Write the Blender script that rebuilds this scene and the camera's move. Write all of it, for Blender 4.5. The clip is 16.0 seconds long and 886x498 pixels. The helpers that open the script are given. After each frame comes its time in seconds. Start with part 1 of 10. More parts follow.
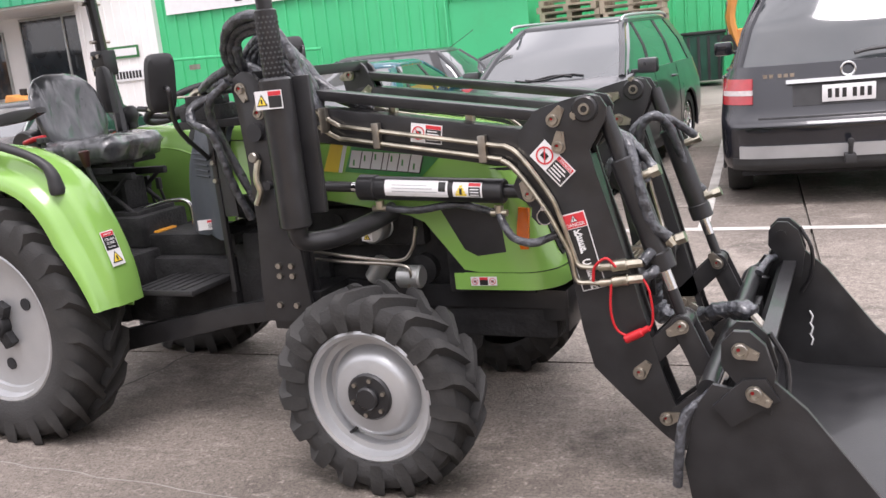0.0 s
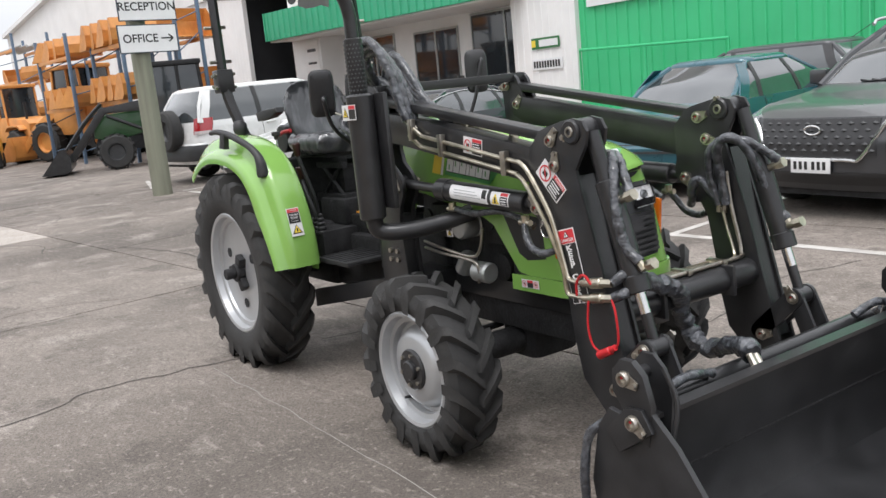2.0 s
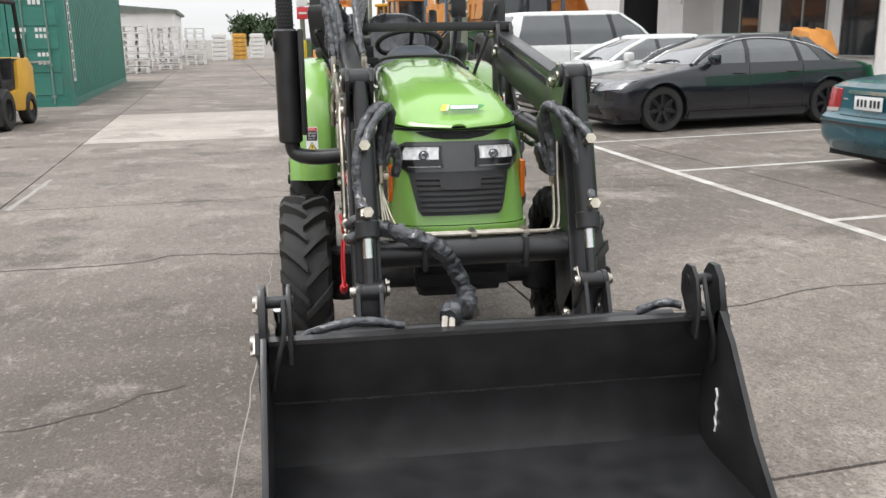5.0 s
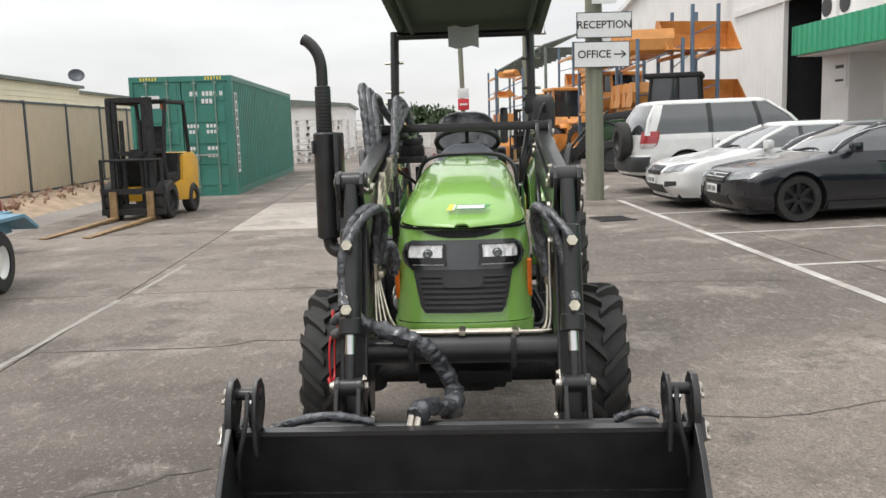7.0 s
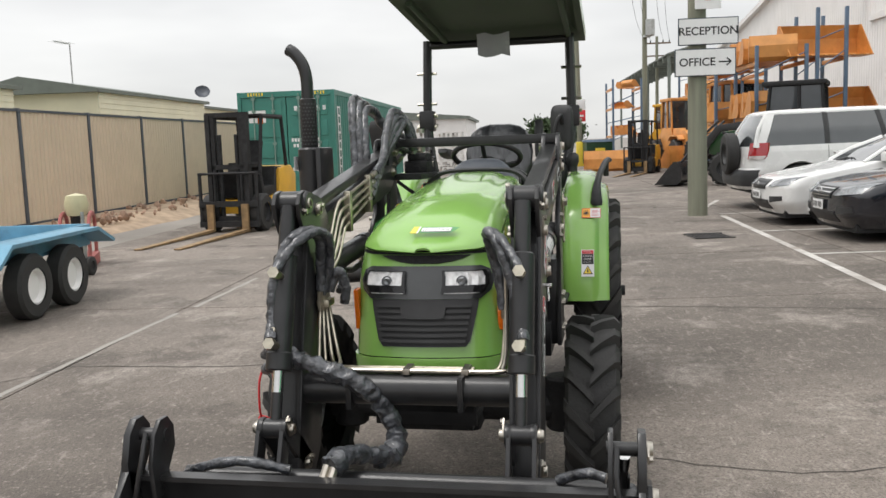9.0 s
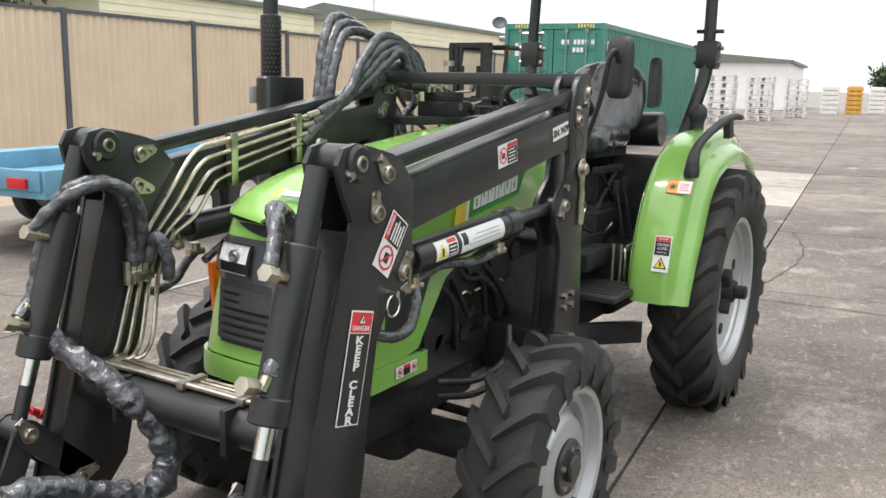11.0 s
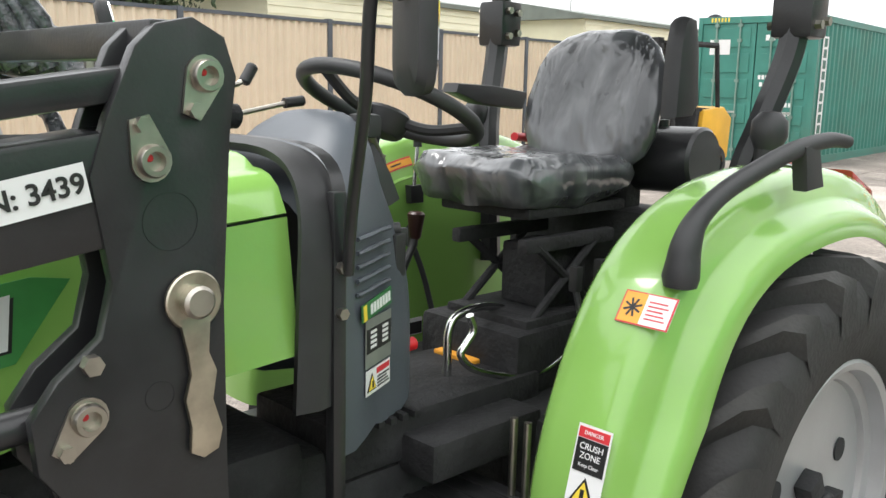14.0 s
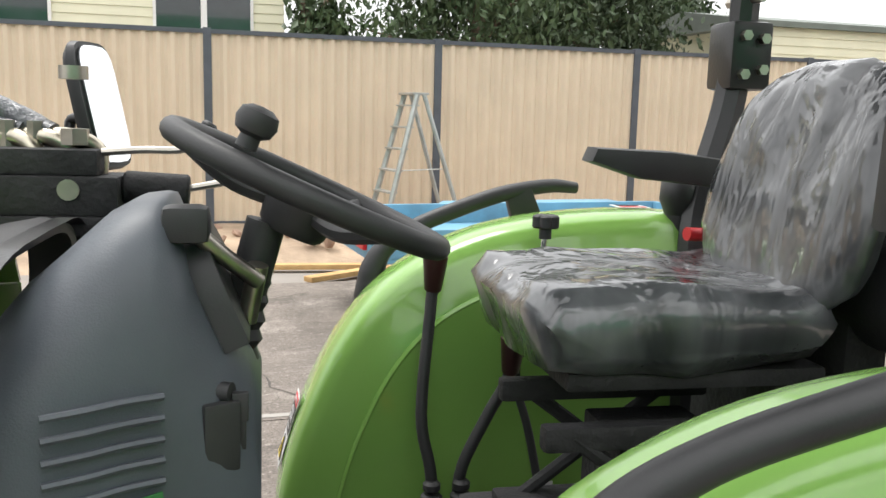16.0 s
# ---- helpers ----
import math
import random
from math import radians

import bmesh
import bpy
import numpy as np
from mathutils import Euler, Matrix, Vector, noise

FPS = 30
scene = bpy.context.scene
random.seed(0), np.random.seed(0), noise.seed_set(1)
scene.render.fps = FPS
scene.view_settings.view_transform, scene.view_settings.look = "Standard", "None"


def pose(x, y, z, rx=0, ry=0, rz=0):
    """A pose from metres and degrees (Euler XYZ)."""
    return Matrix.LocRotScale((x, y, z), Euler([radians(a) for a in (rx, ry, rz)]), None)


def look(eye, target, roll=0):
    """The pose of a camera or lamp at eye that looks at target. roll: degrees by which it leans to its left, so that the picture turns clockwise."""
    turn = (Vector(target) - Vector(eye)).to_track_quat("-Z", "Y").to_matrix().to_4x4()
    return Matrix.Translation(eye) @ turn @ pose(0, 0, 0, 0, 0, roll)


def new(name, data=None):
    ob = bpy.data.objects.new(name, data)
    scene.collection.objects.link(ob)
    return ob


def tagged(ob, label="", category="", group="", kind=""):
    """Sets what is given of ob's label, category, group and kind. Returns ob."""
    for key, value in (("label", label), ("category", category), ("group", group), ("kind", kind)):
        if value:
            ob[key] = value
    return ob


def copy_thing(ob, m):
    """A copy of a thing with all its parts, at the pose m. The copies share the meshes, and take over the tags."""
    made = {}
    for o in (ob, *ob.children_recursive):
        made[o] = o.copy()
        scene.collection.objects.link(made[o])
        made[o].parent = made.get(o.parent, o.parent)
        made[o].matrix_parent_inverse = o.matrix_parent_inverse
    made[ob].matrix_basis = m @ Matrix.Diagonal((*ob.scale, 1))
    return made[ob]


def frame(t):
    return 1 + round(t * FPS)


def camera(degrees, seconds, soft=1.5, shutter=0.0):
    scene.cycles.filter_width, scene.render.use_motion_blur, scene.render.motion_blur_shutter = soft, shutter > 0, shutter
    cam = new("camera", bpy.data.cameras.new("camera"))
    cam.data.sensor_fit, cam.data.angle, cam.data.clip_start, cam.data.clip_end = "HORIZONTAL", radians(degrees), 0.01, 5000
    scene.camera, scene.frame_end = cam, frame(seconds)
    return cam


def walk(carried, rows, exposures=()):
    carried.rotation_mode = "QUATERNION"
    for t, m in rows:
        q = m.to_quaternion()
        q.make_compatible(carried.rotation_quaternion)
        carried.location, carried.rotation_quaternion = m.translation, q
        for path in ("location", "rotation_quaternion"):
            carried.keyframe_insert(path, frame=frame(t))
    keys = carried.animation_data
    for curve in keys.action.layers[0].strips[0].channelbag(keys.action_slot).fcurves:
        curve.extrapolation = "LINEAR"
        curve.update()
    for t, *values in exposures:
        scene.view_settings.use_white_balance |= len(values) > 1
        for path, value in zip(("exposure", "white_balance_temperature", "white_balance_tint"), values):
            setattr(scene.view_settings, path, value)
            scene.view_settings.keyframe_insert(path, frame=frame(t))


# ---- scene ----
cam = camera(53.7, 16.0)
PATH = [
    (0, (1.586, -3.175, 1.51), (0.722, -1.423, 1.082), -6.3),
    (0.5, (1.984, -3.115, 1.52), (0.753, -1.593, 1.109), -6.2),
    (1, (2.306, -2.924, 1.522), (0.862, -1.59, 1.154), -5.6),
    (1.5, (2.679, -2.735, 1.506), (1.093, -1.565, 1.166), -6.0),
    (2, (2.982, -2.478, 1.479), (1.346, -1.384, 1.125), -6.0),
    (2.5, (3.205, -2.172, 1.478), (1.512, -1.177, 1.099), -5.5),
    (3, (3.493, -1.865, 1.467), (1.711, -1.058, 1.048), -5.7),
    (3.5, (3.652, -1.545, 1.439), (1.842, -0.8, 1.027), -4.5),
    (4, (3.824, -1.196, 1.434), (1.971, -0.554, 1.043), -3.5),
    (4.5, (3.986, -0.888, 1.436), (2.079, -0.452, 1.019), -2.7),
    (4.7, (3.997, -0.752, 1.418), (2.079, -0.389, 0.985), -1.9),
    (6.8, (4.091, 0.071, 1.451), (2.12, -0.004, 1.12), -1.2),
    (7, (4.084, 0.098, 1.464), (2.103, -0.001, 1.209), -1.7),
    (7.5, (4.06, 0.15, 1.487), (2.07, 0.011, 1.348), -3.1),
    (8, (3.967, 0.206, 1.492), (1.975, 0.08, 1.375), -4.1),
    (8.5, (3.869, 0.41, 1.466), (1.885, 0.227, 1.291), -2.4),
    (9, (3.67, 0.685, 1.458), (1.719, 0.304, 1.239), -1.9),
    (9.2, (3.546, 0.785, 1.445), (1.609, 0.341, 1.223), -2.1),
    (11.3, (2.078, 1.686, 1.463), (0.471, 0.561, 1.071), 2.1),
    (11.5, (1.916, 1.712, 1.461), (0.367, 0.518, 1.045), 2.3),
    (12, (1.513, 1.693, 1.434), (0.043, 0.413, 0.985), 1.5),
    (12.5, (1.106, 1.673, 1.436), (-0.343, 0.363, 1.01), 1.3),
    (13, (0.693, 1.627, 1.448), (-0.736, 0.288, 1.043), 1.5),
    (13.5, (0.321, 1.484, 1.456), (-1.105, 0.136, 1.069), 1.3),
    (14, (-0.018, 1.375, 1.459), (-1.396, -0.031, 1.104), 1.4),
    (14.5, (-0.335, 1.264, 1.471), (-1.622, -0.232, 1.143), 1.4),
    (15, (-0.63, 1.158, 1.484), (-1.796, -0.44, 1.185), 0.8),
    (15.5, (-0.909, 1.171, 1.489), (-1.781, -0.606, 1.2), 1.1),
    (16, (-1.146, 1.152, 1.524), (-1.548, -0.785, 1.229), 1.9),
]
walk(cam, [(t, look(*p)) for t, *p in PATH], [(0, 1.45, 6400, 20), (.7, 1.47, 6400, 20), (2, 1.07, 6250, 12), (3, 1.12, 6250, 10), (3.8, 1.18, 6250, 10), (4.5, 1.1, 6300, 10), (6.8, .97, 6450, 10), (7.5, .5, 6500, 10), (8, .32, 6500, 10), (8.5, .55, 6500, 10), (9.2, .85, 6500, 10), (11.3, 1.55, 6350, 10), (12, 2.0, 6200, 11), (12.6, 2.05, 6200, 11), (13.2, 1.75, 6300, 10), (14.5, 1.55, 6450, 9), (15, 1.28, 6500, 10), (16, 1.5, 6500, 10)])

# ---- world and light ----
world = bpy.data.worlds.new("overcast")
scene.world = world
world.use_nodes = True
wn, wl = world.node_tree.nodes, world.node_tree.links
wn.clear()
w_out = wn.new("ShaderNodeOutputWorld")
w_bg = wn.new("ShaderNodeBackground")
w_sky = wn.new("ShaderNodeTexSky")
w_sky.sky_type, w_sky.sun_disc = "NISHITA", False
w_sky.sun_elevation, w_sky.sun_rotation = radians(58), radians(60)
w_co = wn.new("ShaderNodeTexCoord")
w_map = wn.new("ShaderNodeMapping")
w_map.inputs["Scale"].default_value = (1.2, 1.2, 5.0)
w_noise = wn.new("ShaderNodeTexNoise")
w_noise.inputs["Scale"].default_value, w_noise.inputs["Detail"].default_value = 1.6, 4.0
w_ramp = wn.new("ShaderNodeValToRGB")
w_ramp.color_ramp.elements[0].position, w_ramp.color_ramp.elements[0].color = 0.3, (5.1, 5.1, 5.1, 1)
w_ramp.color_ramp.elements[1].position, w_ramp.color_ramp.elements[1].color = 0.7, (7.7, 7.65, 7.5, 1)
w_mix = wn.new("ShaderNodeMixRGB")
w_mix.inputs[0].default_value = 0.93
wl.new(w_co.outputs["Generated"], w_map.inputs[0])
wl.new(w_map.outputs[0], w_noise.inputs["Vector"])
wl.new(w_noise.outputs["Fac"], w_ramp.inputs[0])
wl.new(w_sky.outputs[0], w_mix.inputs[1])
wl.new(w_ramp.outputs[0], w_mix.inputs[2])
w_sep = wn.new("ShaderNodeSeparateXYZ")
w_grad = wn.new("ShaderNodeMapRange")
w_grad.inputs["From Min"].default_value, w_grad.inputs["From Max"].default_value = 0.0, 1.0
w_grad.inputs["To Min"].default_value, w_grad.inputs["To Max"].default_value = 0.66, 1.45
w_mul = wn.new("ShaderNodeMixRGB")
w_mul.blend_type = "MULTIPLY"
w_mul.inputs[0].default_value = 1.0
wl.new(w_co.outputs["Generated"], w_sep.inputs[0])
wl.new(w_sep.outputs[2], w_grad.inputs["Value"])
wl.new(w_mix.outputs[0], w_mul.inputs[1])
wl.new(w_grad.outputs[0], w_mul.inputs[2])
wl.new(w_mul.outputs[0], w_bg.inputs[0])
w_bg.inputs[1].default_value = 0.105
wl.new(w_bg.outputs[0], w_out.inputs[0])

sun_data = bpy.data.lights.new("sun", "SUN")
sun_data.energy, sun_data.angle, sun_data.color = 1.0, radians(25), (1.0, 0.97, 0.93)
sun = new("sun", sun_data)
sun.matrix_basis = look((0, 0, 30), (-4, 6, 12))


# ---- materials ----
def mat(name, color, rough=0.5, metal=0.0, var=0.12, scale=6.0, bump=0.0, bscale=80.0, coat=0.0, dirt_or_sheen=None, dirt_at=0.62, rnd=0.0, spec=0.5, stretch=None):
    m = bpy.data.materials.new(name)
    m.use_nodes = True
    n, l = m.node_tree.nodes, m.node_tree.links
    b = n["Principled BSDF"]
    b.inputs["Roughness"].default_value, b.inputs["Metallic"].default_value = rough, metal
    b.inputs["Coat Weight"].default_value = coat
    b.inputs["Specular IOR Level"].default_value = spec
    co = n.new("ShaderNodeTexCoord")
    src = co.outputs["Object"]
    if stretch:
        mp = n.new("ShaderNodeMapping")
        mp.inputs["Scale"].default_value = stretch
        l.new(src, mp.inputs[0])
        src = mp.outputs[0]
    nz = n.new("ShaderNodeTexNoise")
    nz.inputs["Scale"].default_value, nz.inputs["Detail"].default_value = scale, 6.0
    l.new(src, nz.inputs["Vector"])
    rp = n.new("ShaderNodeValToRGB")
    lo = tuple(max(0.0, c * (1 - var)) for c in color)
    hi = tuple(min(1.0, c * (1 + var)) for c in color)
    rp.color_ramp.elements[0].position, rp.color_ramp.elements[0].color = 0.3, (*lo, 1)
    rp.color_ramp.elements[1].position, rp.color_ramp.elements[1].color = 0.7, (*hi, 1)
    l.new(nz.outputs["Fac"], rp.inputs[0])
    out = rp.outputs[0]
    if dirt_or_sheen:
        nd = n.new("ShaderNodeTexNoise")
        nd.inputs["Scale"].default_value, nd.inputs["Detail"].default_value = scale * 0.35, 9.0
        nd.inputs["Roughness"].default_value = 0.7
        l.new(src, nd.inputs["Vector"])
        rd = n.new("ShaderNodeValToRGB")
        rd.color_ramp.elements[0].position = dirt_at - 0.12
        rd.color_ramp.elements[1].position = dirt_at + 0.12
        l.new(nd.outputs["Fac"], rd.inputs[0])
        mx = n.new("ShaderNodeMixRGB")
        mx.inputs[2].default_value = (*dirt_or_sheen, 1)
        l.new(rd.outputs[0], mx.inputs[0])
        l.new(out, mx.inputs[1])
        out = mx.outputs[0]
    if rnd:
        oi = n.new("ShaderNodeObjectInfo")
        ma = n.new("ShaderNodeMapRange")
        ma.inputs["To Min"].default_value, ma.inputs["To Max"].default_value = 1 - rnd, 1 + rnd
        l.new(oi.outputs["Random"], ma.inputs["Value"])
        mm = n.new("ShaderNodeMixRGB")
        mm.blend_type = "MULTIPLY"
        mm.inputs[0].default_value = 1.0
        l.new(out, mm.inputs[1])
        l.new(ma.outputs[0], mm.inputs[2])
        out = mm.outputs[0]
    l.new(out, b.inputs["Base Color"])
    rr = n.new("ShaderNodeMapRange")
    rr.inputs["To Min"].default_value, rr.inputs["To Max"].default_value = max(0.02, rough - 0.08), min(1.0, rough + 0.1)
    l.new(nz.outputs["Fac"], rr.inputs["Value"])
    l.new(rr.outputs[0], b.inputs["Roughness"])
    if bump:
        nb = n.new("ShaderNodeTexNoise")
        nb.inputs["Scale"].default_value, nb.inputs["Detail"].default_value = bscale, 5.0
        l.new(src, nb.inputs["Vector"])
        bp = n.new("ShaderNodeBump")
        bp.inputs["Strength"].default_value, bp.inputs["Distance"].default_value = bump, 0.02
        l.new(nb.outputs["Fac"], bp.inputs["Height"])
        l.new(bp.outputs[0], b.inputs["Normal"])
    return m


def wrap_mat(name):
    """Clear, creased plastic film over dark cloth."""
    m = mat(name, (0.055, 0.058, 0.064), 0.3, 0, 0.35, 14, 0, coat=0.7)
    n, l = m.node_tree.nodes, m.node_tree.links
    b = n["Principled BSDF"]
    co = n.new("ShaderNodeTexCoord")
    mp = n.new("ShaderNodeMapping")
    mp.inputs["Scale"].default_value = (4.0, 4.2, 1.5)
    l.new(co.outputs["Object"], mp.inputs[0])
    nz = n.new("ShaderNodeTexNoise")
    nz.noise_type = "RIDGED_MULTIFRACTAL"
    nz.inputs["Scale"].default_value, nz.inputs["Detail"].default_value = 1.7, 4.5
    l.new(mp.outputs[0], nz.inputs["Vector"])
    n2 = n.new("ShaderNodeTexNoise")
    n2.inputs["Scale"].default_value, n2.inputs["Detail"].default_value, n2.inputs["Distortion"].default_value = 2.8, 3.0, 0.5
    l.new(mp.outputs[0], n2.inputs["Vector"])
    ad = n.new("ShaderNodeMath")
    ad.operation = "ADD"
    l.new(nz.outputs["Fac"], ad.inputs[0])
    l.new(n2.outputs["Fac"], ad.inputs[1])
    bp = n.new("ShaderNodeBump")
    bp.inputs["Strength"].default_value, bp.inputs["Distance"].default_value = 1.0, 0.03
    l.new(ad.outputs[0], bp.inputs["Height"])
    l.new(bp.outputs[0], b.inputs["Coat Normal"])
    b.inputs["Coat Weight"].default_value, b.inputs["Coat Roughness"].default_value = 1.0, 0.07
    # pale patches paint some of the film's sheen into the base colour
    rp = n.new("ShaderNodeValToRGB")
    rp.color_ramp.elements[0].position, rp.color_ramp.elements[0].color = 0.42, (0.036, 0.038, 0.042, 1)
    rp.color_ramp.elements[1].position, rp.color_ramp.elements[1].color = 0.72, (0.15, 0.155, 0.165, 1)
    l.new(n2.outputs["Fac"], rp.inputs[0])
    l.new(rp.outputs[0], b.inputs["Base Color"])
    return m


def concrete_mat(name, base, dark, pale, rnd):
    """Worn broom-finished concrete: broad stains, blotches, fine aggregate and pale scuffs."""
    m = mat(name, base, 0.8, 0, 0.10, 0.45, 0, dirt_or_sheen=dark, dirt_at=0.56, rnd=rnd)
    n, l = m.node_tree.nodes, m.node_tree.links
    b = n["Principled BSDF"]
    first = b.inputs["Base Color"].links[0].from_socket
    co = n.new("ShaderNodeTexCoord")

    def layer(scale, detail, lo, hi, colour, amount, stretch=(1, 1, 1), blend="MIX"):
        nonlocal first
        mp = n.new("ShaderNodeMapping")
        mp.inputs["Scale"].default_value = stretch
        l.new(co.outputs["Object"], mp.inputs[0])
        z = n.new("ShaderNodeTexNoise")
        z.inputs["Scale"].default_value, z.inputs["Detail"].default_value, z.inputs["Roughness"].default_value = scale, detail, 0.65
        l.new(mp.outputs[0], z.inputs["Vector"])
        r = n.new("ShaderNodeMapRange")
        r.inputs["From Min"].default_value, r.inputs["From Max"].default_value, r.inputs["To Max"].default_value = lo, hi, amount
        l.new(z.outputs["Fac"], r.inputs["Value"])
        x = n.new("ShaderNodeMixRGB")
        x.blend_type = blend
        x.inputs[2].default_value = (*colour, 1)
        l.new(r.outputs[0], x.inputs[0])
        l.new(first, x.inputs[1])
        first = x.outputs[0]
        return z
    layer(0.30, 5, 0.50, 0.62, tuple(c * 0.75 for c in dark), 0.68, (1, 0.6, 1))
    layer(1.1, 10, 0.565, 0.60, tuple(c * 0.6 for c in dark), 0.55)
    layer(0.7, 6, 0.48, 0.66, dark, 0.5)
    layer(2.3, 9, 0.52, 0.70, dark, 0.55)
    layer(1.3, 9, 0.54, 0.68, pale, 0.62)
    layer(18, 7, 0.50, 0.64, dark, 0.5)
    layer(28, 5, 0.56, 0.68, pale, 0.5)
    layer(6, 8, 0.58, 0.68, pale, 0.4, (0.6, 2.2, 1))
    z = layer(80, 4, 0.46, 0.64, tuple(c * 0.4 for c in dark), 0.6)
    l.new(first, b.inputs["Base Color"])
    bp = n.new("ShaderNodeBump")
    bp.inputs["Strength"].default_value, bp.inputs["Distance"].default_value = 0.6, 0.012
    l.new(z.outputs["Fac"], bp.inputs["Height"])
    l.new(bp.outputs[0], b.inputs["Normal"])
    return m


GREEN = mat("green_paint", (0.225, 0.43, 0.095), 0.22, 0, 0.05, 3, 0.02, 200, coat=0.6)
BLACK = mat("black_paint", (0.021, 0.021, 0.0222), 0.32, 0, 0.3, 9, 0.05, 160, coat=0.15, spec=0.4)
BLACK_DULL = mat("black_casting", (0.026, 0.026, 0.0272), 0.65, 0, 0.4, 12, 0.3, 60, spec=0.25)
BLACK_PLASTIC = mat("black_plastic", (0.027, 0.027, 0.0285), 0.5, 0, 0.2, 14, 0.05, 300)
DASH = mat("grey_plastic", (0.075, 0.085, 0.10), 0.42, 0, 0.1, 10, 0.1, 400)
RUBBER = mat("tyre_rubber", (0.026, 0.0255, 0.025), 0.72, 0, 0.3, 9, 0.15, 90, dirt_or_sheen=(0.043, 0.041, 0.037), dirt_at=0.68)
SILVER = mat("silver_paint", (0.46, 0.47, 0.48), 0.34, 0.55, 0.08, 6, 0.05, 120)
CHROME = mat("bright_steel", (0.62, 0.62, 0.61), 0.16, 1.0, 0.08, 20)
BOLT = mat("zinc_bolt", (0.44, 0.41, 0.36), 0.34, 1.0, 0.15, 30)
BRASS = mat("yellow_zinc", (0.50, 0.46, 0.37), 0.3, 1.0, 0.25, 25)
RED_PLASTIC = mat("red_plastic", (0.50, 0.015, 0.02), 0.4, 0, 0.1, 8)
ORANGE_LENS = mat("orange_lens", (0.75, 0.16, 0.01), 0.15, 0, 0.1, 20, coat=0.6)
WRAP = wrap_mat("creased_film")
# the pale blotches here are painted highlights of the film
WRAP_HOSE = mat("film_wrapped_hose", (0.042, 0.045, 0.052), 0.32, 0, 0.75, 26, 0.8, 40, coat=0.6, dirt_or_sheen=(0.16, 0.17, 0.185), dirt_at=0.66)
STICK_WHITE = mat("white_vinyl", (0.74, 0.74, 0.74), 0.4, 0, 0.03, 10)
STICK_RED = mat("red_vinyl", (0.60, 0.04, 0.05), 0.4, 0, 0.05, 10)
STICK_BLACK = mat("black_vinyl", (0.02, 0.02, 0.02), 0.4, 0, 0.1, 10)
STICK_YELLOW = mat("yellow_vinyl", (0.80, 0.60, 0.06), 0.4, 0, 0.05, 10)
STICK_ORANGE = mat("orange_vinyl", (0.80, 0.36, 0.04), 0.4, 0, 0.05, 10)
STICK_GREEN = mat("dark_green_vinyl", (0.035, 0.16, 0.05), 0.4, 0, 0.15, 10)
LAMP_GLASS = mat("headlamp_glass", (0.17, 0.18, 0.19), 0.08, 0.3, 0.45, 45, 0.4, 60, coat=1.0)
# hardly metallic: the near-white colour stands in for reflected sky
FACET = mat("bright_reflector", (0.86, 0.87, 0.88), 0.18, 0.15, 0.3, 40, 0.15, 90, coat=0.8)
LAMP_GREY = mat("grey_lamp_panel", (0.05, 0.053, 0.055), 0.22, 0, 0.15, 10, coat=0.4)
LAMP_SMOKE = mat("smoked_lens", (0.012, 0.012, 0.013), 0.16, 0, 0.2, 10, coat=0.3, spec=0.35)
MIRROR = mat("mirror_glass", (0.85, 0.87, 0.88), 0.03, 1.0, 0.02, 5)
CONCRETE = concrete_mat("yard_concrete", (0.255, 0.219, 0.189), (0.115, 0.097, 0.082), (0.45, 0.40, 0.355), 0.06)
CONCRETE_PALE = concrete_mat("pale_concrete", (0.45, 0.405, 0.36), (0.31, 0.275, 0.24), (0.54, 0.49, 0.45), 0.03)
GROUND = mat("yard_ground", (0.23, 0.21, 0.188), 0.85, 0, 0.2, 0.5, 0.4, 40, dirt_or_sheen=(0.15, 0.14, 0.125), dirt_at=0.6)
JOINT = mat("dark_joint", (0.075, 0.066, 0.058), 0.9, 0, 0.4, 9, 0.6, 50)
LINE_PAINT = mat("worn_line_paint", (0.50, 0.48, 0.45), 0.75, 0, 0.2, 5, 0.2, 60, dirt_or_sheen=(0.28, 0.25, 0.22), dirt_at=0.56)
FENCE = mat("cream_steel_sheet", (0.64, 0.52, 0.39), 0.5, 0, 0.05, 2.0, 0.03, 30, dirt_or_sheen=(0.47, 0.37, 0.26), dirt_at=0.72)
FENCE_POST = mat("slate_steel", (0.075, 0.083, 0.10), 0.5, 0, 0.15, 6)
CONT = mat("container_green", (0.045, 0.205, 0.165), 0.45, 0, 0.14, 2.0, 0.1, 20, dirt_or_sheen=(0.065, 0.16, 0.125), dirt_at=0.62)
WALL_GREEN = mat("green_steel_wall", (0.055, 0.50, 0.21), 0.45, 0, 0.05, 0.7, 0.02, 20, dirt_or_sheen=(0.06, 0.36, 0.15), dirt_at=0.68)
FASCIA_GREEN = mat("green_fascia", (0.05, 0.37, 0.20), 0.45, 0, 0.08, 1.5, 0.02, 20)
WALL_WHITE = mat("white_wall", (0.78, 0.765, 0.75), 0.6, 0, 0.05, 1.0, 0.05, 40, dirt_or_sheen=(0.66, 0.64, 0.62), dirt_at=0.7)
# near-black: shade inside room, holes and bonnet gap as colour; also wires and insulators
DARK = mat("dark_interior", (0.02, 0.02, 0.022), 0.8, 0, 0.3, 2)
GLASS_DARK = mat("dark_window", (0.025, 0.03, 0.035), 0.06, 0, 0.2, 2, coat=0.8)
TIMBER = mat("weathered_timber", (0.36, 0.30, 0.23), 0.8, 0, 0.25, 5, 0.4, 60, stretch=(1, 1, 0.2))
POLE = mat("pole_timber", (0.20, 0.205, 0.155), 0.85, 0, 0.2, 9, 0.5, 50, stretch=(1, 1, 0.08))
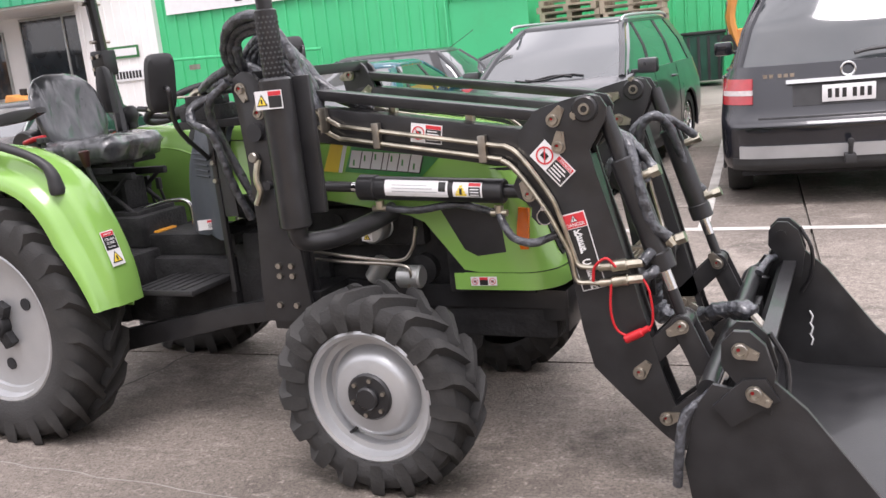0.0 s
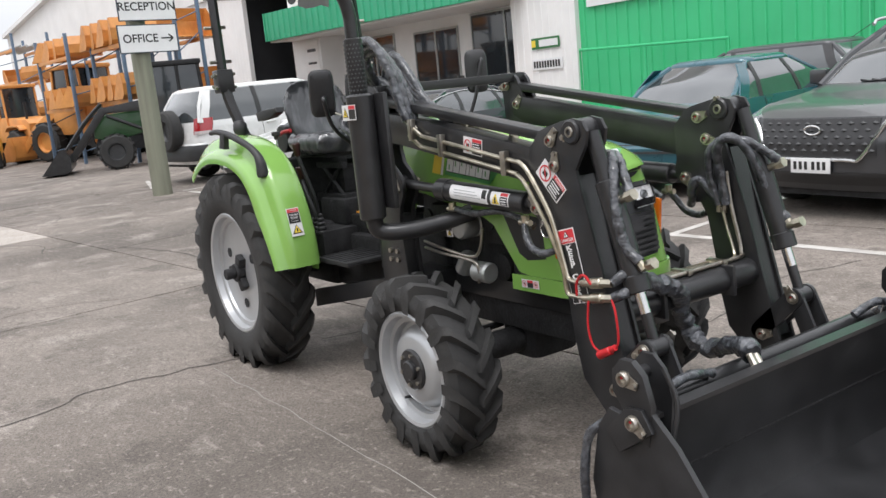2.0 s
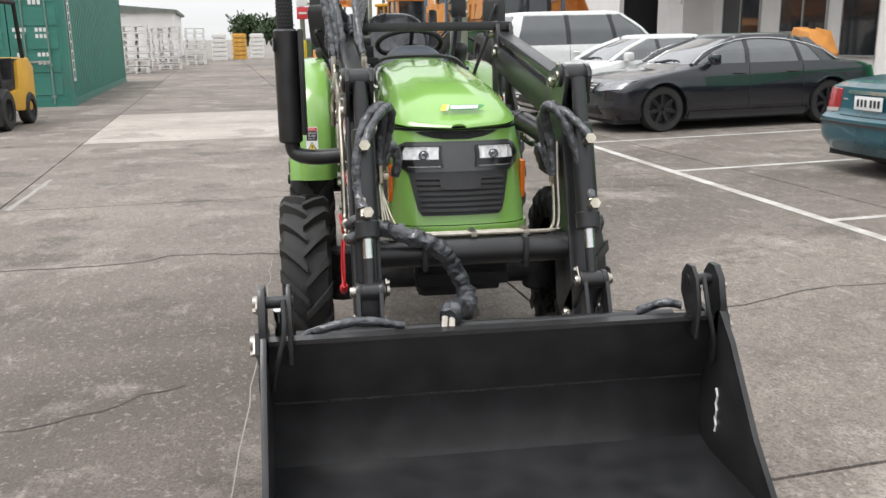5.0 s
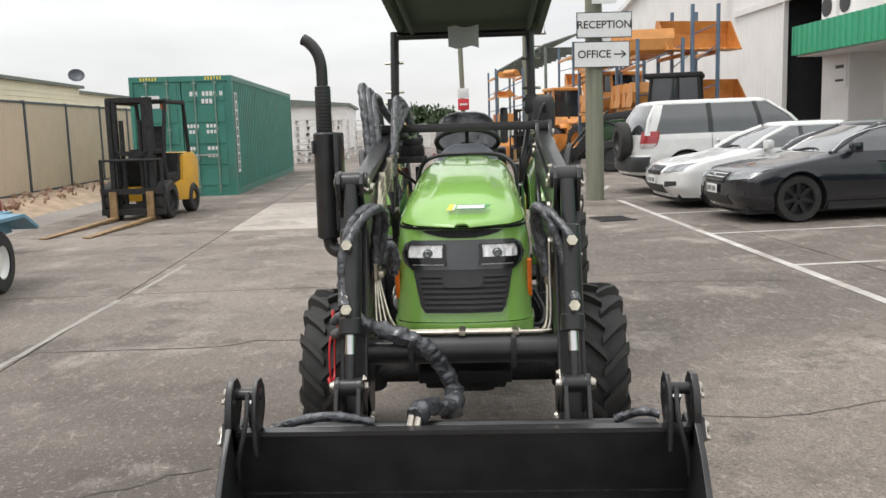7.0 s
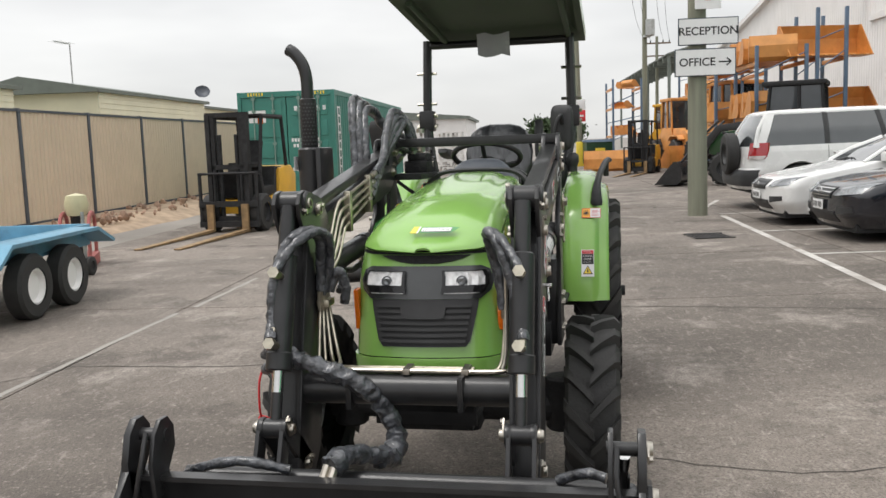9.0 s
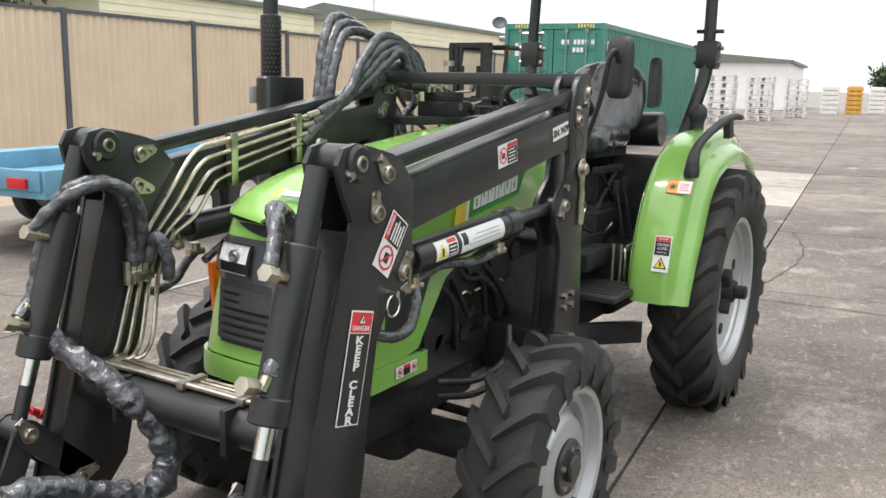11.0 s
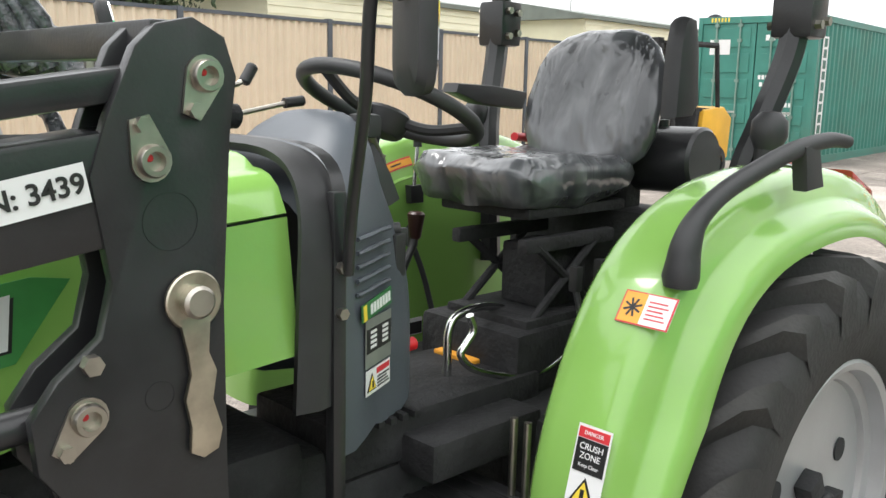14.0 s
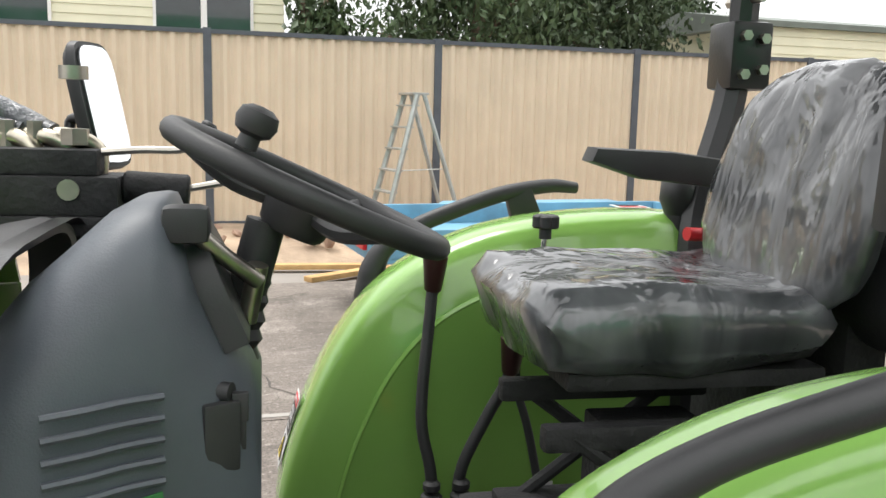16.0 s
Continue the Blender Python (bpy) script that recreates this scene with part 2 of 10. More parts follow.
MACHINE = mat("orange_machine_paint", (0.62, 0.27, 0.07), 0.42, 0, 0.15, 2.5, 0.1, 30, dirt_or_sheen=(0.42, 0.15, 0.035), dirt_at=0.62)
MACHINE_Y = mat("yellow_machine_paint", (0.68, 0.37, 0.03), 0.42, 0, 0.12, 3, 0.1, 30, dirt_or_sheen=(0.36, 0.20, 0.05), dirt_at=0.66)
RACK = mat("blue_rack_steel", (0.10, 0.15, 0.22), 0.5, 0, 0.15, 5)
TRAILER = mat("faded_blue_paint", (0.13, 0.30, 0.42), 0.5, 0, 0.15, 4, 0.1, 40, dirt_or_sheen=(0.10, 0.17, 0.22), dirt_at=0.64)
WEATHERBOARD = mat("cream_weatherboard", (0.72, 0.69, 0.52), 0.65, 0, 0.05, 1.5)
ROOF = mat("dull_roof_sheet", (0.14, 0.16, 0.14), 0.6, 0, 0.15, 2)
LEAF = mat("leaf_green", (0.045, 0.075, 0.028), 0.6, 0, 0.4, 3, rnd=0.2)
BARK = mat("bark", (0.16, 0.115, 0.085), 0.9, 0, 0.3, 6, 0.6, 30)
ALUM = mat("dull_aluminium", (0.45, 0.46, 0.45), 0.45, 0.8, 0.15, 10)
CRATE = mat("white_plastic_crate", (0.70, 0.69, 0.67), 0.5, 0, 0.06, 4)
SAND = mat("bare_earth_debris", (0.36, 0.27, 0.19), 0.9, 0, 0.3, 3, 0.8, 20)
AMBER = mat("amber_sheet", (0.60, 0.33, 0.06), 0.5, 0, 0.15, 3)


# ---- mesh helpers ----
def part(name, bm, material, parent=None, label="", smooth=True, angle=40):
    me = bpy.data.meshes.new(name)
    bmesh.ops.recalc_face_normals(bm, faces=bm.faces)
    if smooth:
        lim = radians(angle)
        for f in bm.faces:
            f.smooth = True
        for e in bm.edges:
            if len(e.link_faces) != 2 or e.calc_face_angle(0) > lim:
                e.smooth = False
    bm.to_mesh(me)
    bm.free()
    me.materials.append(material)
    ob = new(name, me)
    if parent:
        ob.parent = parent
    if label:
        ob["label"] = label
    return ob


def thing(name, label, category, group="", kind="", m=None):
    ob = new(name)
    ob.empty_display_size = 0.1
    if m is not None:
        ob.matrix_basis = m
    return tagged(ob, label, category, group, kind)


def solo(name, bm, material, label, category, group="", kind="", m=None, smooth=True):
    ob = part(name, bm, material, None, "", smooth)
    if m is not None:
        ob.matrix_basis = m
    return tagged(ob, label, category, group, kind)


def B():
    return bmesh.new()


def box(bm, x0, x1, y0, y1, z0, z1, bevel=0.0, m=None):
    ma = Matrix.Translation(((x0 + x1) / 2, (y0 + y1) / 2, (z0 + z1) / 2)) @ Matrix.Diagonal((abs(x1 - x0), abs(y1 - y0), abs(z1 - z0), 1))
    if m is not None:
        ma = m @ ma
    r = bmesh.ops.create_cube(bm, size=1, matrix=ma)
    if bevel:
        es = list({e for v in r["verts"] for e in v.link_edges})
        bmesh.ops.bevel(bm, geom=es, offset=bevel, segments=2, affect="EDGES", profile=0.6)
    return bm


def prism(bm, pts, y0, y1, bevel=0.0, axis="y"):
    """A plate with the outline pts, thick from y0 to y1 along the axis."""
    def put(p, h):
        return {"y": (p[0], h, p[1]), "x": (h, p[0], p[1]), "z": (p[0], p[1], h)}[axis]
    a = [bm.verts.new(put(p, y0)) for p in pts]
    b = [bm.verts.new(put(p, y1)) for p in pts]
    n = len(pts)
    fs = [bm.faces.new(a), bm.faces.new(list(reversed(b)))]
    for i in range(n):
        fs.append(bm.faces.new((a[i], b[i], b[(i + 1) % n], a[(i + 1) % n])))
    bmesh.ops.recalc_face_normals(bm, faces=fs)
    if bevel:
        es = list(fs[0].edges) + list(fs[1].edges)
        bmesh.ops.bevel(bm, geom=es, offset=bevel, segments=2, affect="EDGES", profile=0.6)
    return bm


def frame_of(d):
    d = Vector(d).normalized()
    a = Vector((0, 0, 1)) if abs(d.z) < 0.9 else Vector((1, 0, 0))
    u = d.cross(a).normalized()
    return u, u.cross(d).normalized()


def rod(bm, p, q, r, r2=None, seg=14, bevel=0.0):
    p, q = Vector(p), Vector(q)
    r2 = r if r2 is None else r2
    u, w = frame_of(q - p)
    ring = lambda c, rr: [bm.verts.new(c + (u * math.cos(6.28318 * i / seg) + w * math.sin(6.28318 * i / seg)) * rr) for i in range(seg)]
    if bevel:
        d = (q - p).normalized()
        rs = [ring(p, r - bevel), ring(p + d * bevel, r), ring(q - d * bevel, r2), ring(q, r2 - bevel)]
    else:
        rs = [ring(p, r), ring(q, r2)]
    for a, b in zip(rs, rs[1:]):
        for i in range(seg):
            bm.faces.new((a[i], a[(i + 1) % seg], b[(i + 1) % seg], b[i]))
    bm.faces.new(list(reversed(rs[0])))
    bm.faces.new(rs[-1])
    return bm


def smooth_line(pts, n=6):
    """Points along a soft curve through pts."""
    P = [Vector(p) for p in pts]
    P = [P[0] * 2 - P[1]] + P + [P[-1] * 2 - P[-2]]
    out = []
    for i in range(1, len(P) - 2):
        for k in range(n):
            t = k / n
            a, b, c, d = P[i - 1], P[i], P[i + 1], P[i + 2]
            out.append(0.5 * (2 * b + (c - a) * t + (2 * a - 5 * b + 4 * c - d) * t * t + (3 * b - a - 3 * c + d) * t ** 3))
    out.append(P[-2])
    return out


def tube(bm, pts, r, seg=10, n=6, wob=0.0, soft=True, radii=None):
    """A round bar or hose along pts."""
    P = smooth_line(pts, n) if soft else [Vector(p) for p in pts]
    u = None
    rings = []
    for i, p in enumerate(P):
        d = (P[min(i + 1, len(P) - 1)] - P[max(i - 1, 0)]).normalized()
        if u is None:
            u, _ = frame_of(d)
        u = (u - d * u.dot(d)).normalized()
        w = d.cross(u)
        rr = r * (1 + wob * (noise.noise(p * 38)))
        if radii:
            f = i / (len(P) - 1) * (len(radii) - 1)
            k = min(int(f), len(radii) - 2)
            rr = radii[k] + (radii[k + 1] - radii[k]) * (f - k)
        ring = []
        for j in range(seg):
            a = 6.28318 * j / seg
            k = rr * (1 + wob * 0.8 * noise.noise(p * 55 + Vector((math.cos(a), math.sin(a), 0)) * 1.3))
            ring.append(bm.verts.new(p + (u * math.cos(a) + w * math.sin(a)) * k))
        rings.append(ring)
    for a, b in zip(rings, rings[1:]):
        for i in range(seg):
            bm.faces.new((a[i], a[(i + 1) % seg], b[(i + 1) % seg], b[i]))
    bm.faces.new(list(reversed(rings[0])))
    bm.faces.new(rings[-1])
    return bm


def grid(bm, rows, close_u=False, close_v=False):
    """A skin over rows of points."""
    vs = [[bm.verts.new(p) for p in r] for r in rows]
    R = len(vs)
    for i in range(R if close_v else R - 1):
        a, b = vs[i], vs[(i + 1) % R]
        n = len(a)
        for j in range(n if close_u else n - 1):
            q = (a[j], a[(j + 1) % n], b[(j + 1) % n], b[j])
            if len(set(q)) == 4:
                bm.faces.new(q)
    return vs


def lathe(bm, prof, c, axis="y", seg=40, closed=False):
    """prof: (radius, height along axis) turned about the axis through c."""
    rows = []
    for k in range(seg):
        a = 6.283185 * k / seg
        row = []
        for r, h in prof:
            x, z = r * math.cos(a), r * math.sin(a)
            row.append({"y": (c[0] + x, c[1] + h, c[2] + z), "x": (c[0] + h, c[1] + x, c[2] + z), "z": (c[0] + x, c[1] + z, c[2] + h)}[axis])
        rows.append(row)
    grid(bm, rows, close_u=closed, close_v=True)
    return bm


def shell(ob, t):
    md = ob.modifiers.new("thickness", "SOLIDIFY")
    md.thickness, md.offset = t, 0
    return ob


def lettering(text, size, material, parent, m, name="lettering", depth=0.0006, align="CENTER", bold=0.0):
    cu = bpy.data.curves.new(name, "FONT")
    cu.body, cu.size, cu.extrude, cu.align_x, cu.align_y, cu.offset = text, size, depth, align, "CENTER", bold
    cu.materials.append(material)
    tmp = bpy.data.objects.new(name, cu)
    me = bpy.data.meshes.new_from_object(tmp)
    bpy.data.objects.remove(tmp)
    ob = new(name, me)
    ob.parent = parent
    ob.matrix_basis = m
    return ob


# the yard climbs gently away from the bucket
YARD = pose(0, 0, 0, 0, 0.6, 5.8)


def rise(v):
    """Height of the yard at v metres towards the building."""
    return 0.012 * max(0.0, v - 0.6)


def yard(u, v, z=None, turn=0.0):
    """A pose at u along the yard and v towards the building."""
    return YARD @ pose(u, v, rise(v) if z is None else z, 0, 0, turn)


# ---- ground ----
bm = B()
VS = [-600, -200, -60, -25, -12, -8, -4, -2, 0, 0.6, 2, 9, 14, 22, 40, 80, 200, 600]
US = [-900, -300, -120, -60, -40, -30, -20, -12, -6, 0, 6, 12, 20, 40, 100, 300, 600]
grid(bm, [[(u, v, min(rise(v), 1.2) - 0.03) for v in VS] for u in US])
ground = tagged(part("ground", bm, GROUND, None, ""), "grey weathered concrete yard ground reaching to the horizon", "ground", kind="structure")
ground.matrix_basis = YARD

# ---- office and workshop building ----
W0 = 13.4


def ribbed(bm, u0, u1, v, z0, z1, pitch=0.30, deep=0.035, top=None):
    """A ribbed sheet wall along u at v, facing -v; top gives the height at u."""
    pts = []
    u = u0
    while u < u1 - 1e-6:
        for du, d in ((0, 0), (0.36, 0), (0.42, -1), (0.58, -1), (0.64, 0)):
            uu = u + du * pitch
            if uu <= u1:
                pts.append((uu, v + d * deep))
        u += pitch
    pts.append((u1, v))
    grid(bm, [[(a, b, z0) for a, b in pts], [(a, b, top(a) if top else z1) for a, b in pts]])
    return bm


def setting(name, bm, material, label, category="wall", smooth=False):
    ob = solo(name, bm, material, label, category, kind="structure", smooth=smooth)
    ob.matrix_basis = YARD
    return ob


setting("wall_green", ribbed(B(), -11.05, -3.2, W0, 0.3, 6.2), WALL_GREEN, "bright green ribbed steel workshop wall")
bm = B()
box(bm, -3.28, -3.2, W0, 20.0, 0.3, 6.2)
box(bm, -13.0, 16.0, 20.3, 20.5, 0.3, 7.0)
setting("wall_green_return", bm, WALL_GREEN, "green return wall of the workshop")
setting("wall_green_rear", ribbed(B(), -3.2, 16.0, 20.0, 0.3, 6.8), WALL_GREEN, "bright green ribbed steel wall at the back of the yard")
bm = B()
box(bm, -13.1, -11.05, W0 - 0.15, W0 + 1.2, 0.3, 6.6)
setting("wall_pier", ribbed(bm, -13.1, -11.05, W0 - 0.152, 0.3, 6.6, 0.22, 0.012), WALL_WHITE, "white wall pier beside the office")
bm = B()
box(bm, -23.9, -13.1, 14.6, 14.8, 0.3, 9.0)
box(bm, -23.9, -22.2, 13.5, 14.6, 0.3, 9.0)
setting("wall_office", bm, WALL_WHITE, "white rendered office wall")
WROOF = lambda u: 8.5 + (u + 49.7) * 0.128
bm = B()
ribbed(bm, -60, -28.2, 14.2, 0.3, 9, 0.25, 0.012, top=WROOF)
ribbed(bm, -28.2, -24.0, 14.2, 5.7, 9, 0.25, 0.012, top=WROOF)
ribbed(bm, -24.0, -23.0, 14.2, 0.3, 9, 0.25, 0.012, top=WROOF)
ribbed(bm, -23.0, -8.0, 16.0, 6.0, 9, 0.25, 0.012, top=WROOF)
setting("wall_workshop", bm, WALL_WHITE, "white ribbed workshop wall with a large doorway")
# the room's shade is painted: every inner face is near-black
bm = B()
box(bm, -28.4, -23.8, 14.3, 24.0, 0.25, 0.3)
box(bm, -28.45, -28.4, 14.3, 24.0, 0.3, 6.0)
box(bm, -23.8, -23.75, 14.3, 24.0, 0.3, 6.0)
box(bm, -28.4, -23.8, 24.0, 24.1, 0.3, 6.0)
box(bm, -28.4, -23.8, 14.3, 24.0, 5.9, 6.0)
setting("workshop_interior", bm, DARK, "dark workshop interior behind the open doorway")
bm = B()
box(bm, -28.32, -28.2, 14.12, 14.3, 0.3, 5.75)
box(bm, -24.0, -23.88, 14.12, 14.3, 0.3, 5.75)
box(bm, -33.0, -23.88, 14.10, 14.22, 5.7, 5.95)
setting("door_trim", bm, WALL_WHITE, "white steel trim of the workshop doorway", "trim")
bm = B()
prism(bm, [(-60, WROOF(-60) - 0.1), (-8, WROOF(-8) - 0.1), (-8, WROOF(-8) + 0.15), (-60, WROOF(-60) + 0.15)], 13.9, 15.5)
setting("roof_edge", bm, WALL_WHITE, "pale barge capping along the workshop roof", "roof")
bm = B()
ribbed(bm, -23.9, -12.6, 12.55, 3.45, 4.35, 0.34, 0.05)
box(bm, -23.9, -12.6, 12.60, 12.65, 3.45, 4.35)
box(bm, -23.95, -23.9, 12.5, 14.6, 3.45, 4.35)
box(bm, -12.65, -12.6, 12.6, 13.3, 3.45, 4.35)
setting("awning_fascia", bm, FASCIA_GREEN, "green ribbed awning fascia over the office", "awning")
bm = B()
box(bm, -23.9, -12.65, 12.66, 14.6, 3.40, 3.45)
box(bm, -23.9, -12.65, 12.66, 14.6, 4.28, 4.33)
setting("awning_soffit", bm, WALL_WHITE, "white awning soffit", "awning")


def window(name, u0, u1, z0, z1, v, cols, label):
    w = tagged(new(name), label, "window", kind="structure")
    w.matrix_basis = YARD
    bm = B()
    t = 0.06
    box(bm, u0, u1, v - 0.05, v + 0.02, z0, z0 + t)
    box(bm, u0, u1, v - 0.05, v + 0.02, z1 - t, z1)
    for k in range(cols + 1):
        c = u0 + (u1 - u0) * k / cols
        box(bm, max(u0, c - t / 2), min(u1, c + t / 2), v - 0.048, v + 0.02, z0 + t, z1 - t)
    part("window_frame", bm, ALUM, w, smooth=False)
    for k in range(cols):
        a, b = u0 + (u1 - u0) * k / cols + t / 2, u0 + (u1 - u0) * (k + 1) / cols - t / 2
        bm = B()
        box(bm, a, b, v - 0.02, v, z0 + t, z1 - t)
        part("pane", bm, GLASS_DARK, w, smooth=False)
    return w


window("window_1", -21.6, -19.6, 0.7, 3.2, 14.58, 2, "dark glazed office door with aluminium frame")
window("window_2", -18.6, -16.6, 1.4, 3.1, 14.58, 2, "dark office window with aluminium frame")
window("window_3", -16.0, -13.3, 0.8, 3.35, 14.58, 2, "tall dark office window with aluminium frame")
window("window_4", -22.0, -20.0, 5.3, 7.3, 14.58, 2, "upper office window with dark glass")
window("window_5", -17.5, -15.0, 5.3, 7.3, 14.58, 2, "upper office window with dark glass")


def on_yard(name, bm, material, label, category, group="", smooth=True):
    ob = solo(name, bm, material, label, category, group, smooth=smooth)
    ob.matrix_basis = YARD
    return ob


for u in (-23.0, -21.9):
    ac = thing("air_conditioner", "white split air conditioner unit on the awning roof", "air conditioner", "air conditioners on the awning", m=YARD)
    bm = B()
    box(bm, u - 0.45, u + 0.45, 13.2, 13.55, 4.45, 5.25, 0.03)
    part("casing", bm, WALL_WHITE, ac)
    bm = B()
    lathe(bm, [(0, 0), (0.30, 0), (0.31, -0.02), (0.27, -0.025), (0.06, -0.02), (0, -0.02)], (u - 0.08, 13.19, 4.85), "y", 24)
    part("fan_grille", bm, BLACK_PLASTIC, ac)
    bm = B()
    for k in (-0.35, 0.35):
        box(bm, u + k - 0.03, u + k + 0.03, 13.22, 13.5, 4.33, 4.45)
    part("foot", bm, ALUM, ac)


def floodlight(u, v, z):
    f = thing("floodlight", "twin grey floodlight on the workshop wall", "floodlight", "wall floodlights", m=YARD)
    bm = B()
    rod(bm, (u, v, z), (u, v - 0.3, z - 0.05), 0.03)
    part("bracket", bm, ALUM, f)
    for d in (-0.18, 0.18):
        bm = B()
        box(bm, u + d - 0.15, u + d + 0.15, v - 0.5, v - 0.28, z - 0.16, z + 0.10, 0.02)
        part("lamp_head", bm, ALUM, f)


floodlight(-33.5, 14.15, 7.2)
floodlight(-39.0, 14.15, 5.6)
floodlight(-23.4, 14.15, 6.3)


def sign(name, u0, u1, z0, z1, v, face, label, border=STICK_BLACK):
    s = thing(name, label, "sign", m=YARD)
    bm = B()
    box(bm, u0, u1, v, v + 0.02, z0, z1)
    part("panel", bm, face, s, smooth=False)
    return s


s = sign("wall_sign", -10.75, -5.95, 2.90, 3.95, W0 - 0.08, STICK_WHITE, "long white wall sign with black print")
bm = B()
for k in range(10):
    box(bm, -9.0 + 0.28 * k + (0.12 if k > 3 else 0) + (0.12 if k > 6 else 0), -8.82 + 0.28 * k + (0.12 if k > 3 else 0) + (0.12 if k > 6 else 0), W0 - 0.086, W0 - 0.08, 3.0, 3.28)
part("print", bm, STICK_BLACK, s, smooth=False)
s = sign("logo_sign", -12.45, -11.55, 2.10, 2.36, W0 - 0.19, STICK_GREEN, "small green and yellow maker's sign")
for mt, a, b in ((STICK_YELLOW, -12.45, -12.32), (STICK_WHITE, -12.2, -11.6)):
    bm = B()
    box(bm, a, b, W0 - 0.196, W0 - 0.19, 2.15, 2.31)
    part("print", bm, mt, s, smooth=False)
s = sign("number_sign", -12.47, -11.5, 1.60, 1.86, W0 - 0.19, STICK_WHITE, "white sign with a row of dark print")
bm = B()
for k in range(10):
    box(bm, -12.42 + 0.088 * k, -12.36 + 0.088 * k, W0 - 0.196, W0 - 0.19, 1.65, 1.81)
part("print", bm, STICK_BLACK, s, smooth=False)
s = sign("notice_board", -23.1, -22.3, 2.35, 3.3, 13.46, WALL_WHITE, "white notice box on the office wall")
bm = B()
box(bm, -22.95, -22.45, 13.45, 13.459, 2.95, 3.05)
box(bm, -22.95, -22.45, 13.45, 13.459, 2.55, 2.62)
part("print", bm, STICK_BLACK, s, smooth=False)
s = sign("banner", -0.2, 3.4, 2.6, 4.2, 19.9, STICK_YELLOW, "yellow wall banner with dark print")
bm = B()
for k in range(9):
    box(bm, 0.1 + 0.26 * k, 0.30 + 0.26 * k, 19.885, 19.9, 2.75, 2.9)
part("print", bm, STICK_BLACK, s, smooth=False)
# green door frame and pipe on the wall
bm = B()
tube(bm, [(-4.35, W0 - 0.1, 0.4), (-4.35, W0 - 0.1, 2.55), (-2.75, W0 - 0.1, 2.50)], 0.05, 8, soft=False)
box(bm, -4.3, -2.75, W0 - 0.09, W0 - 0.05, 0.4, 2.45)
on_yard("side_door", bm, WALL_GREEN, "green steel side door with a pipe frame on the wall", "door")
bm = B()
tube(bm, [(-10.8, W0 - 0.35, 0.45), (-10.8, W0 - 0.35, 1.95), (-7.0, W0 - 0.35, 1.85), (-7.0, W0 - 0.35, 0.45)], 0.035, 8, soft=False)
tube(bm, [(-9.0, W0 - 0.35, 1.9), (-9.0, W0 - 0.35, 0.45)], 0.035, 8, soft=False)
on_yard("pipe_rail", bm, WALL_GREEN, "green pipe rail along the workshop wall", "rail")


# ---- sign pole ----
PU, PV = -12.57, 3.5
sp = thing("sign_pole", "grey green timber pole carrying white direction signs", "sign pole", m=YARD)
bm = B()
rod(bm, (PU, PV, rise(PV) - 0.05), (PU - 0.03, PV - 0.03, 7.2), 0.175, 0.14, seg=24)
part("pole", bm, POLE, sp)
for nm, v0, v1, z0, z1, txt, size in (("reception_sign", 3.12, 4.16, 3.06, 3.53, "RECEPTION", 0.195), ("office_sign", 3.06, 4.12, 2.52, 3.00, "OFFICE", 0.195)):
    bm = B()
    box(bm, PU + 0.18, PU + 0.20, v0, v1, z0, z1, 0.004)
    pn = part(nm, bm, mat("sign_border", (0.03, 0.045, 0.06), 0.5), sp, "white sign board with dark lettering and border", smooth=False)
    bm = B()
    box(bm, PU + 0.2, PU + 0.204, v0 + 0.018, v1 - 0.018, z0 + 0.018, z1 - 0.018)
    part("sign_face", bm, STICK_WHITE, pn, smooth=False)
    mm = Matrix.Translation((PU + 0.206, (v0 + v1) / 2 - (0.0 if txt == "RECEPTION" else 0.14), (z0 + z1) / 2)) @ Matrix.Rotation(radians(90), 4, "Z") @ Matrix.Rotation(radians(90), 4, "X")
    lettering(txt, size, STICK_BLACK, pn, mm, bold=0.003)
    if txt == "OFFICE":
        bm = B()
        zc = (z0 + z1) / 2
        box(bm, PU + 0.205, PU + 0.208, v1 - 0.30, v1 - 0.09, zc - 0.012, zc + 0.012)
        for a in (1, -1):
            box(bm, -0.0015, 0.0015, -0.10, 0.0, -0.012, 0.012, m=Matrix.Translation((PU + 0.2065, v1 - 0.085, zc)) @ Matrix.Rotation(radians(40 * a), 4, "X"))
        part("arrow", bm, STICK_BLACK, pn, smooth=False)
bm = B()
box(bm, PU + 0.18, PU + 0.20, 3.41, 3.86, 3.68, 4.30, 0.004)
pn = part("speed_sign", bm, STICK_WHITE, sp, "white speed sign with a red ring", smooth=False)
bm = B()
lathe(bm, [(0.185, 0.205), (0.145, 0.205)], (PU, 3.635, 4.01), "x", 32)
part("red_ring", bm, STICK_RED, pn, smooth=False)
lettering("5", 0.26, STICK_BLACK, pn, Matrix.Translation((PU + 0.206, 3.635, 4.01)) @ Matrix.Rotation(radians(90), 4, "Z") @ Matrix.Rotation(radians(90), 4, "X"), bold=0.006)


# ---- shipping container ----
ct = thing("shipping_container", "weathered green forty foot shipping container with white stencilled markings", "container", m=YARD @ pose(-17.68, -5.42, 0, 0, 0, 0))
L, HW, H = 12.19, 1.22, 2.90


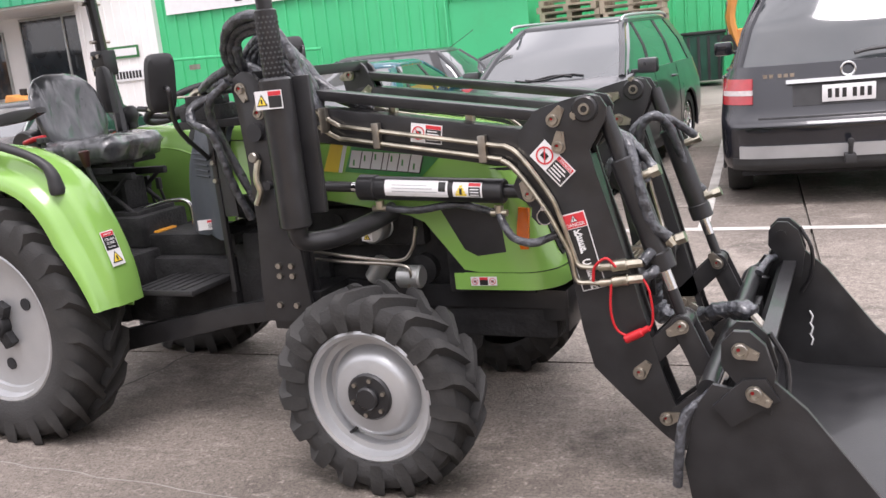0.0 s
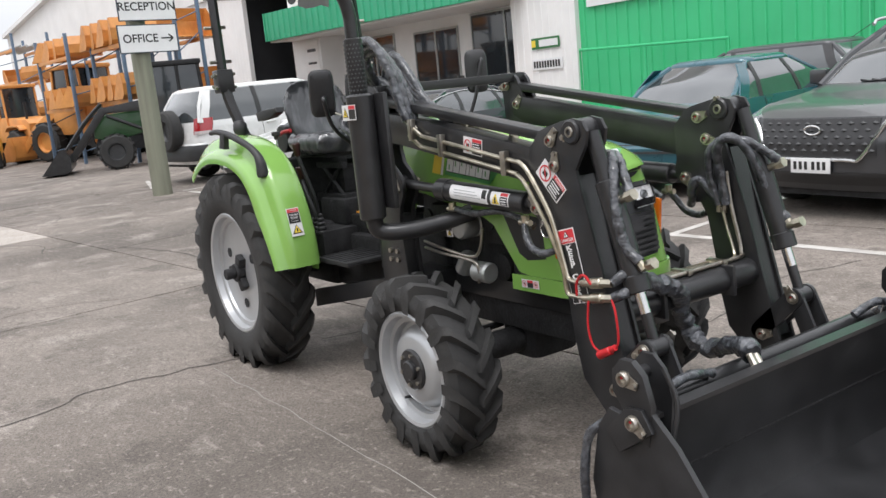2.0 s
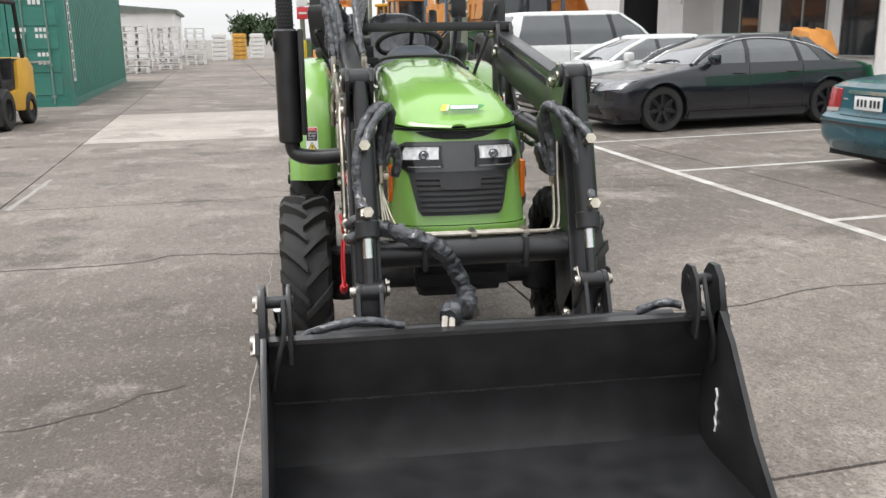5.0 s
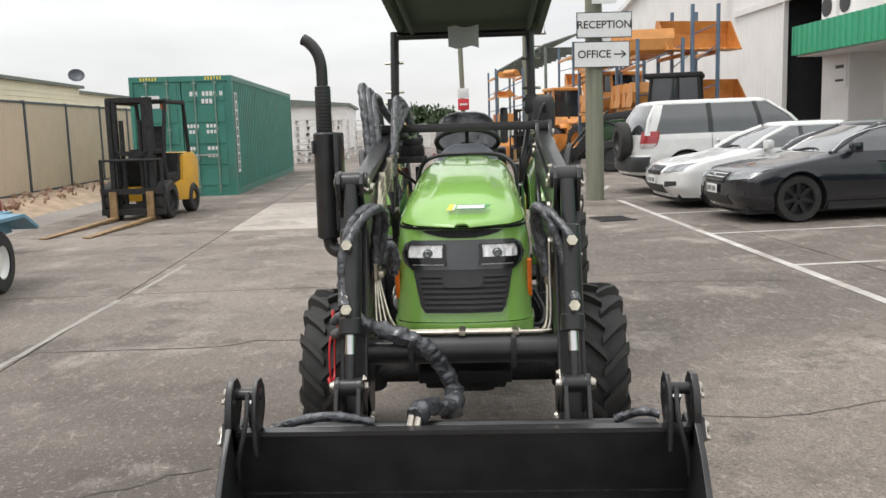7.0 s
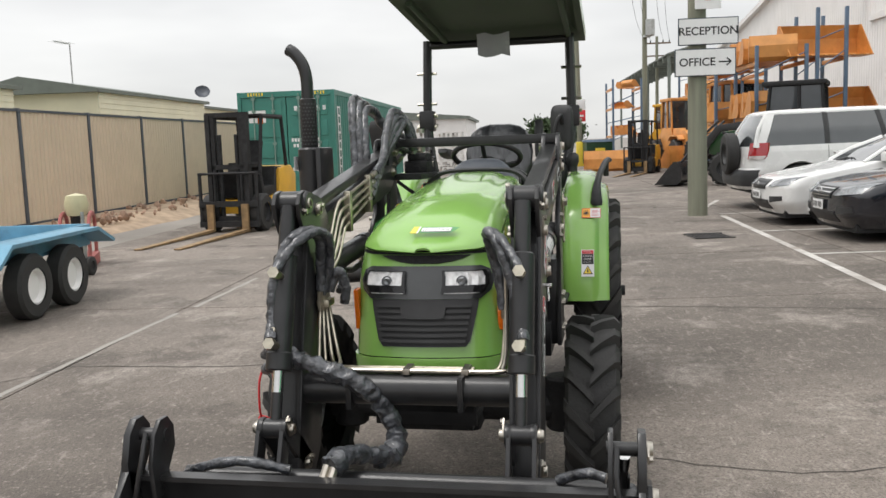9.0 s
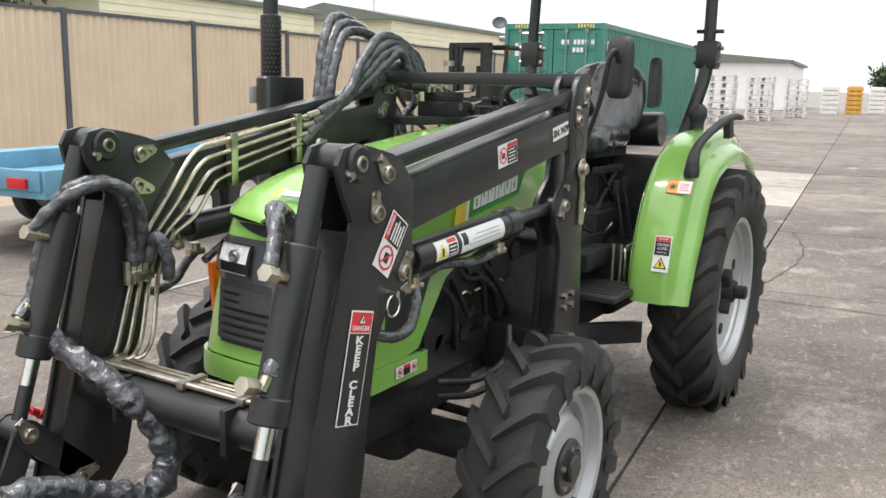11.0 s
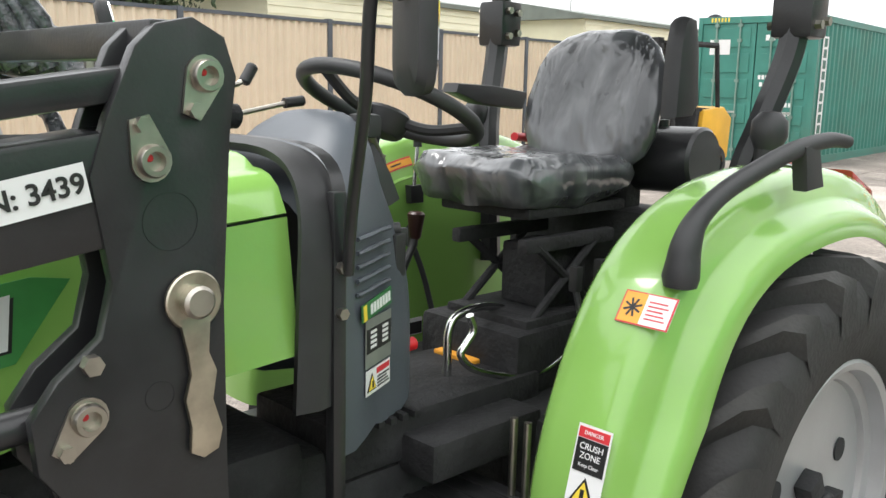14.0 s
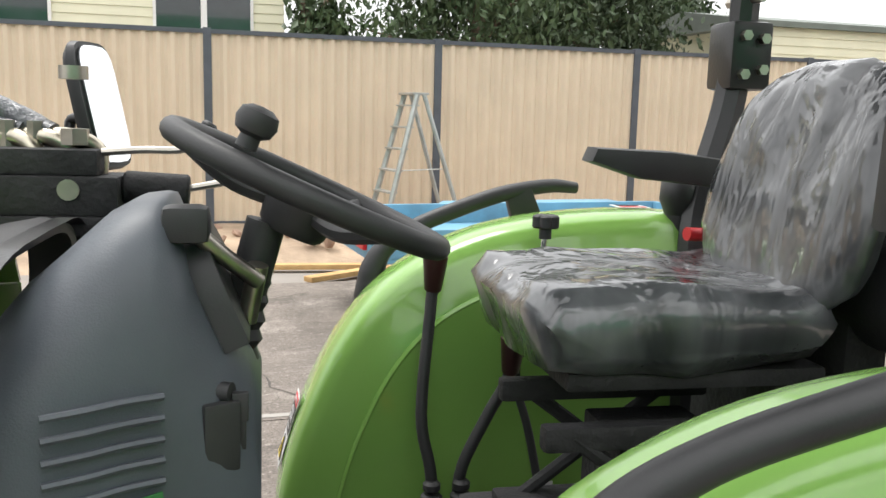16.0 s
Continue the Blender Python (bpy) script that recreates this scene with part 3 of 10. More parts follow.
def corrugated(bm, a0, a1, z0, z1, fix, axis, pitch=0.28, deep=0.036, sgn=1):
    pts = []
    a = a0
    while a < a1 - 1e-6:
        for f, d in ((0, 0), (0.25, 0), (0.5, 1), (0.75, 1)):
            q = a + f * pitch
            if q <= a1:
                pts.append((q, fix - sgn * d * deep))
        a += pitch
    pts.append((a1, fix))
    put = (lambda p, z: (p[0], p[1], z)) if axis == "x" else (lambda p, z: (p[1], p[0], z))
    grid(bm, [[put(p, z0) for p in pts], [put(p, z1) for p in pts]])


for s in (-1, 1):
    bm = B()
    corrugated(bm, -L + 0.1, -0.15, 0.16, H - 0.12, s * (HW - 0.01), "x", sgn=s)
    part("side_wall", bm, CONT, ct, smooth=False)
bm = B()
box(bm, -L, -0.02, -HW + 0.03, HW - 0.03, H - 0.06, H - 0.03)
box(bm, -L, -L + 0.05, -HW, HW, 0.1, H)
box(bm, -L, 0, -HW + 0.05, HW - 0.05, 0.12, 0.17)
part("roof_panel", bm, CONT, ct, smooth=False)
bm = B()
for s in (-1, 1):
    box(bm, -0.15, 0.0, s * HW, s * (HW - 0.09), 0.0, H)
    box(bm, -L, -L + 0.15, s * HW, s * (HW - 0.09), 0.0, H)
    box(bm, -L + 0.15, -0.15, s * HW, s * (HW - 0.07), 0.0, 0.16)
    box(bm, -L + 0.15, -0.15, s * HW, s * (HW - 0.07), H - 0.12, H)
for z in (0.0, H - 0.13):
    box(bm, -0.12, -0.005, -HW + 0.09, HW - 0.09, z, z + 0.13)
part("corner_frame", bm, CONT, ct, smooth=False)
for s in (-1, 1):
    bm = B()
    y0, y1 = (0.012, HW - 0.095) if s > 0 else (-HW + 0.095, -0.012)
    box(bm, -0.07, -0.03, y0, y1, 0.14, H - 0.14)
    d = part("cargo_door", bm, CONT, ct, "green ribbed cargo door", smooth=False)
    for k in range(5):
        bm = B()
        box(bm, -0.032, -0.012, y0 + 0.10, y1 - 0.10, 0.26 + 0.51 * k, 0.64 + 0.51 * k, 0.008)
        part("door_rib", bm, CONT, d, smooth=False)
    for q in (0.28, 0.72):
        bm = B()
        y = y0 + (y1 - y0) * q
        rod(bm, (0.012, y, 0.06), (0.012, y, H - 0.06), 0.019, seg=10)
        for z in (0.2, 0.9, 1.6, 2.4, 2.7):
            box(bm, -0.03, 0.03, y - 0.045, y + 0.045, z, z + 0.06)
        part("locking_bar", bm, mat("galvanised_green", (0.20, 0.30, 0.26), 0.5, 0.3), d)
    bm = B()
    box(bm, 0.02, 0.045, (y0 + y1) / 2 - 0.22, (y0 + y1) / 2 + 0.25, 0.98, 1.02)
    part("door_handle", bm, ALUM, d)
bm = B()
for row, (z, segs) in enumerate(((2.42, ((0.20, 0.42), (0.50, 0.86), (0.92, 1.0))), (2.24, ((0.48, 0.76),)), (1.66, ((0.10, 0.40), (0.56, 0.82))), (1.52, ((0.14, 0.30), (0.56, 0.82))), (1.12, ((0.14, 0.28), (0.56, 0.84))), (0.94, ((0.10, 0.36), (0.56, 0.84))))):
    for a, b in segs:
        n = max(2, int((b - a) / 0.075))
        for k in range(n):
            box(bm, -0.010, -0.008, a + (b - a) * k / n, a + (b - a) * (k + 0.72) / n, z, z + (0.11 if row < 2 else 0.085))
box(bm, -0.010, -0.008, -0.95, -0.52, 2.15, 2.45)
part("stencil_marking", bm, STICK_WHITE, ct, smooth=False)
bm = B()
box(bm, -0.62, -0.28, HW + 0.002, HW + 0.006, 0.55, 2.5)
bd = part("side_banner", bm, STICK_WHITE, ct, "white vertical maker's banner", smooth=False)
bm = B()
for k in range(9):
    box(bm, -0.54, -0.36, HW + 0.006, HW + 0.009, 0.62 + 0.21 * k, 0.78 + 0.21 * k)
part("brand_stroke", bm, mat("banner_green", (0.03, 0.12, 0.09), 0.5), bd, smooth=False)
for s in (-1, 1):
    for k in range(6):
        bm = B()
        box(bm, -0.004, -0.002, s * (HW - 0.45) + 0.07 * k - 0.18, s * (HW - 0.45) + 0.07 * k - 0.145, H - 0.10, H - 0.02)
        part("hazard_stripe", bm, STICK_YELLOW, ct, smooth=False)

# ---- boundary fence ----
FV, FT = -9.27, 2.42
fn = thing("fence", "cream ribbed steel boundary fence with slate posts", "fence", kind="structure", m=YARD)
PITCH = 2.74
posts = [-1.48 - PITCH * k for k in range(-6, 22)]
pm = None
for u in posts:
    bm = B()
    box(bm, u - 0.045, u + 0.045, FV - 0.05, FV + 0.05, 0.0, FT + 0.02)
    part("post", bm, FENCE_POST, fn, smooth=False)
    bm = B()
    corrugated(bm, u + 0.045, u + PITCH - 0.045, 0.22, FT - 0.03, FV + 0.02, "x", 0.155, 0.03, 1)
    part("panel", bm, FENCE, fn, smooth=False)
    for z in (0.18, FT - 0.045):
        bm = B()
        box(bm, u + 0.045, u + PITCH - 0.045, FV - 0.035, FV + 0.035, z, z + 0.05)
        part("rail", bm, FENCE_POST, fn, smooth=False)
# raised verge with rubble along the fence
bm = B()
rows = []
for i in range(90):
    u = 8 - 0.6 * i
    rows.append([(u, v, h + 0.05 * noise.noise(Vector((u * 1.7, v * 2.1, 0))) * (h > 0.02)) for v, h in ((-7.5 + 0.25 * noise.noise(Vector((u * 0.6, 0, 3))), -0.03), (-7.75, 0.05), (-8.1, 0.14), (-8.6, 0.18), (-9.1, 0.19), (-9.8, 0.18))])
grid(bm, rows)
on_yard("verge", bm, SAND, "raised strip of bare earth and rubble along the fence", "verge")["kind"] = "stuff"
bm = B()
rs = random.Random(4)
for k in range(260):
    u, v = rs.uniform(-22, 6), rs.uniform(-9.1, -7.8)
    r = rs.uniform(0.03, 0.11)
    c = bmesh.ops.create_icosphere(bm, subdivisions=1, radius=r, matrix=Matrix.Translation((u, v, 0.17 + r * 0.3)) @ Euler((rs.random() * 3, rs.random() * 3, 0)).to_matrix().to_4x4() @ Matrix.Diagonal((1.3, 0.9, 0.55, 1)))
on_yard("rubble", bm, mat("broken_brick", (0.33, 0.22, 0.16), 0.9, 0, 0.4, 5, 0.5, 30), "scattered broken brick and stone rubble", "rubble", smooth=False)["kind"] = "stuff"


# ---- houses behind the fence ----
def house(u0, u1, v0, v1, wall_h, ridge, label, mono=True):
    h = thing("house", label, "house", "houses beyond the fence", m=YARD)
    bm = B()
    n = int(wall_h / 0.18)
    prof = []
    for k in range(n + 1):
        prof += [(0.0, k * wall_h / n), (-0.02, k * wall_h / n + 0.001)]
    for (a, b) in (((u0, v1), (u1, v1)), ((u1, v1), (u1, v0)), ((u0, v1), (u0, v0))):
        d = Vector((b[1] - a[1], -(b[0] - a[0]), 0)).normalized()
        if d.y < -0.5:
            d = -d
        grid(bm, [[(p[0] - d.x * o, p[1] - d.y * o, z) for o, z in prof] for p in (a, b)])
    part("wall", bm, WEATHERBOARD, h, smooth=False)
    bm = B()
    um = (u0 + u1) / 2
    if mono:
        prism(bm, [(u0 - 0.4, wall_h), (u1 + 0.4, wall_h), (u1 + 0.4, wall_h + 0.12), (um, ridge), (u0 - 0.4, wall_h + 0.12)], v0, v1 + 0.15)
    else:
        prism(bm, [(v0, wall_h), (v1 + 0.15, wall_h), (v1 + 0.15, wall_h + 0.12), ((v0 + v1) / 2, ridge)], u0 - 0.3, u1 + 0.3, axis="x")
    part("roof", bm, ROOF, h, smooth=False)
    return h


def house_window(h, u, v, z, w=1.5, hh=1.1):
    bm = B()
    box(bm, u - w / 2, u + w / 2, v, v + 0.05, z, z + hh)
    wi = part("window", bm, WALL_WHITE, h, smooth=False)
    for k in (0, 1):
        bm = B()
        box(bm, u - w / 2 + 0.06 + k * w / 2, u - 0.06 + k * w / 2, v + 0.05, v + 0.055, z + 0.06, z + hh - 0.06)
        part("pane", bm, GLASS_DARK, wi, smooth=False)


h1 = house(-22.0, -13.1, -20.3, -15.0, 3.55, 4.1, "cream weatherboard house with a low grey roof", False)
h2 = house(-35.0, -25.0, -19.0, -13.8, 3.6, 4.2, "cream weatherboard house with a shallow gable roof", False)
h3 = house(-47.0, -36.5, -20.0, -14.5, 3.5, 4.0, "cream weatherboard house with a flat grey roof", False)
h4 = house(-3.3, 8.6, -25.0, -17.0, 4.9, 5.6, "pale weatherboard house with brown windows", False)
house_window(h4, -1.75, -16.98, 3.0, 1.9, 1.3)
house_window(h4, 2.6, -16.98, 2.9, 3.2, 1.5)
house_window(h4, 6.4, -16.98, 2.9, 2.2, 1.5)
an = thing("roof_aerial", "thin television aerial on a house roof", "aerial", m=YARD)
bm = B()
rod(bm, (-27.6, -16, 3.6), (-27.6, -16, 5.6), 0.025)
rod(bm, (-27.6, -16, 5.55), (-26.5, -16, 5.55), 0.018)
for k in range(6):
    rod(bm, (-27.5 + 0.18 * k, -16.25, 5.55), (-27.5 + 0.18 * k, -15.75, 5.55), 0.008, seg=6)
part("mast", bm, ALUM, an)
dish = solo("satellite_dish", lathe(B(), [(0, 0), (0.15, 0.02), (0.28, 0.08), (0.34, 0.15)], (0, 0, 0), "x", 20), FENCE_POST, "dark satellite dish on the roof edge", "satellite dish")
dish.matrix_basis = YARD @ pose(-36.0, -14.2, 4.15, 0, -35, 20)
shell(dish, 0.02)


# ---- trees ----
def tree(name, u, v, height, spread, seed, label, base=0.35, leaf=0.16, n=2600):
    rs = random.Random(seed)
    t = thing(name, label, "tree", "trees beyond the fence", m=YARD @ pose(u, v, 0))
    bm = B()
    top = Vector((0.3, 0.2, height * 0.8))
    tube(bm, [(0, 0, -0.1), (0.05, 0.02, height * 0.3), (0.15, 0.1, height * 0.55), tuple(top)], 0.2, 10, 5, radii=[0.26, 0.2, 0.14, 0.04])
    tips = []
    for k in range(16):
        z = height * (base + (0.8 - base) * k / 15)
        a = 2.4 * k + rs.random()
        r = spread * (0.55 + 0.45 * rs.random()) * (1.05 - 0.5 * (k / 15))
        p0 = Vector((0.1, 0.06, z * 0.9))
        p1 = Vector((r * math.cos(a), r * math.sin(a), z + 0.25 * r))
        tube(bm, [p0, p0.lerp(p1, 0.5) + Vector((0, 0, 0.15)), p1], 0.05, 6, 3, radii=[0.07, 0.04, 0.015])
        tips.append((p0, p1))
    part("trunk", bm, BARK, t)
    verts, faces = [], []
    for k in range(n):
        p0, p1 = tips[rs.randrange(len(tips))]
        f = 0.35 + 0.75 * rs.random()
        c = p0.lerp(p1, f) + Vector((rs.gauss(0, 1), rs.gauss(0, 1), rs.gauss(0, 0.8))) * spread * 0.17
        e = Euler((rs.random() * 6.3, rs.random() * 6.3, rs.random() * 6.3)).to_matrix()
        s = leaf * (0.5 + rs.random())
        i = len(verts)
        for q in ((-1, 0, 0), (0, -0.45, 0.1), (1, 0, 0), (0, 0.45, 0.1)):
            verts.append(c + e @ (Vector(q) * s))
        faces.append((i, i + 1, i + 2, i + 3))
    me = bpy.data.meshes.new("crown")
    me.from_pydata([tuple(q) for q in verts], [], faces)
    me.materials.append(LEAF)
    cr = new("crown", me)
    cr.parent = t
    return t


tree("tree", -7.0, -15.4, 7.2, 2.5, 1, "dark green broad tree beyond the fence", 0.34, 0.085, 14000)
tree("tree", -10.2, -17.2, 7.6, 2.6, 2, "dark green broad tree beyond the fence", 0.34, 0.085, 14000)
tree("tree", -3.75, -15.6, 4.6, 0.8, 3, "young green tree beyond the fence", 0.4, 0.10, 1800)
tree("tree", -16.5, -24, 6.8, 1.8, 7, "dark tree top behind the houses", 0.4, 0.16, 2200)
for k, (u, v, hh) in enumerate(((-165, 4.5, 6), (-158, 9, 5))):
    tree("tree", u, v, hh, 3.4, 10 + k, "distant grey green tree", 0.25, 0.45, 1500)


# ---- forklift ----
def small_wheel(bm_t, bm_r, c, r, w, axis="y"):
    h = w / 2
    lathe(bm_t, [(r * 0.55, -h), (r * 0.9, -h), (r, -h * 0.7), (r, h * 0.7), (r * 0.9, h), (r * 0.55, h)], c, axis, 24)
    lathe(bm_r, [(r * 0.56, h * 0.85), (r * 0.5, h * 0.9), (r * 0.42, h * 0.4), (0.001, h * 0.45)], c, axis, 20)
    lathe(bm_r, [(r * 0.56, -h * 0.85), (r * 0.5, -h * 0.9), (r * 0.42, -h * 0.4), (0.001, -h * 0.45)], c, axis, 20)


def wheels(parent, spots, r, w, rim_mat, name="wheel"):
    for c in spots:
        a, b = B(), B()
        small_wheel(a, b, c, r, w)
        ob = part(name, a, RUBBER, parent)
        part("wheel_disc", b, rim_mat, ob)


def forklift(m, label, paint):
    f = thing("forklift", label, "forklift", m=m)
    bm = B()
    prism(bm, [(-1.75, 0.35), (-1.80, 0.95), (-1.55, 1.12), (-0.95, 1.08), (-0.9, 0.62), (-0.2, 0.55), (-0.15, 0.30), (-1.5, 0.22)], -0.5, 0.5, 0.04)
    part("body", bm, paint, f, "painted counterweight and body")
    bm = B()
    prism(bm, [(-1.5, 1.08), (-0.9, 1.05), (-0.85, 0.62), (-0.2, 0.58), (-0.10, 1.0), (-0.2, 1.05), (-0.3, 0.75), (-0.75, 0.78), (-0.8, 1.12)], -0.46, 0.46, 0.02)
    prism(bm, [(-0.75, 1.1), (-0.3, 1.12), (-0.28, 1.2), (-0.68, 1.2), (-0.85, 1.6), (-0.95, 1.58)], -0.22, 0.22, 0.03)
    part("seat", bm, BLACK_DULL, f)
    bm = B()
    for s in (-1, 1):
        tube(bm, [(-0.15, s * 0.44, 0.9), (-0.35, s * 0.44, 2.02)], 0.035, 8, soft=False)
        tube(bm, [(-1.45, s * 0.44, 1.05), (-1.30, s * 0.44, 2.02)], 0.035, 8, soft=False)
        tube(bm, [(-0.35, s * 0.44, 2.02), (-1.30, s * 0.44, 2.02)], 0.04, 8, soft=False)
    for k in range(8):
        x = -0.38 - 0.13 * k
        rod(bm, (x, -0.44, 2.03), (x, 0.44, 2.03), 0.018, seg=6)
    box(bm, -1.32, -0.3, -0.46, 0.46, 2.03, 2.06)
    part("overhead_guard", bm, BLACK_DULL, f, "black overhead guard")
    bm = B()
    for s in (-1, 1):
        box(bm, 0.05, 0.20, s * 0.30, s * 0.38, 0.10, 2.05)
        box(bm, 0.10, 0.18, s * 0.22, s * 0.29, 0.10, 2.02)
        rod(bm, (0.12, s * 0.16, 0.2), (0.12, s * 0.16, 1.7), 0.04)
    for z in (0.2, 1.1, 2.0):
        box(bm, 0.06, 0.18, -0.38, 0.38, z, z + 0.08)
    part("mast", bm, BLACK_DULL, f, "black lifting mast")
    bm = B()
    box(bm, 0.2, 0.26, -0.55, 0.55, 0.10, 0.20)
    box(bm, 0.2, 0.26, -0.55, 0.55, 0.45, 0.55)
    for s in (-1, 1):
        box(bm, 0.2, 0.24, s * 0.50, s * 0.55, 0.2, 1.05)
        rod(bm, (0.22, s * 0.25, 0.5), (0.22, s * 0.25, 1.02), 0.02)
    rod(bm, (0.22, -0.55, 1.03), (0.22, 0.55, 1.03), 0.022)
    part("carriage", bm, BLACK_DULL, f)
    for s in (-1, 1):
        bm = B()
        prism(bm, [(0.26, 0.02), (2.75, 0.01), (2.75, 0.025), (0.32, 0.07), (0.32, 0.5), (0.26, 0.5)], s * 0.32 - 0.06, s * 0.32 + 0.06)
        part("fork", bm, mat("worn_fork_steel", (0.26, 0.17, 0.085), 0.7, 0.1, 0.4, 6), f, "long worn steel fork tine")
    wheels(f, [(-0.10, s * 0.46, 0.33) for s in (-1, 1)], 0.33, 0.22, BLACK_DULL)
    wheels(f, [(-1.40, s * 0.44, 0.27) for s in (-1, 1)], 0.27, 0.18, BLACK_DULL)
    bm = B()
    rod(bm, (-0.30, 0.0, 0.98), (-0.42, 0.0, 1.12), 0.02)
    lathe(bm, [(0.15 + 0.015 * math.cos(a), 0.015 * math.sin(a)) for a in [6.28318 * i / 8 for i in range(8)]], (-0.42, 0, 1.13), "z", 20, closed=True)
    part("steering_wheel", bm, BLACK_PLASTIC, f)
    bm = B()
    rod(bm, (-0.42, 0.40, 1.88), (-0.42, 0.40, 1.98), 0.05)
    part("beacon", bm, ORANGE_LENS, f)
    return f


forklift(YARD @ pose(-12.12, -5.0, 0, 0, 0, -6) @ Matrix.Diagonal((1.05, 1.05, 1.05, 1)), "yellow and black forklift with long tines parked by the container", MACHINE_Y)

# ---- blue trailer ----
tr = thing("trailer", "faded blue twin axle box trailer with old white wheels", "trailer", m=YARD @ pose(-4.2, -5.25, 0, 0, 0, 2))
bm = B()
box(bm, -1.3, 1.9, -0.85, 0.85, 0.52, 0.58, 0.01)
part("tray_floor", bm, TRAILER, tr, "faded blue steel floor")
for s in (-1, 1):
    bm = B()
    box(bm, -1.3, 1.9, s * 0.82, s * 0.86, 0.56, 0.75, 0.01)
    part("side_board", bm, TRAILER, tr, "faded blue steel side")
    bm = B()
    prism(bm, [(-0.95, 0.745), (0.75, 0.745), (0.98, 0.58), (0.96, 0.55), (0.74, 0.71), (-0.94, 0.71), (-1.3, 0.55), (-1.32, 0.58)], s * 0.86, s * 1.12)
    part("mudguard", bm, TRAILER, tr, "faded blue steel mudguard")
for x in (-1.30, 1.90):
    bm = B()
    box(bm, x - 0.02, x + 0.02, -0.82, 0.82, 0.58, 0.75, 0.01)
    part("end_board", bm, TRAILER, tr)
bm = B()
tube(bm, [(-1.3, -0.5, 0.52), (-2.5, 0.1, 0.48), (-2.9, 0.1, 0.48)], 0.04, 8, soft=False)
tube(bm, [(-1.3, 0.5, 0.52), (-2.5, 0.1, 0.48)], 0.04, 8, soft=False)
part("drawbar", bm, TRAILER, tr)
wheels(tr, [(x, s * 0.98, 0.31) for x in (-0.45, 0.30) for s in (-1, 1)], 0.31, 0.18, WALL_WHITE)
wheels(tr, [(-2.55, 0.24, 0.12)], 0.12, 0.06, BLACK_DULL, "jockey_wheel")
bm = B()
rod(bm, (-2.55, 0.18, 0.12), (-2.55, 0.18, 0.8), 0.022)
part("jockey_stem", bm, ALUM, tr)
for s in (-1, 1):
    bm = B()
    box(bm, 1.92, 1.95, s * 0.6 - 0.1, s * 0.6 + 0.1, 0.60, 0.68, 0.005)
    part("tail_lamp", bm, RED_PLASTIC, tr, "red tail lamp")
pump = thing("plate_compactor", "small red machine with a cream tank standing by the trailer", "machine", m=YARD @ pose(-7.75, -5.75, 0.0, 0, 0, 20) @ Matrix.Diagonal((1.0, 1.0, 1.6, 1)))
bm = B()
box(bm, -0.3, 0.35, -0.22, 0.22, 0.0, 0.10, 0.02)
tube(bm, [(-0.25, 0.18, 0.05), (-0.25, 0.18, 0.40), (0.3, 0.18, 0.40), (0.45, 0.18, 0.05)], 0.025, 8)
tube(bm, [(-0.25, -0.18, 0.05), (-0.25, -0.18, 0.40), (0.3, -0.18, 0.40), (0.45, -0.18, 0.05)], 0.025, 8)
part("frame", bm, mat("faded_red", (0.34, 0.10, 0.09), 0.6, 0, 0.3, 9), pump, "red tube frame")
bm = B()
rod(bm, (0, 0, 0.08), (0, 0, 0.45), 0.09)
part("engine", bm, BLACK_DULL, pump)
bm = B()
lathe(bm, [(0, 0.42), (0.13, 0.43), (0.16, 0.52), (0.13, 0.60), (0, 0.62)], (0, 0, 0), "z", 18)
part("tank", bm, mat("cream_plastic", (0.55, 0.52, 0.33), 0.5), pump, "cream plastic tank")
for u, v, ln, a in ((-2.9, -6.9, 1.6, 30), (-2.2, -7.2, 1.9, -8), (-3.2, -7.5, 1.4, 70)):
    bm = B()
    box(bm, -ln / 2, ln / 2, -0.06, 0.06, 0, 0.05, 0.006)
    solo("timber_plank", bm, mat("raw_timber", (0.50, 0.31, 0.13), 0.8, 0, 0.2, 8), "loose raw timber plank lying on the ground", "plank", "loose planks", m=YARD @ pose(u, v, 0.0 if v > -7.6 else 0.05, 0, 0, a))
# step ladder by the fence
la = thing("step_ladder", "old grey aluminium step ladder standing by the fence", "ladder", m=YARD @ pose(-3.72, -8.5, 0.17, 0, 0, 10) @ Matrix.Diagonal((1.4, 1, 0.9, 1)))
bm = B()
for s in (-1, 1):
    tube(bm, [(0.34, s * 0.25, 0), (0.03, s * 0.17, 1.75)], 0.025, 6, soft=False)
    tube(bm, [(-0.40, s * 0.24, 0), (-0.03, s * 0.17, 1.75)], 0.02, 6, soft=False)
part("stile", bm, ALUM, la)
for k in range(6):
    bm = B()
    z = 0.25 + 0.27 * k
    x = 0.34 - 0.31 * z / 1.75
    box(bm, x - 0.04, x + 0.04, -0.23 + 0.04 * z / 1.75, 0.23 - 0.04 * z / 1.75, z, z + 0.02)
    part("tread", bm, ALUM, la)
bm = B()
box(bm, -0.07, 0.08, -0.19, 0.19, 1.74, 1.77, 0.005)
part("top_cap", bm, ALUM, la)
bm = B()
tube(bm, [(0.22, 0.2, 0.8), (-0.2, 0.2, 0.82)], 0.008, 6, soft=False)
part("spreader", bm, ALUM, la)

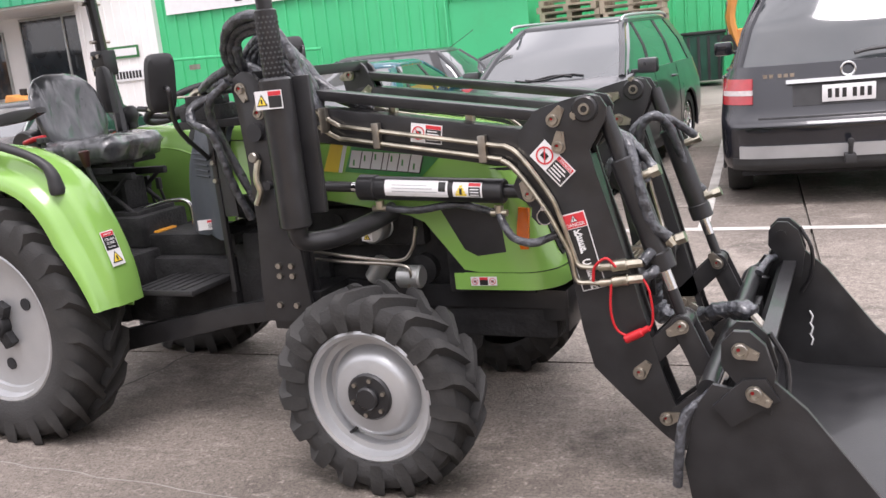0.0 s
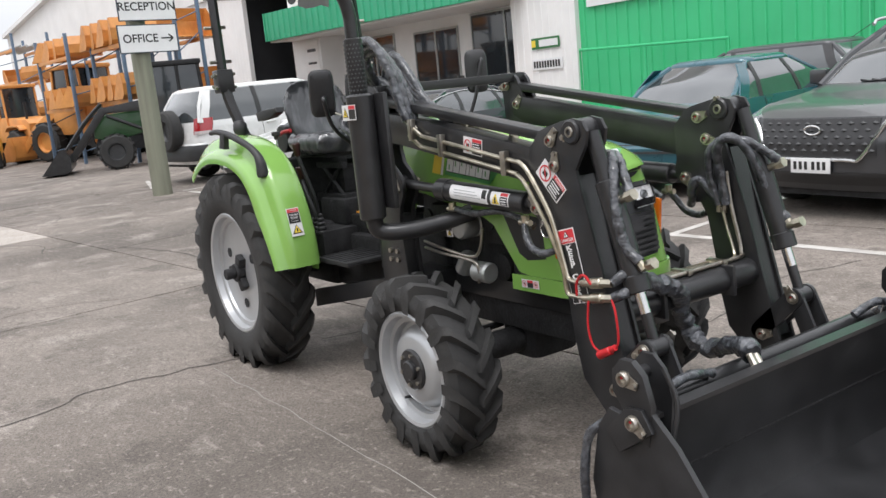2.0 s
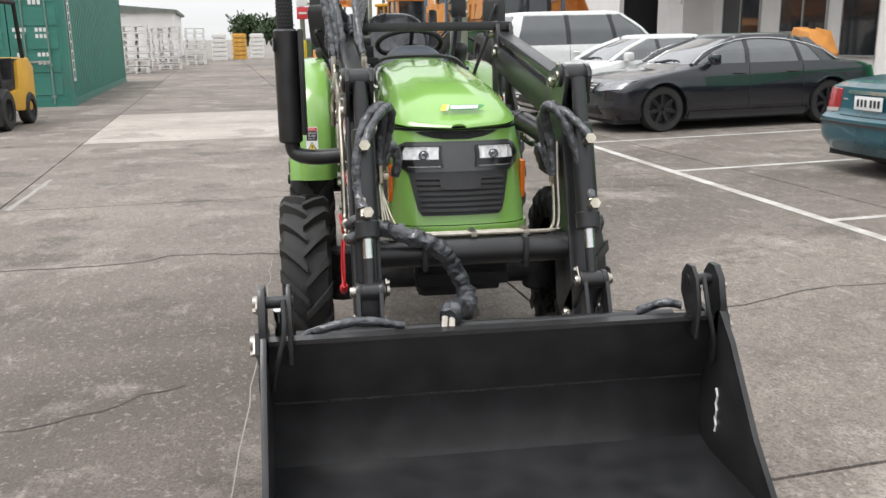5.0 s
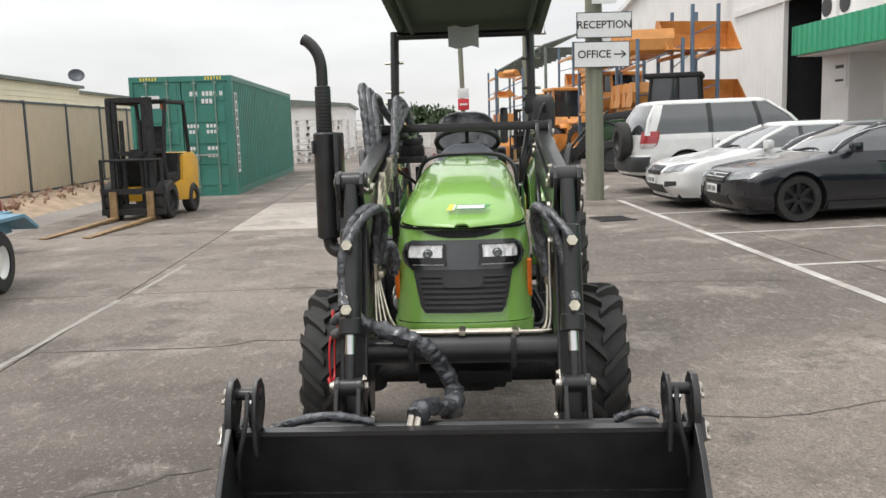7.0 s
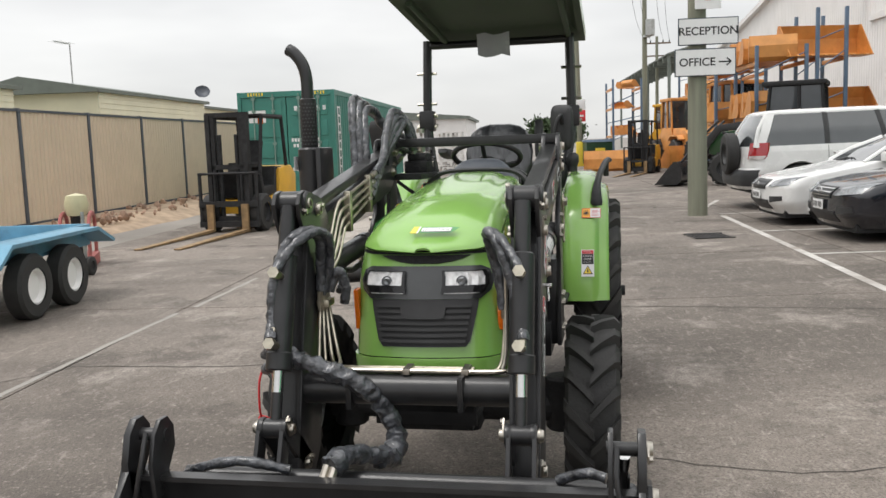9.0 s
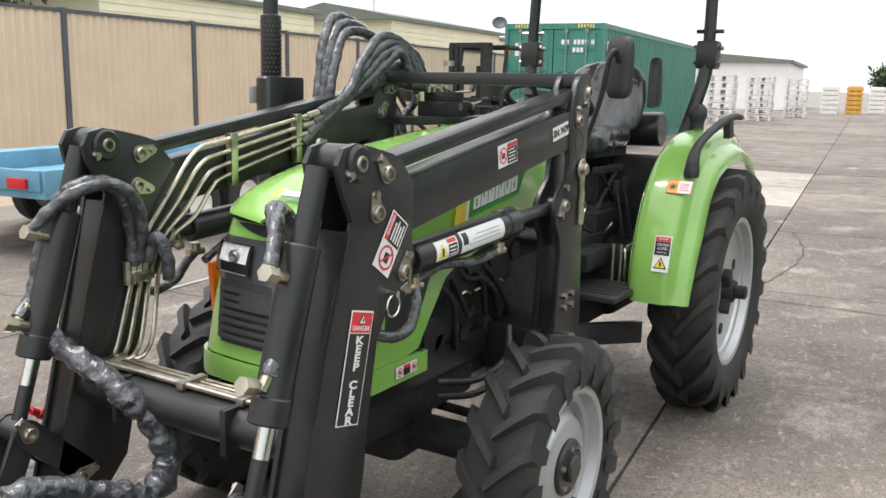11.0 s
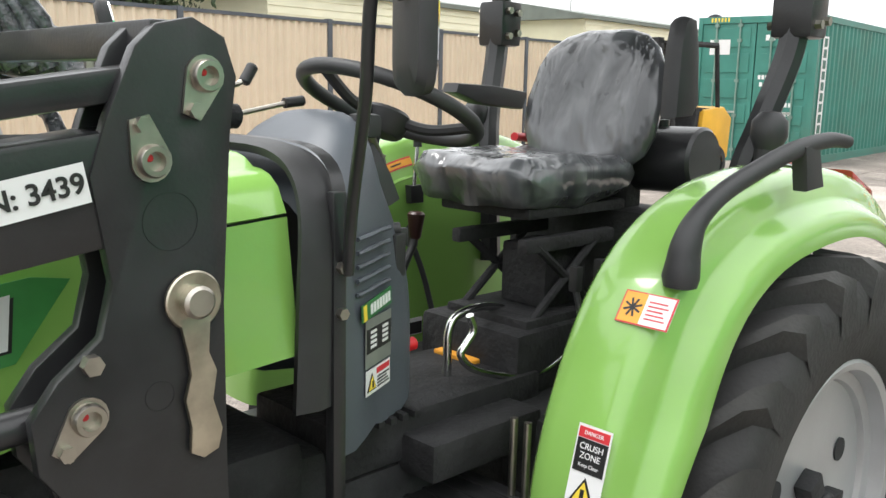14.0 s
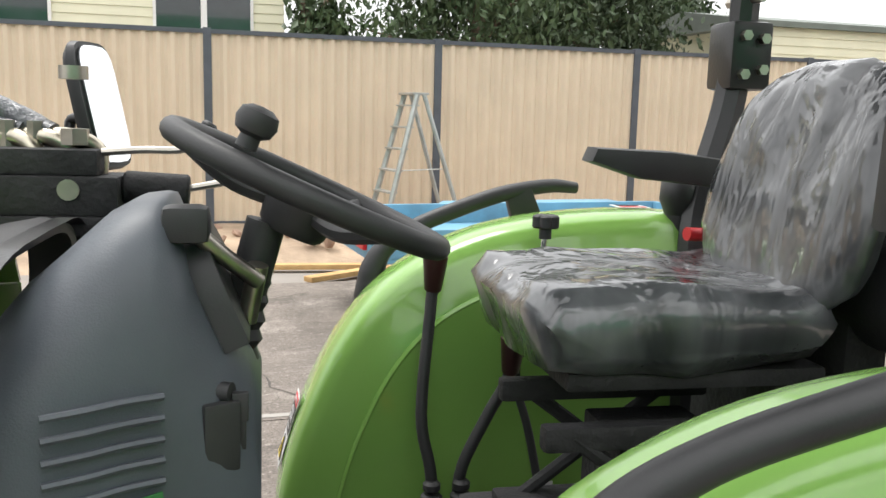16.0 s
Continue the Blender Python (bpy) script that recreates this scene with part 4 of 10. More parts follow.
# ---- stacked white crates far down the yard ----
BLOCK = None
for i, (u, v) in enumerate(((-38.5, -4.5), (-42.8, -3.3), (-47.5, -3.9), (-50.2, -2.2))):
    for k in range(7):
        cr = thing("plastic_crate", "white slotted plastic pallet crate in a tall stack", "crate", "stacked white crates", m=YARD @ pose(u + 0.04 * ((k * 3 + i) % 3), v + 0.03 * ((k + i) % 2), 0.30 * k, 0, 0, (k * 5 + i * 3) % 4 - 2))
        bm = B()
        box(bm, -0.6, 0.6, -0.55, 0.55, 0.22, 0.27)
        box(bm, -0.6, 0.6, -0.55, 0.55, 0.03, 0.06)
        part("deck", bm, CRATE, cr, smooth=False)
        for x in (-0.55, 0.0, 0.55):
            for y in (-0.5, 0, 0.5):
                if BLOCK is None:
                    bm = B()
                    box(bm, -0.06, 0.06, -0.06, 0.06, 0.0, 0.24)
                    fb = BLOCK = part("foot_block", bm, CRATE, cr, smooth=False)
                else:
                    fb = new("foot_block", BLOCK.data)
                    fb.parent = cr
                fb.location = (x, y, 0)
    if i > 2:
        break
sh = thing("far_shed", "pale distant shed with a low roof", "shed", m=YARD @ pose(-75, -8, 0))
bm = B()
box(bm, -8, 8, -7, 4, 0, 3.4)
part("wall", bm, WALL_WHITE, sh, smooth=False)
bm = B()
prism(bm, [(-7.3, 3.4), (4.3, 3.4), (4.3, 3.6), (-1.5, 4.1), (-7.3, 3.6)], -8.3, 8.3, axis="x")
part("roof", bm, ROOF, sh, smooth=False)
for k, (u, v, c) in enumerate(((-62, 0.6, AMBER), (-66, 2.0, CRATE), (-60, -0.8, CRATE))):
    for q in range(6):
        bm = B()
        box(bm, -0.6, 0.6, -0.5, 0.5, 0.0, 0.24, 0.02)
        box(bm, -0.5, 0.5, -0.4, 0.4, 0.24, 0.30)
        solo("plastic_crate", bm, c, "plastic crate in a distant stack", "crate", "distant crates", m=YARD @ pose(u, v, 0.3 * q), smooth=False)


# ---- utility poles ----
def utility_pole(u, v, h, label):
    p = thing("utility_pole", label, "utility pole", "utility poles", m=YARD @ pose(u, v, 0))
    bm = B()
    rod(bm, (0, 0, 0), (0, 0, h), 0.16, 0.11, seg=12)
    part("pole", bm, POLE, p)
    bm = B()
    box(bm, -0.06, 0.06, -1.1, 1.1, h - 0.6, h - 0.48)
    box(bm, -0.06, 0.06, -0.8, 0.8, h - 1.6, h - 1.5)
    part("crossarm", bm, BARK, p)
    for y in (-1.0, -0.5, 0.5, 1.0):
        bm = B()
        rod(bm, (0, y, h - 0.48), (0, y, h - 0.3), 0.05)
        part("insulator", bm, DARK, p)
    return p


utility_pole(-46, 7.2, 11.5, "tall timber utility pole with crossarms")
utility_pole(-70, 11.5, 9.5, "distant timber utility pole with crossarms")
tfm = thing("pole_transformer", "grey transformer mounted high on the utility pole", "transformer", m=YARD @ pose(-46, 7.2, 0))
bm = B()
rod(bm, (0.35, 0.25, 6.9), (0.35, 0.25, 7.8), 0.25, bevel=0.04)
box(bm, -0.1, 0.4, -0.1, 0.3, 6.85, 6.95)
part("tank", bm, ALUM, tfm)
for k, y in enumerate((-1.0, -0.5, 0.5, 1.0)):
    bm = B()
    tube(bm, [(-70, 11.5 + y, 9.2), (-58, 9.3 + y, 9.4), (-46, 7.2 + y, 11.0)], 0.012, 5, 8)
    tube(bm, [(-46, 7.2 + y, 11.0), (-30, 5.2 + y * 0.9, 9.9), (-14, 3.4 + y * 0.8, 9.8), (10, 2 + y * 0.7, 11.5)], 0.012, 5, 8)
    on_yard("power_line", bm, DARK, "thin black overhead power line", "power line", "power lines")


# ---- the tractor ----
tractor = thing("tractor", "bright green compact tractor with black frame and canopy standing on concrete", "tractor")


def tyre_mesh(R, W, rim, lug_h):
    """The carcass of a farm tyre about the y axis through the origin."""
    bm = B()
    h = W / 2
    Rc = R - lug_h
    prof = [(rim, -h * 0.72), (rim + 0.02, -h * 0.9), ((rim + Rc) / 2, -h), (Rc - 0.04, -h * 0.98), (Rc - 0.008, -h * 0.84), (Rc + 0.004, -h * 0.4), (Rc + 0.006, 0)]
    prof = prof + [(r, -y) for r, y in reversed(prof[:-1])]
    lathe(bm, prof, (0, 0, 0), "y", 56)
    return bm


def lug_mesh(R, W, lug_h, skew, side):
    """One slanting tread bar on that side of the tyre's middle."""
    bm = B()
    h = W / 2
    Rc = R - lug_h
    secs = []
    for f, drop, wd in ((-0.06, 0.0, 0.6), (0.35, 0.0, 0.62), (0.8, 0.004, 0.75), (1.0, 0.03, 0.95), (0.985, 0.085, 0.8)):
        y = side * h * f * 1.02
        top = Rc + lug_h - drop
        low = Rc - 0.012 - drop * 1.05
        a = skew * min(f, 1.0)
        da = wd * lug_h * 0.72 / R
        secs.append([(low * math.cos(a - da * 1.5), y, low * math.sin(a - da * 1.5)), (top * math.cos(a - da), y, top * math.sin(a - da)), (top * math.cos(a + da), y, top * math.sin(a + da)), (low * math.cos(a + da * 1.5), y, low * math.sin(a + da * 1.5))])
    vs = grid(bm, secs)
    bm.faces.new(vs[0])
    bm.faces.new(vs[-1])
    return bm


def tread(w, R, W, lugs, lug_h, skew):
    for side in (-1, 1):
        first = None
        for i in range(lugs):
            if first is None:
                lug = first = part("tread_lug", lug_mesh(R, W, lug_h, skew, side), RUBBER, w, angle=50)
            else:
                lug = new("tread_lug", first.data)
                lug.parent = w
            lug.rotation_euler = (0, -6.283185 * (i + (0.5 if side > 0 else 0)) / lugs, 0)


def wheel(name, c, side, R, W, rim, lugs, lug_h, skew, rear):
    """A wheel whose outer face looks to side (+1 left, -1 right)."""
    w = part(name, B(), BLACK, tractor)
    w.location = c
    part("tyre", tyre_mesh(R, W, rim, lug_h), RUBBER, w, "deeply lugged black rubber tyre", angle=50)
    tread(w, R, W, lugs, lug_h, skew)
    s = side
    o = W / 2
    bm = B()
    if rear:
        prof = [(rim + 0.006, o * 0.74), (rim + 0.012, o * 0.80), (rim + 0.002, o * 0.84), (rim - 0.014, o * 0.80), (rim - 0.022, o * 0.55), (rim - 0.045, o * 0.5), (rim - 0.05, o * 0.40), (rim - 0.075, o * 0.38), (0.10, o * 0.42), (0.0, o * 0.42)]
    else:
        prof = [(rim + 0.006, o * 0.74), (rim + 0.012, o * 0.82), (rim + 0.002, o * 0.87), (rim - 0.012, o * 0.82), (rim - 0.02, o * 0.5), (rim - 0.04, o * 0.46), (rim - 0.045, o * 0.18), (rim - 0.06, o * 0.16), (rim - 0.085, o * 0.55), (rim - 0.105, o * 0.66), (0.0, o * 0.68)]
    lathe(bm, [(r, s * y) for r, y in prof], (0, 0, 0), "y", 48)
    part("rim", bm, SILVER, w, "silver painted steel rim", angle=35)
    bm = B()
    if rear:
        for k in range(3):
            a = 0.5 + 2.0944 * k
            bm = B()
            rod(bm, (0.19 * math.cos(a), s * o * 0.36, 0.19 * math.sin(a)), (0.19 * math.cos(a), s * (o * 0.42 + 0.002), 0.19 * math.sin(a)), 0.028, seg=18)
            part("rim_hole", bm, DARK, w)
        bm = B()
        rod(bm, (0, s * o * 0.4, 0), (0, s * (o * 0.42 + 0.05), 0), 0.055, seg=20, bevel=0.006)
        rod(bm, (0, s * (o * 0.42 + 0.05), 0), (0, s * (o * 0.42 + 0.105), 0), 0.032, seg=18, bevel=0.004)
        for k in range(3):
            a = 0.5 + 2.0944 * k
            box(bm, -0.03, 0.03, -0.02, 0.02, 0.05, 0.11, 0.006, Matrix.Rotation(a, 4, "Y") @ Matrix.Translation((0, s * (o * 0.42 + 0.02), 0)))
        part("hub", bm, BLACK_DULL, w, "black cast hub")
    else:
        rod(bm, (0, s * o * 0.5, 0), (0, s * (o * 0.68 + 0.012), 0), 0.087, seg=28, bevel=0.006)
        rod(bm, (0, s * o * 0.6, 0), (0, s * (o * 0.68 + 0.03), 0), 0.042, seg=20, bevel=0.006)
        part("hub", bm, BLACK, w, "black hub plate")
        for k in range(6):
            bm = B()
            a = 0.3 + 1.0472 * k
            p = (0.066 * math.cos(a), s * (o * 0.68 + 0.01), 0.066 * math.sin(a))
            rod(bm, p, (p[0], p[1] + s * 0.012, p[2]), 0.0085, seg=6)
            part("wheel_bolt", bm, BOLT, w, "zinc plated wheel bolt")
        bm = B()
        a = 4.1
        rod(bm, ((rim - 0.05) * math.cos(a), s * o * 0.2, (rim - 0.05) * math.sin(a)), ((rim - 0.055) * math.cos(a), s * o * 0.62, (rim - 0.055) * math.sin(a)), 0.006, seg=8)
        part("valve", bm, BLACK_PLASTIC, w)
    return w


for s in (-1, 1):
    wheel("front_wheel", (0.018, 0.60 if s > 0 else -0.63, 0.372), s, 0.388, 0.215, 0.236, 17, 0.036, 0.30, False)
    wheel("rear_wheel", (-1.87, 0.597 if s > 0 else -0.60, 0.563), s, 0.580, 0.265, 0.345, 20, 0.044, 0.30, True)

# chassis, axles, engine
bm = B()
box(bm, -1.95, -0.95, -0.17, 0.17, 0.42, 0.74, 0.03)
part("gearbox", bm, BLACK_DULL, tractor)
bm = B()
box(bm, -0.95, -0.30, -0.14, 0.14, 0.45, 0.80, 0.03)
part("clutch_housing", bm, BLACK_DULL, tractor)
bm = B()
box(bm, -0.86, -0.42, -0.19, 0.19, 0.47, 0.86, 0.03)
part("engine_block", bm, BLACK_DULL, tractor)
bm = B()
box(bm, -0.30, 0.55, -0.17, 0.17, 0.42, 0.60, 0.02)
part("front_frame", bm, BLACK_DULL, tractor)
bm = B()
box(bm, -2.10, -1.60, -0.20, 0.20, 0.415, 0.80, 0.04)
part("rear_axle_housing", bm, BLACK_DULL, tractor)
bm = B()
rod(bm, (-1.87, -0.50, 0.56), (-1.87, 0.46, 0.56), 0.09, seg=18)
part("rear_axle", bm, BLACK_DULL, tractor)
bm = B()
rod(bm, (0.0, -0.55, 0.36), (0.0, 0.52, 0.36), 0.06, seg=16)
box(bm, -0.115, 0.115, -0.13, 0.13, 0.27, 0.45, 0.04)
for s in (-1, 1):
    rod(bm, (0.0, s * 0.47, 0.27), (0.0, s * 0.47, 0.50), 0.075, seg=16, bevel=0.01)
tube(bm, [(-0.12, -0.44, 0.40), (-0.15, 0, 0.40), (-0.12, 0.44, 0.40)], 0.016)
part("front_axle", bm, BLACK_DULL, tractor)
bm = B()
box(bm, -0.62, 0.18, -0.16, 0.16, 0.58, 1.06, 0.02)
box(bm, -0.50, 0.05, -0.21, 0.21, 0.80, 0.96, 0.02)
for k in range(4):
    rod(bm, (-0.5 + 0.16 * k, -0.22, 0.90), (-0.5 + 0.16 * k, 0.22, 0.90), 0.035, seg=12)
    rod(bm, (-0.5 + 0.16 * k, 0.16, 0.66), (-0.5 + 0.16 * k, 0.20, 0.66), 0.03, seg=12)
rod(bm, (0.02, -0.20, 0.70), (0.02, 0.2, 0.70), 0.06, seg=16)
part("engine", bm, BLACK_DULL, tractor)
bm = B()
box(bm, 0.15, 0.50, -0.24, 0.24, 0.62, 1.02, 0.01)
part("radiator", bm, BLACK_DULL, tractor)
bm = B()
lathe(bm, [(0, 0), (0.05, 0), (0.058, 0.01), (0.058, 0.07), (0.052, 0.075), (0.052, 0.085), (0.058, 0.09), (0.058, 0.13), (0.03, 0.15), (0, 0.15)], (-0.14, -0.30, 0.885), "y", 24)
alt = part("alternator", bm, ALUM, tractor, "grey alternator with a warning sticker")
bm = B()
rod(bm, (-0.03, -0.30, 0.70), (0.07, -0.30, 0.70), 0.045, seg=18, bevel=0.008)
rod(bm, (-0.16, -0.28, 0.68), (-0.10, -0.28, 0.76), 0.04, seg=16, bevel=0.008)
part("starter_motor", bm, ALUM, tractor)
bm = B()
tube(bm, [(-0.42, -0.30, 0.80), (-0.25, -0.33, 0.79), (-0.02, -0.33, 0.77), (0.05, -0.33, 0.81), (0.08, -0.33, 0.90)], 0.007)
tube(bm, [(-0.42, -0.30, 0.77), (-0.25, -0.33, 0.765), (0.0, -0.34, 0.755), (0.04, -0.34, 0.72), (0.02, -0.33, 0.66)], 0.007)
part("steel_pipe", bm, BOLT, tractor, "plated steel fuel pipes")
for k in range(5):
    bm = B()
    tube(bm, [(-0.52 + 0.10 * k, 0.20, 0.62 + 0.04 * (k % 4)), (-0.40 + 0.09 * k, 0.235, 0.74 + 0.05 * (k % 3)), (-0.30 + 0.08 * k, 0.22, 0.86), (-0.2 + 0.06 * k, 0.16, 0.95)], 0.010)
    part("engine_hose", bm, BLACK_DULL, tractor)
for z in (0.60, 0.555):
    bm = B()
    tube(bm, [(0.16, 0.30, z), (0.0, 0.35, z - 0.025), (-0.16, 0.37, z + 0.01), (-0.25, 0.33, z + 0.09)], 0.011)
    part("engine_hose", bm, BLACK_PLASTIC, tractor)
for k in range(3):
    bm = B()
    tube(bm, [(-0.42 + 0.12 * k, 0.215, 0.80 + 0.03 * (k % 2)), (-0.37 + 0.12 * k, 0.225, 0.815), (-0.34 + 0.12 * k, 0.21, 0.80)], 0.005, 6)
    part("fuel_pipe", bm, BOLT, tractor)

# bonnet
SEAM = [(-0.82, 1.262), (-0.4, 1.235), (0.0, 1.19), (0.3, 1.14), (0.45, 1.105), (0.56, 1.09)]
LOW = [(-0.82, 1.045), (-0.40, 1.02), (-0.1, 0.965), (0.085, 0.925), (0.15, 0.82), (0.20, 0.725), (0.24, 0.714), (0.7, 0.714)]
TOP = [(-0.82, 1.352), (-0.6, 1.342), (-0.3, 1.318), (0.0, 1.283), (0.2, 1.25), (0.33, 1.215), (0.42, 1.175), (0.48, 1.14), (0.52, 1.108)]


def along(table, x):
    if x <= table[0][0]:
        return table[0][1]
    for (a, p), (b, q) in zip(table, table[1:]):
        if x <= b:
            return p + (q - p) * (x - a) / (b - a)
    return table[-1][1]


def nose_x(z):
    return 0.605 - 0.24 * max(0.0, z - 0.70) - 0.10 * max(0.0, z - 0.98)


def plan_u(n_side, n_corner, back=-0.79):
    """Bonnet outline from the right rear round the nose to the left rear: (share along the side, corner angle)."""
    pts = [("s", -1, t / n_side) for t in range(n_side)]
    pts += [("c", -1, k / n_corner) for k in range(n_corner + 1)]
    pts += [("f", 0, t / 6) for t in range(1, 6)]
    pts += [("c", 1, 1 - k / n_corner) for k in range(n_corner + 1)]
    pts += [("s", 1, 1 - t / n_side) for t in range(1, n_side + 1)]
    return pts


def u_point(p, z, back=-0.79, grow=0.0):
    fx = nose_x(z) + grow
    hw = 0.278 + grow - 0.03 * max(0, z - 1.0) / 0.2
    cr = 0.13
    kind, side, t = p
    if kind == "s":
        x = back + (fx - cr - back) * t
        return (x, side * (hw - 0.012 * max(0.0, (-x - 0.3)) ), z)
    if kind == "c":
        a = t * math.pi / 2
        return (fx - cr + cr * math.sin(a) - 0.012 * math.sin(a), side * (hw - cr + cr * math.cos(a)), z)
    y = (t - 0.5) * 2 * (hw - cr)
    return (fx - 0.012 + 0.014 * (1 - (y / (hw - cr)) ** 2), y, z)


bm = B()
pts = plan_u(22, 8)
cols = []
for p in pts:
    x = u_point(p, 0.9)[0]
    lo, hi = along(LOW, x), along(SEAM, x)
    cols.append([u_point(p, lo + (hi - lo) * k / 9) for k in range(10)])
grid(bm, cols)
shell(part("bonnet_side", bm, GREEN, tractor, "glossy green bonnet side panels and nose"), 0.008)
bm = B()
rows = []
for i in range(27):
    x = -0.79 + (0.555 + 0.79) * i / 26
    zs, zt = along(SEAM, x) + 0.004, along(TOP, x)
    hw = 0.278 - 0.012 * max(0.0, -x - 0.3) - 0.03 * max(0, zs - 1.0) / 0.2
    if x > 0.36:
        q = min(1.0, (x - 0.36) / 0.195)
        hw = max(0.02, hw * math.sqrt(max(0.0, 1 - q ** 2.6)))
        hw = max(hw, 0.10 * (1 - q) + 0.03)
    zt = max(zt, zs + 0.004)
    row = []
    for k in range(19):
        a = -1 + 2 * k / 18
        yy = math.copysign(abs(a) ** 0.85, a)
        prof = (1 - abs(yy) ** 3.2) ** 0.62 if abs(yy) < 1 else 0
        ridge = -0.012 * math.exp(-((abs(yy) - 0.62) / 0.10) ** 2) * min(1, max(0, (0.45 - x) / 0.3))
        row.append((x, yy * hw, zs + (zt - zs) * prof + ridge))
    rows.append(row)
grid(bm, rows)
shell(part("bonnet_top", bm, GREEN, tractor, "glossy green bonnet top"), 0.008)
bm = B()
pz = [u_point(p, 1.088, 0.30) for p in plan_u(4, 8)]
grid(bm, [[(x * 1.004 + 0.004, y * 1.008, z + d - 0.012 * (1 - (y / 0.27) ** 2)) for x, y, z in pz] for d in (-0.006, 0.012)])
part("bonnet_gap", bm, DARK, tractor)
bm = B()
for grow, zs in ((0.008, None),):
    cols = []
    for p in plan_u(6, 8):
        cols.append([u_point(p, z, 0.20, 0.006) for z in (0.648, 0.66, 0.70, 0.712)])
    grid(bm, cols)
shell(part("bonnet_skirt", bm, GREEN, tractor, "green lower skirt panel"), 0.012)


def front_panel(outline, off, depth=0.02, n=10):
    """A plate following the nose; outline of (y, z) pairs given as rows of (z, half width)."""
    rows = []
    for z, w in outline:
        row = []
        for k in range(n + 1):
            y = -w + 2 * w * k / n
            fx = nose_x(z)
            cr, hw = 0.13, 0.278 - 0.03 * max(0, z - 1.0) / 0.2
            if abs(y) > hw - cr:
                q = min(1.0, (abs(y) - (hw - cr)) / cr)
                x = fx - cr - 0.012 + cr * math.sqrt(max(0.0, 1 - q * q))
            else:
                x = fx - 0.012 + 0.014 * (1 - (y / (hw - cr)) ** 2)
            row.append((x + off, y, z))
        rows.append(row)
    return rows


bm = B()
grid(bm, front_panel([(1.080, 0.17), (1.067, 0.14), (1.057, 0.10), (1.050, 0.05)], 0.006, n=20))
shell(part("air_slot", bm, BLACK_DULL, tractor, "dark air slot under the bonnet lip"), 0.01)
random.seed(41)
bm = B()
grid(bm, front_panel([(1.04, 0.205), (1.025, 0.235), (0.985, 0.25), (0.95, 0.24), (0.922, 0.205)], 0.006, n=22))
shell(part("lamp_panel", bm, LAMP_GREY, tractor, "smoked black lamp panel"), 0.012)
for s in (-1, 1):
    bm = B()
    rows = front_panel([(1.026, 0.224), (1.003, 0.236), (0.974, 0.236), (0.944, 0.216)], 0.024, n=40)
    rows = [[q for q in r if q[1] * s > 0.048 + (1.026 - q[2]) * 0.14] for r in rows]
    n = min(len(r) for r in rows)
    rows = [sorted(r, key=lambda q: q[1] * s)[-n:] for r in rows]
    for a, b in ((0, 1), (2, 3)):
        grid(bm, [rows[a], [tuple(Vector(p).lerp(Vector(q), 0.12 if a == 0 else 0.88)) for p, q in zip(rows[a], rows[b])]])
    for a, b in ((0, 1), (n - 2, n - 1)):
        grid(bm, [[r[k] for k in range(a, b + 1)] for r in rows])
    lamp = shell(part("headlamp", bm, LAMP_SMOKE, tractor, "angular clear headlamp with bright facets", angle=30), 0.006)
    # a bowl of small bright facets behind the rim
    bm = B()
    facets = []
    for q, row in enumerate(rows):
        cols = [row[round(k * (n - 1) / 9)] for k in range(10)]
        facets.append([(x - 0.001 - (0.007 * random.random() if 0 < k < 9 and 0 < q < 3 else 0), y, z) for k, (x, y, z) in enumerate(cols)])
    grid(bm, facets)
    part("reflector", bm, FACET, lamp, "bright faceted reflector", smooth=False)
    bm = B()
    c = rows[1][round(n * 0.42)]
    lathe(bm, [(0.0, 0.004), (0.012, 0.006), (0.018, 0.001), (0.021, 0.004), (0.021, -0.012)], (c[0] + 0.002, c[1], 0.988), "x", 18)
    part("lamp_bowl", bm, LAMP_GLASS, lamp, "round lamp bowl")
bm = B()
grid(bm, front_panel([(0.921, 0.20), (0.90, 0.198), (0.82, 0.182), (0.775, 0.172), (0.752, 0.155)], 0.004, n=22))
shell(part("grille", bm, BLACK_PLASTIC, tractor, "black slatted nose grille"), 0.012)
for k in range(7):
    z = 0.775 + 0.021 * k
    wg = 0.152 + 0.028 * (z - 0.752) / 0.17
    bm = B()
    grid(bm, front_panel([(z - 0.006, wg), (z, wg + 0.002), (z + 0.006, wg)], 0.020 if k not in (3, 4, 5) else 0.018, n=14))
    shell(part("grille_slat", bm, BLACK_PLASTIC, tractor), 0.012)
bm = B()
grid(bm, front_panel([(0.898, 0.085), (0.862, 0.08), (0.855, 0.06)], 0.026, n=8))
shell(part("grille_badge", bm, BLACK_PLASTIC, tractor), 0.012)
for s in (-1, 1):
    bm = B()
    prism(bm, [(0.475, 0.955), (0.515, 0.95), (0.50, 0.80), (0.47, 0.80), (0.46, 0.86)], s * 0.264, s * 0.283, 0.003)
    part("indicator", bm, ORANGE_LENS, tractor, "orange indicator lens")
    bm = B()
    prism(bm, [(0.155, 0.975), (0.40, 0.955), (0.415, 0.79), (0.30, 0.775), (0.25, 0.80)], s * 0.272, s * 0.2835, 0.004)
    part("side_vent", bm, BLACK_PLASTIC, tractor, "black side vent panel")

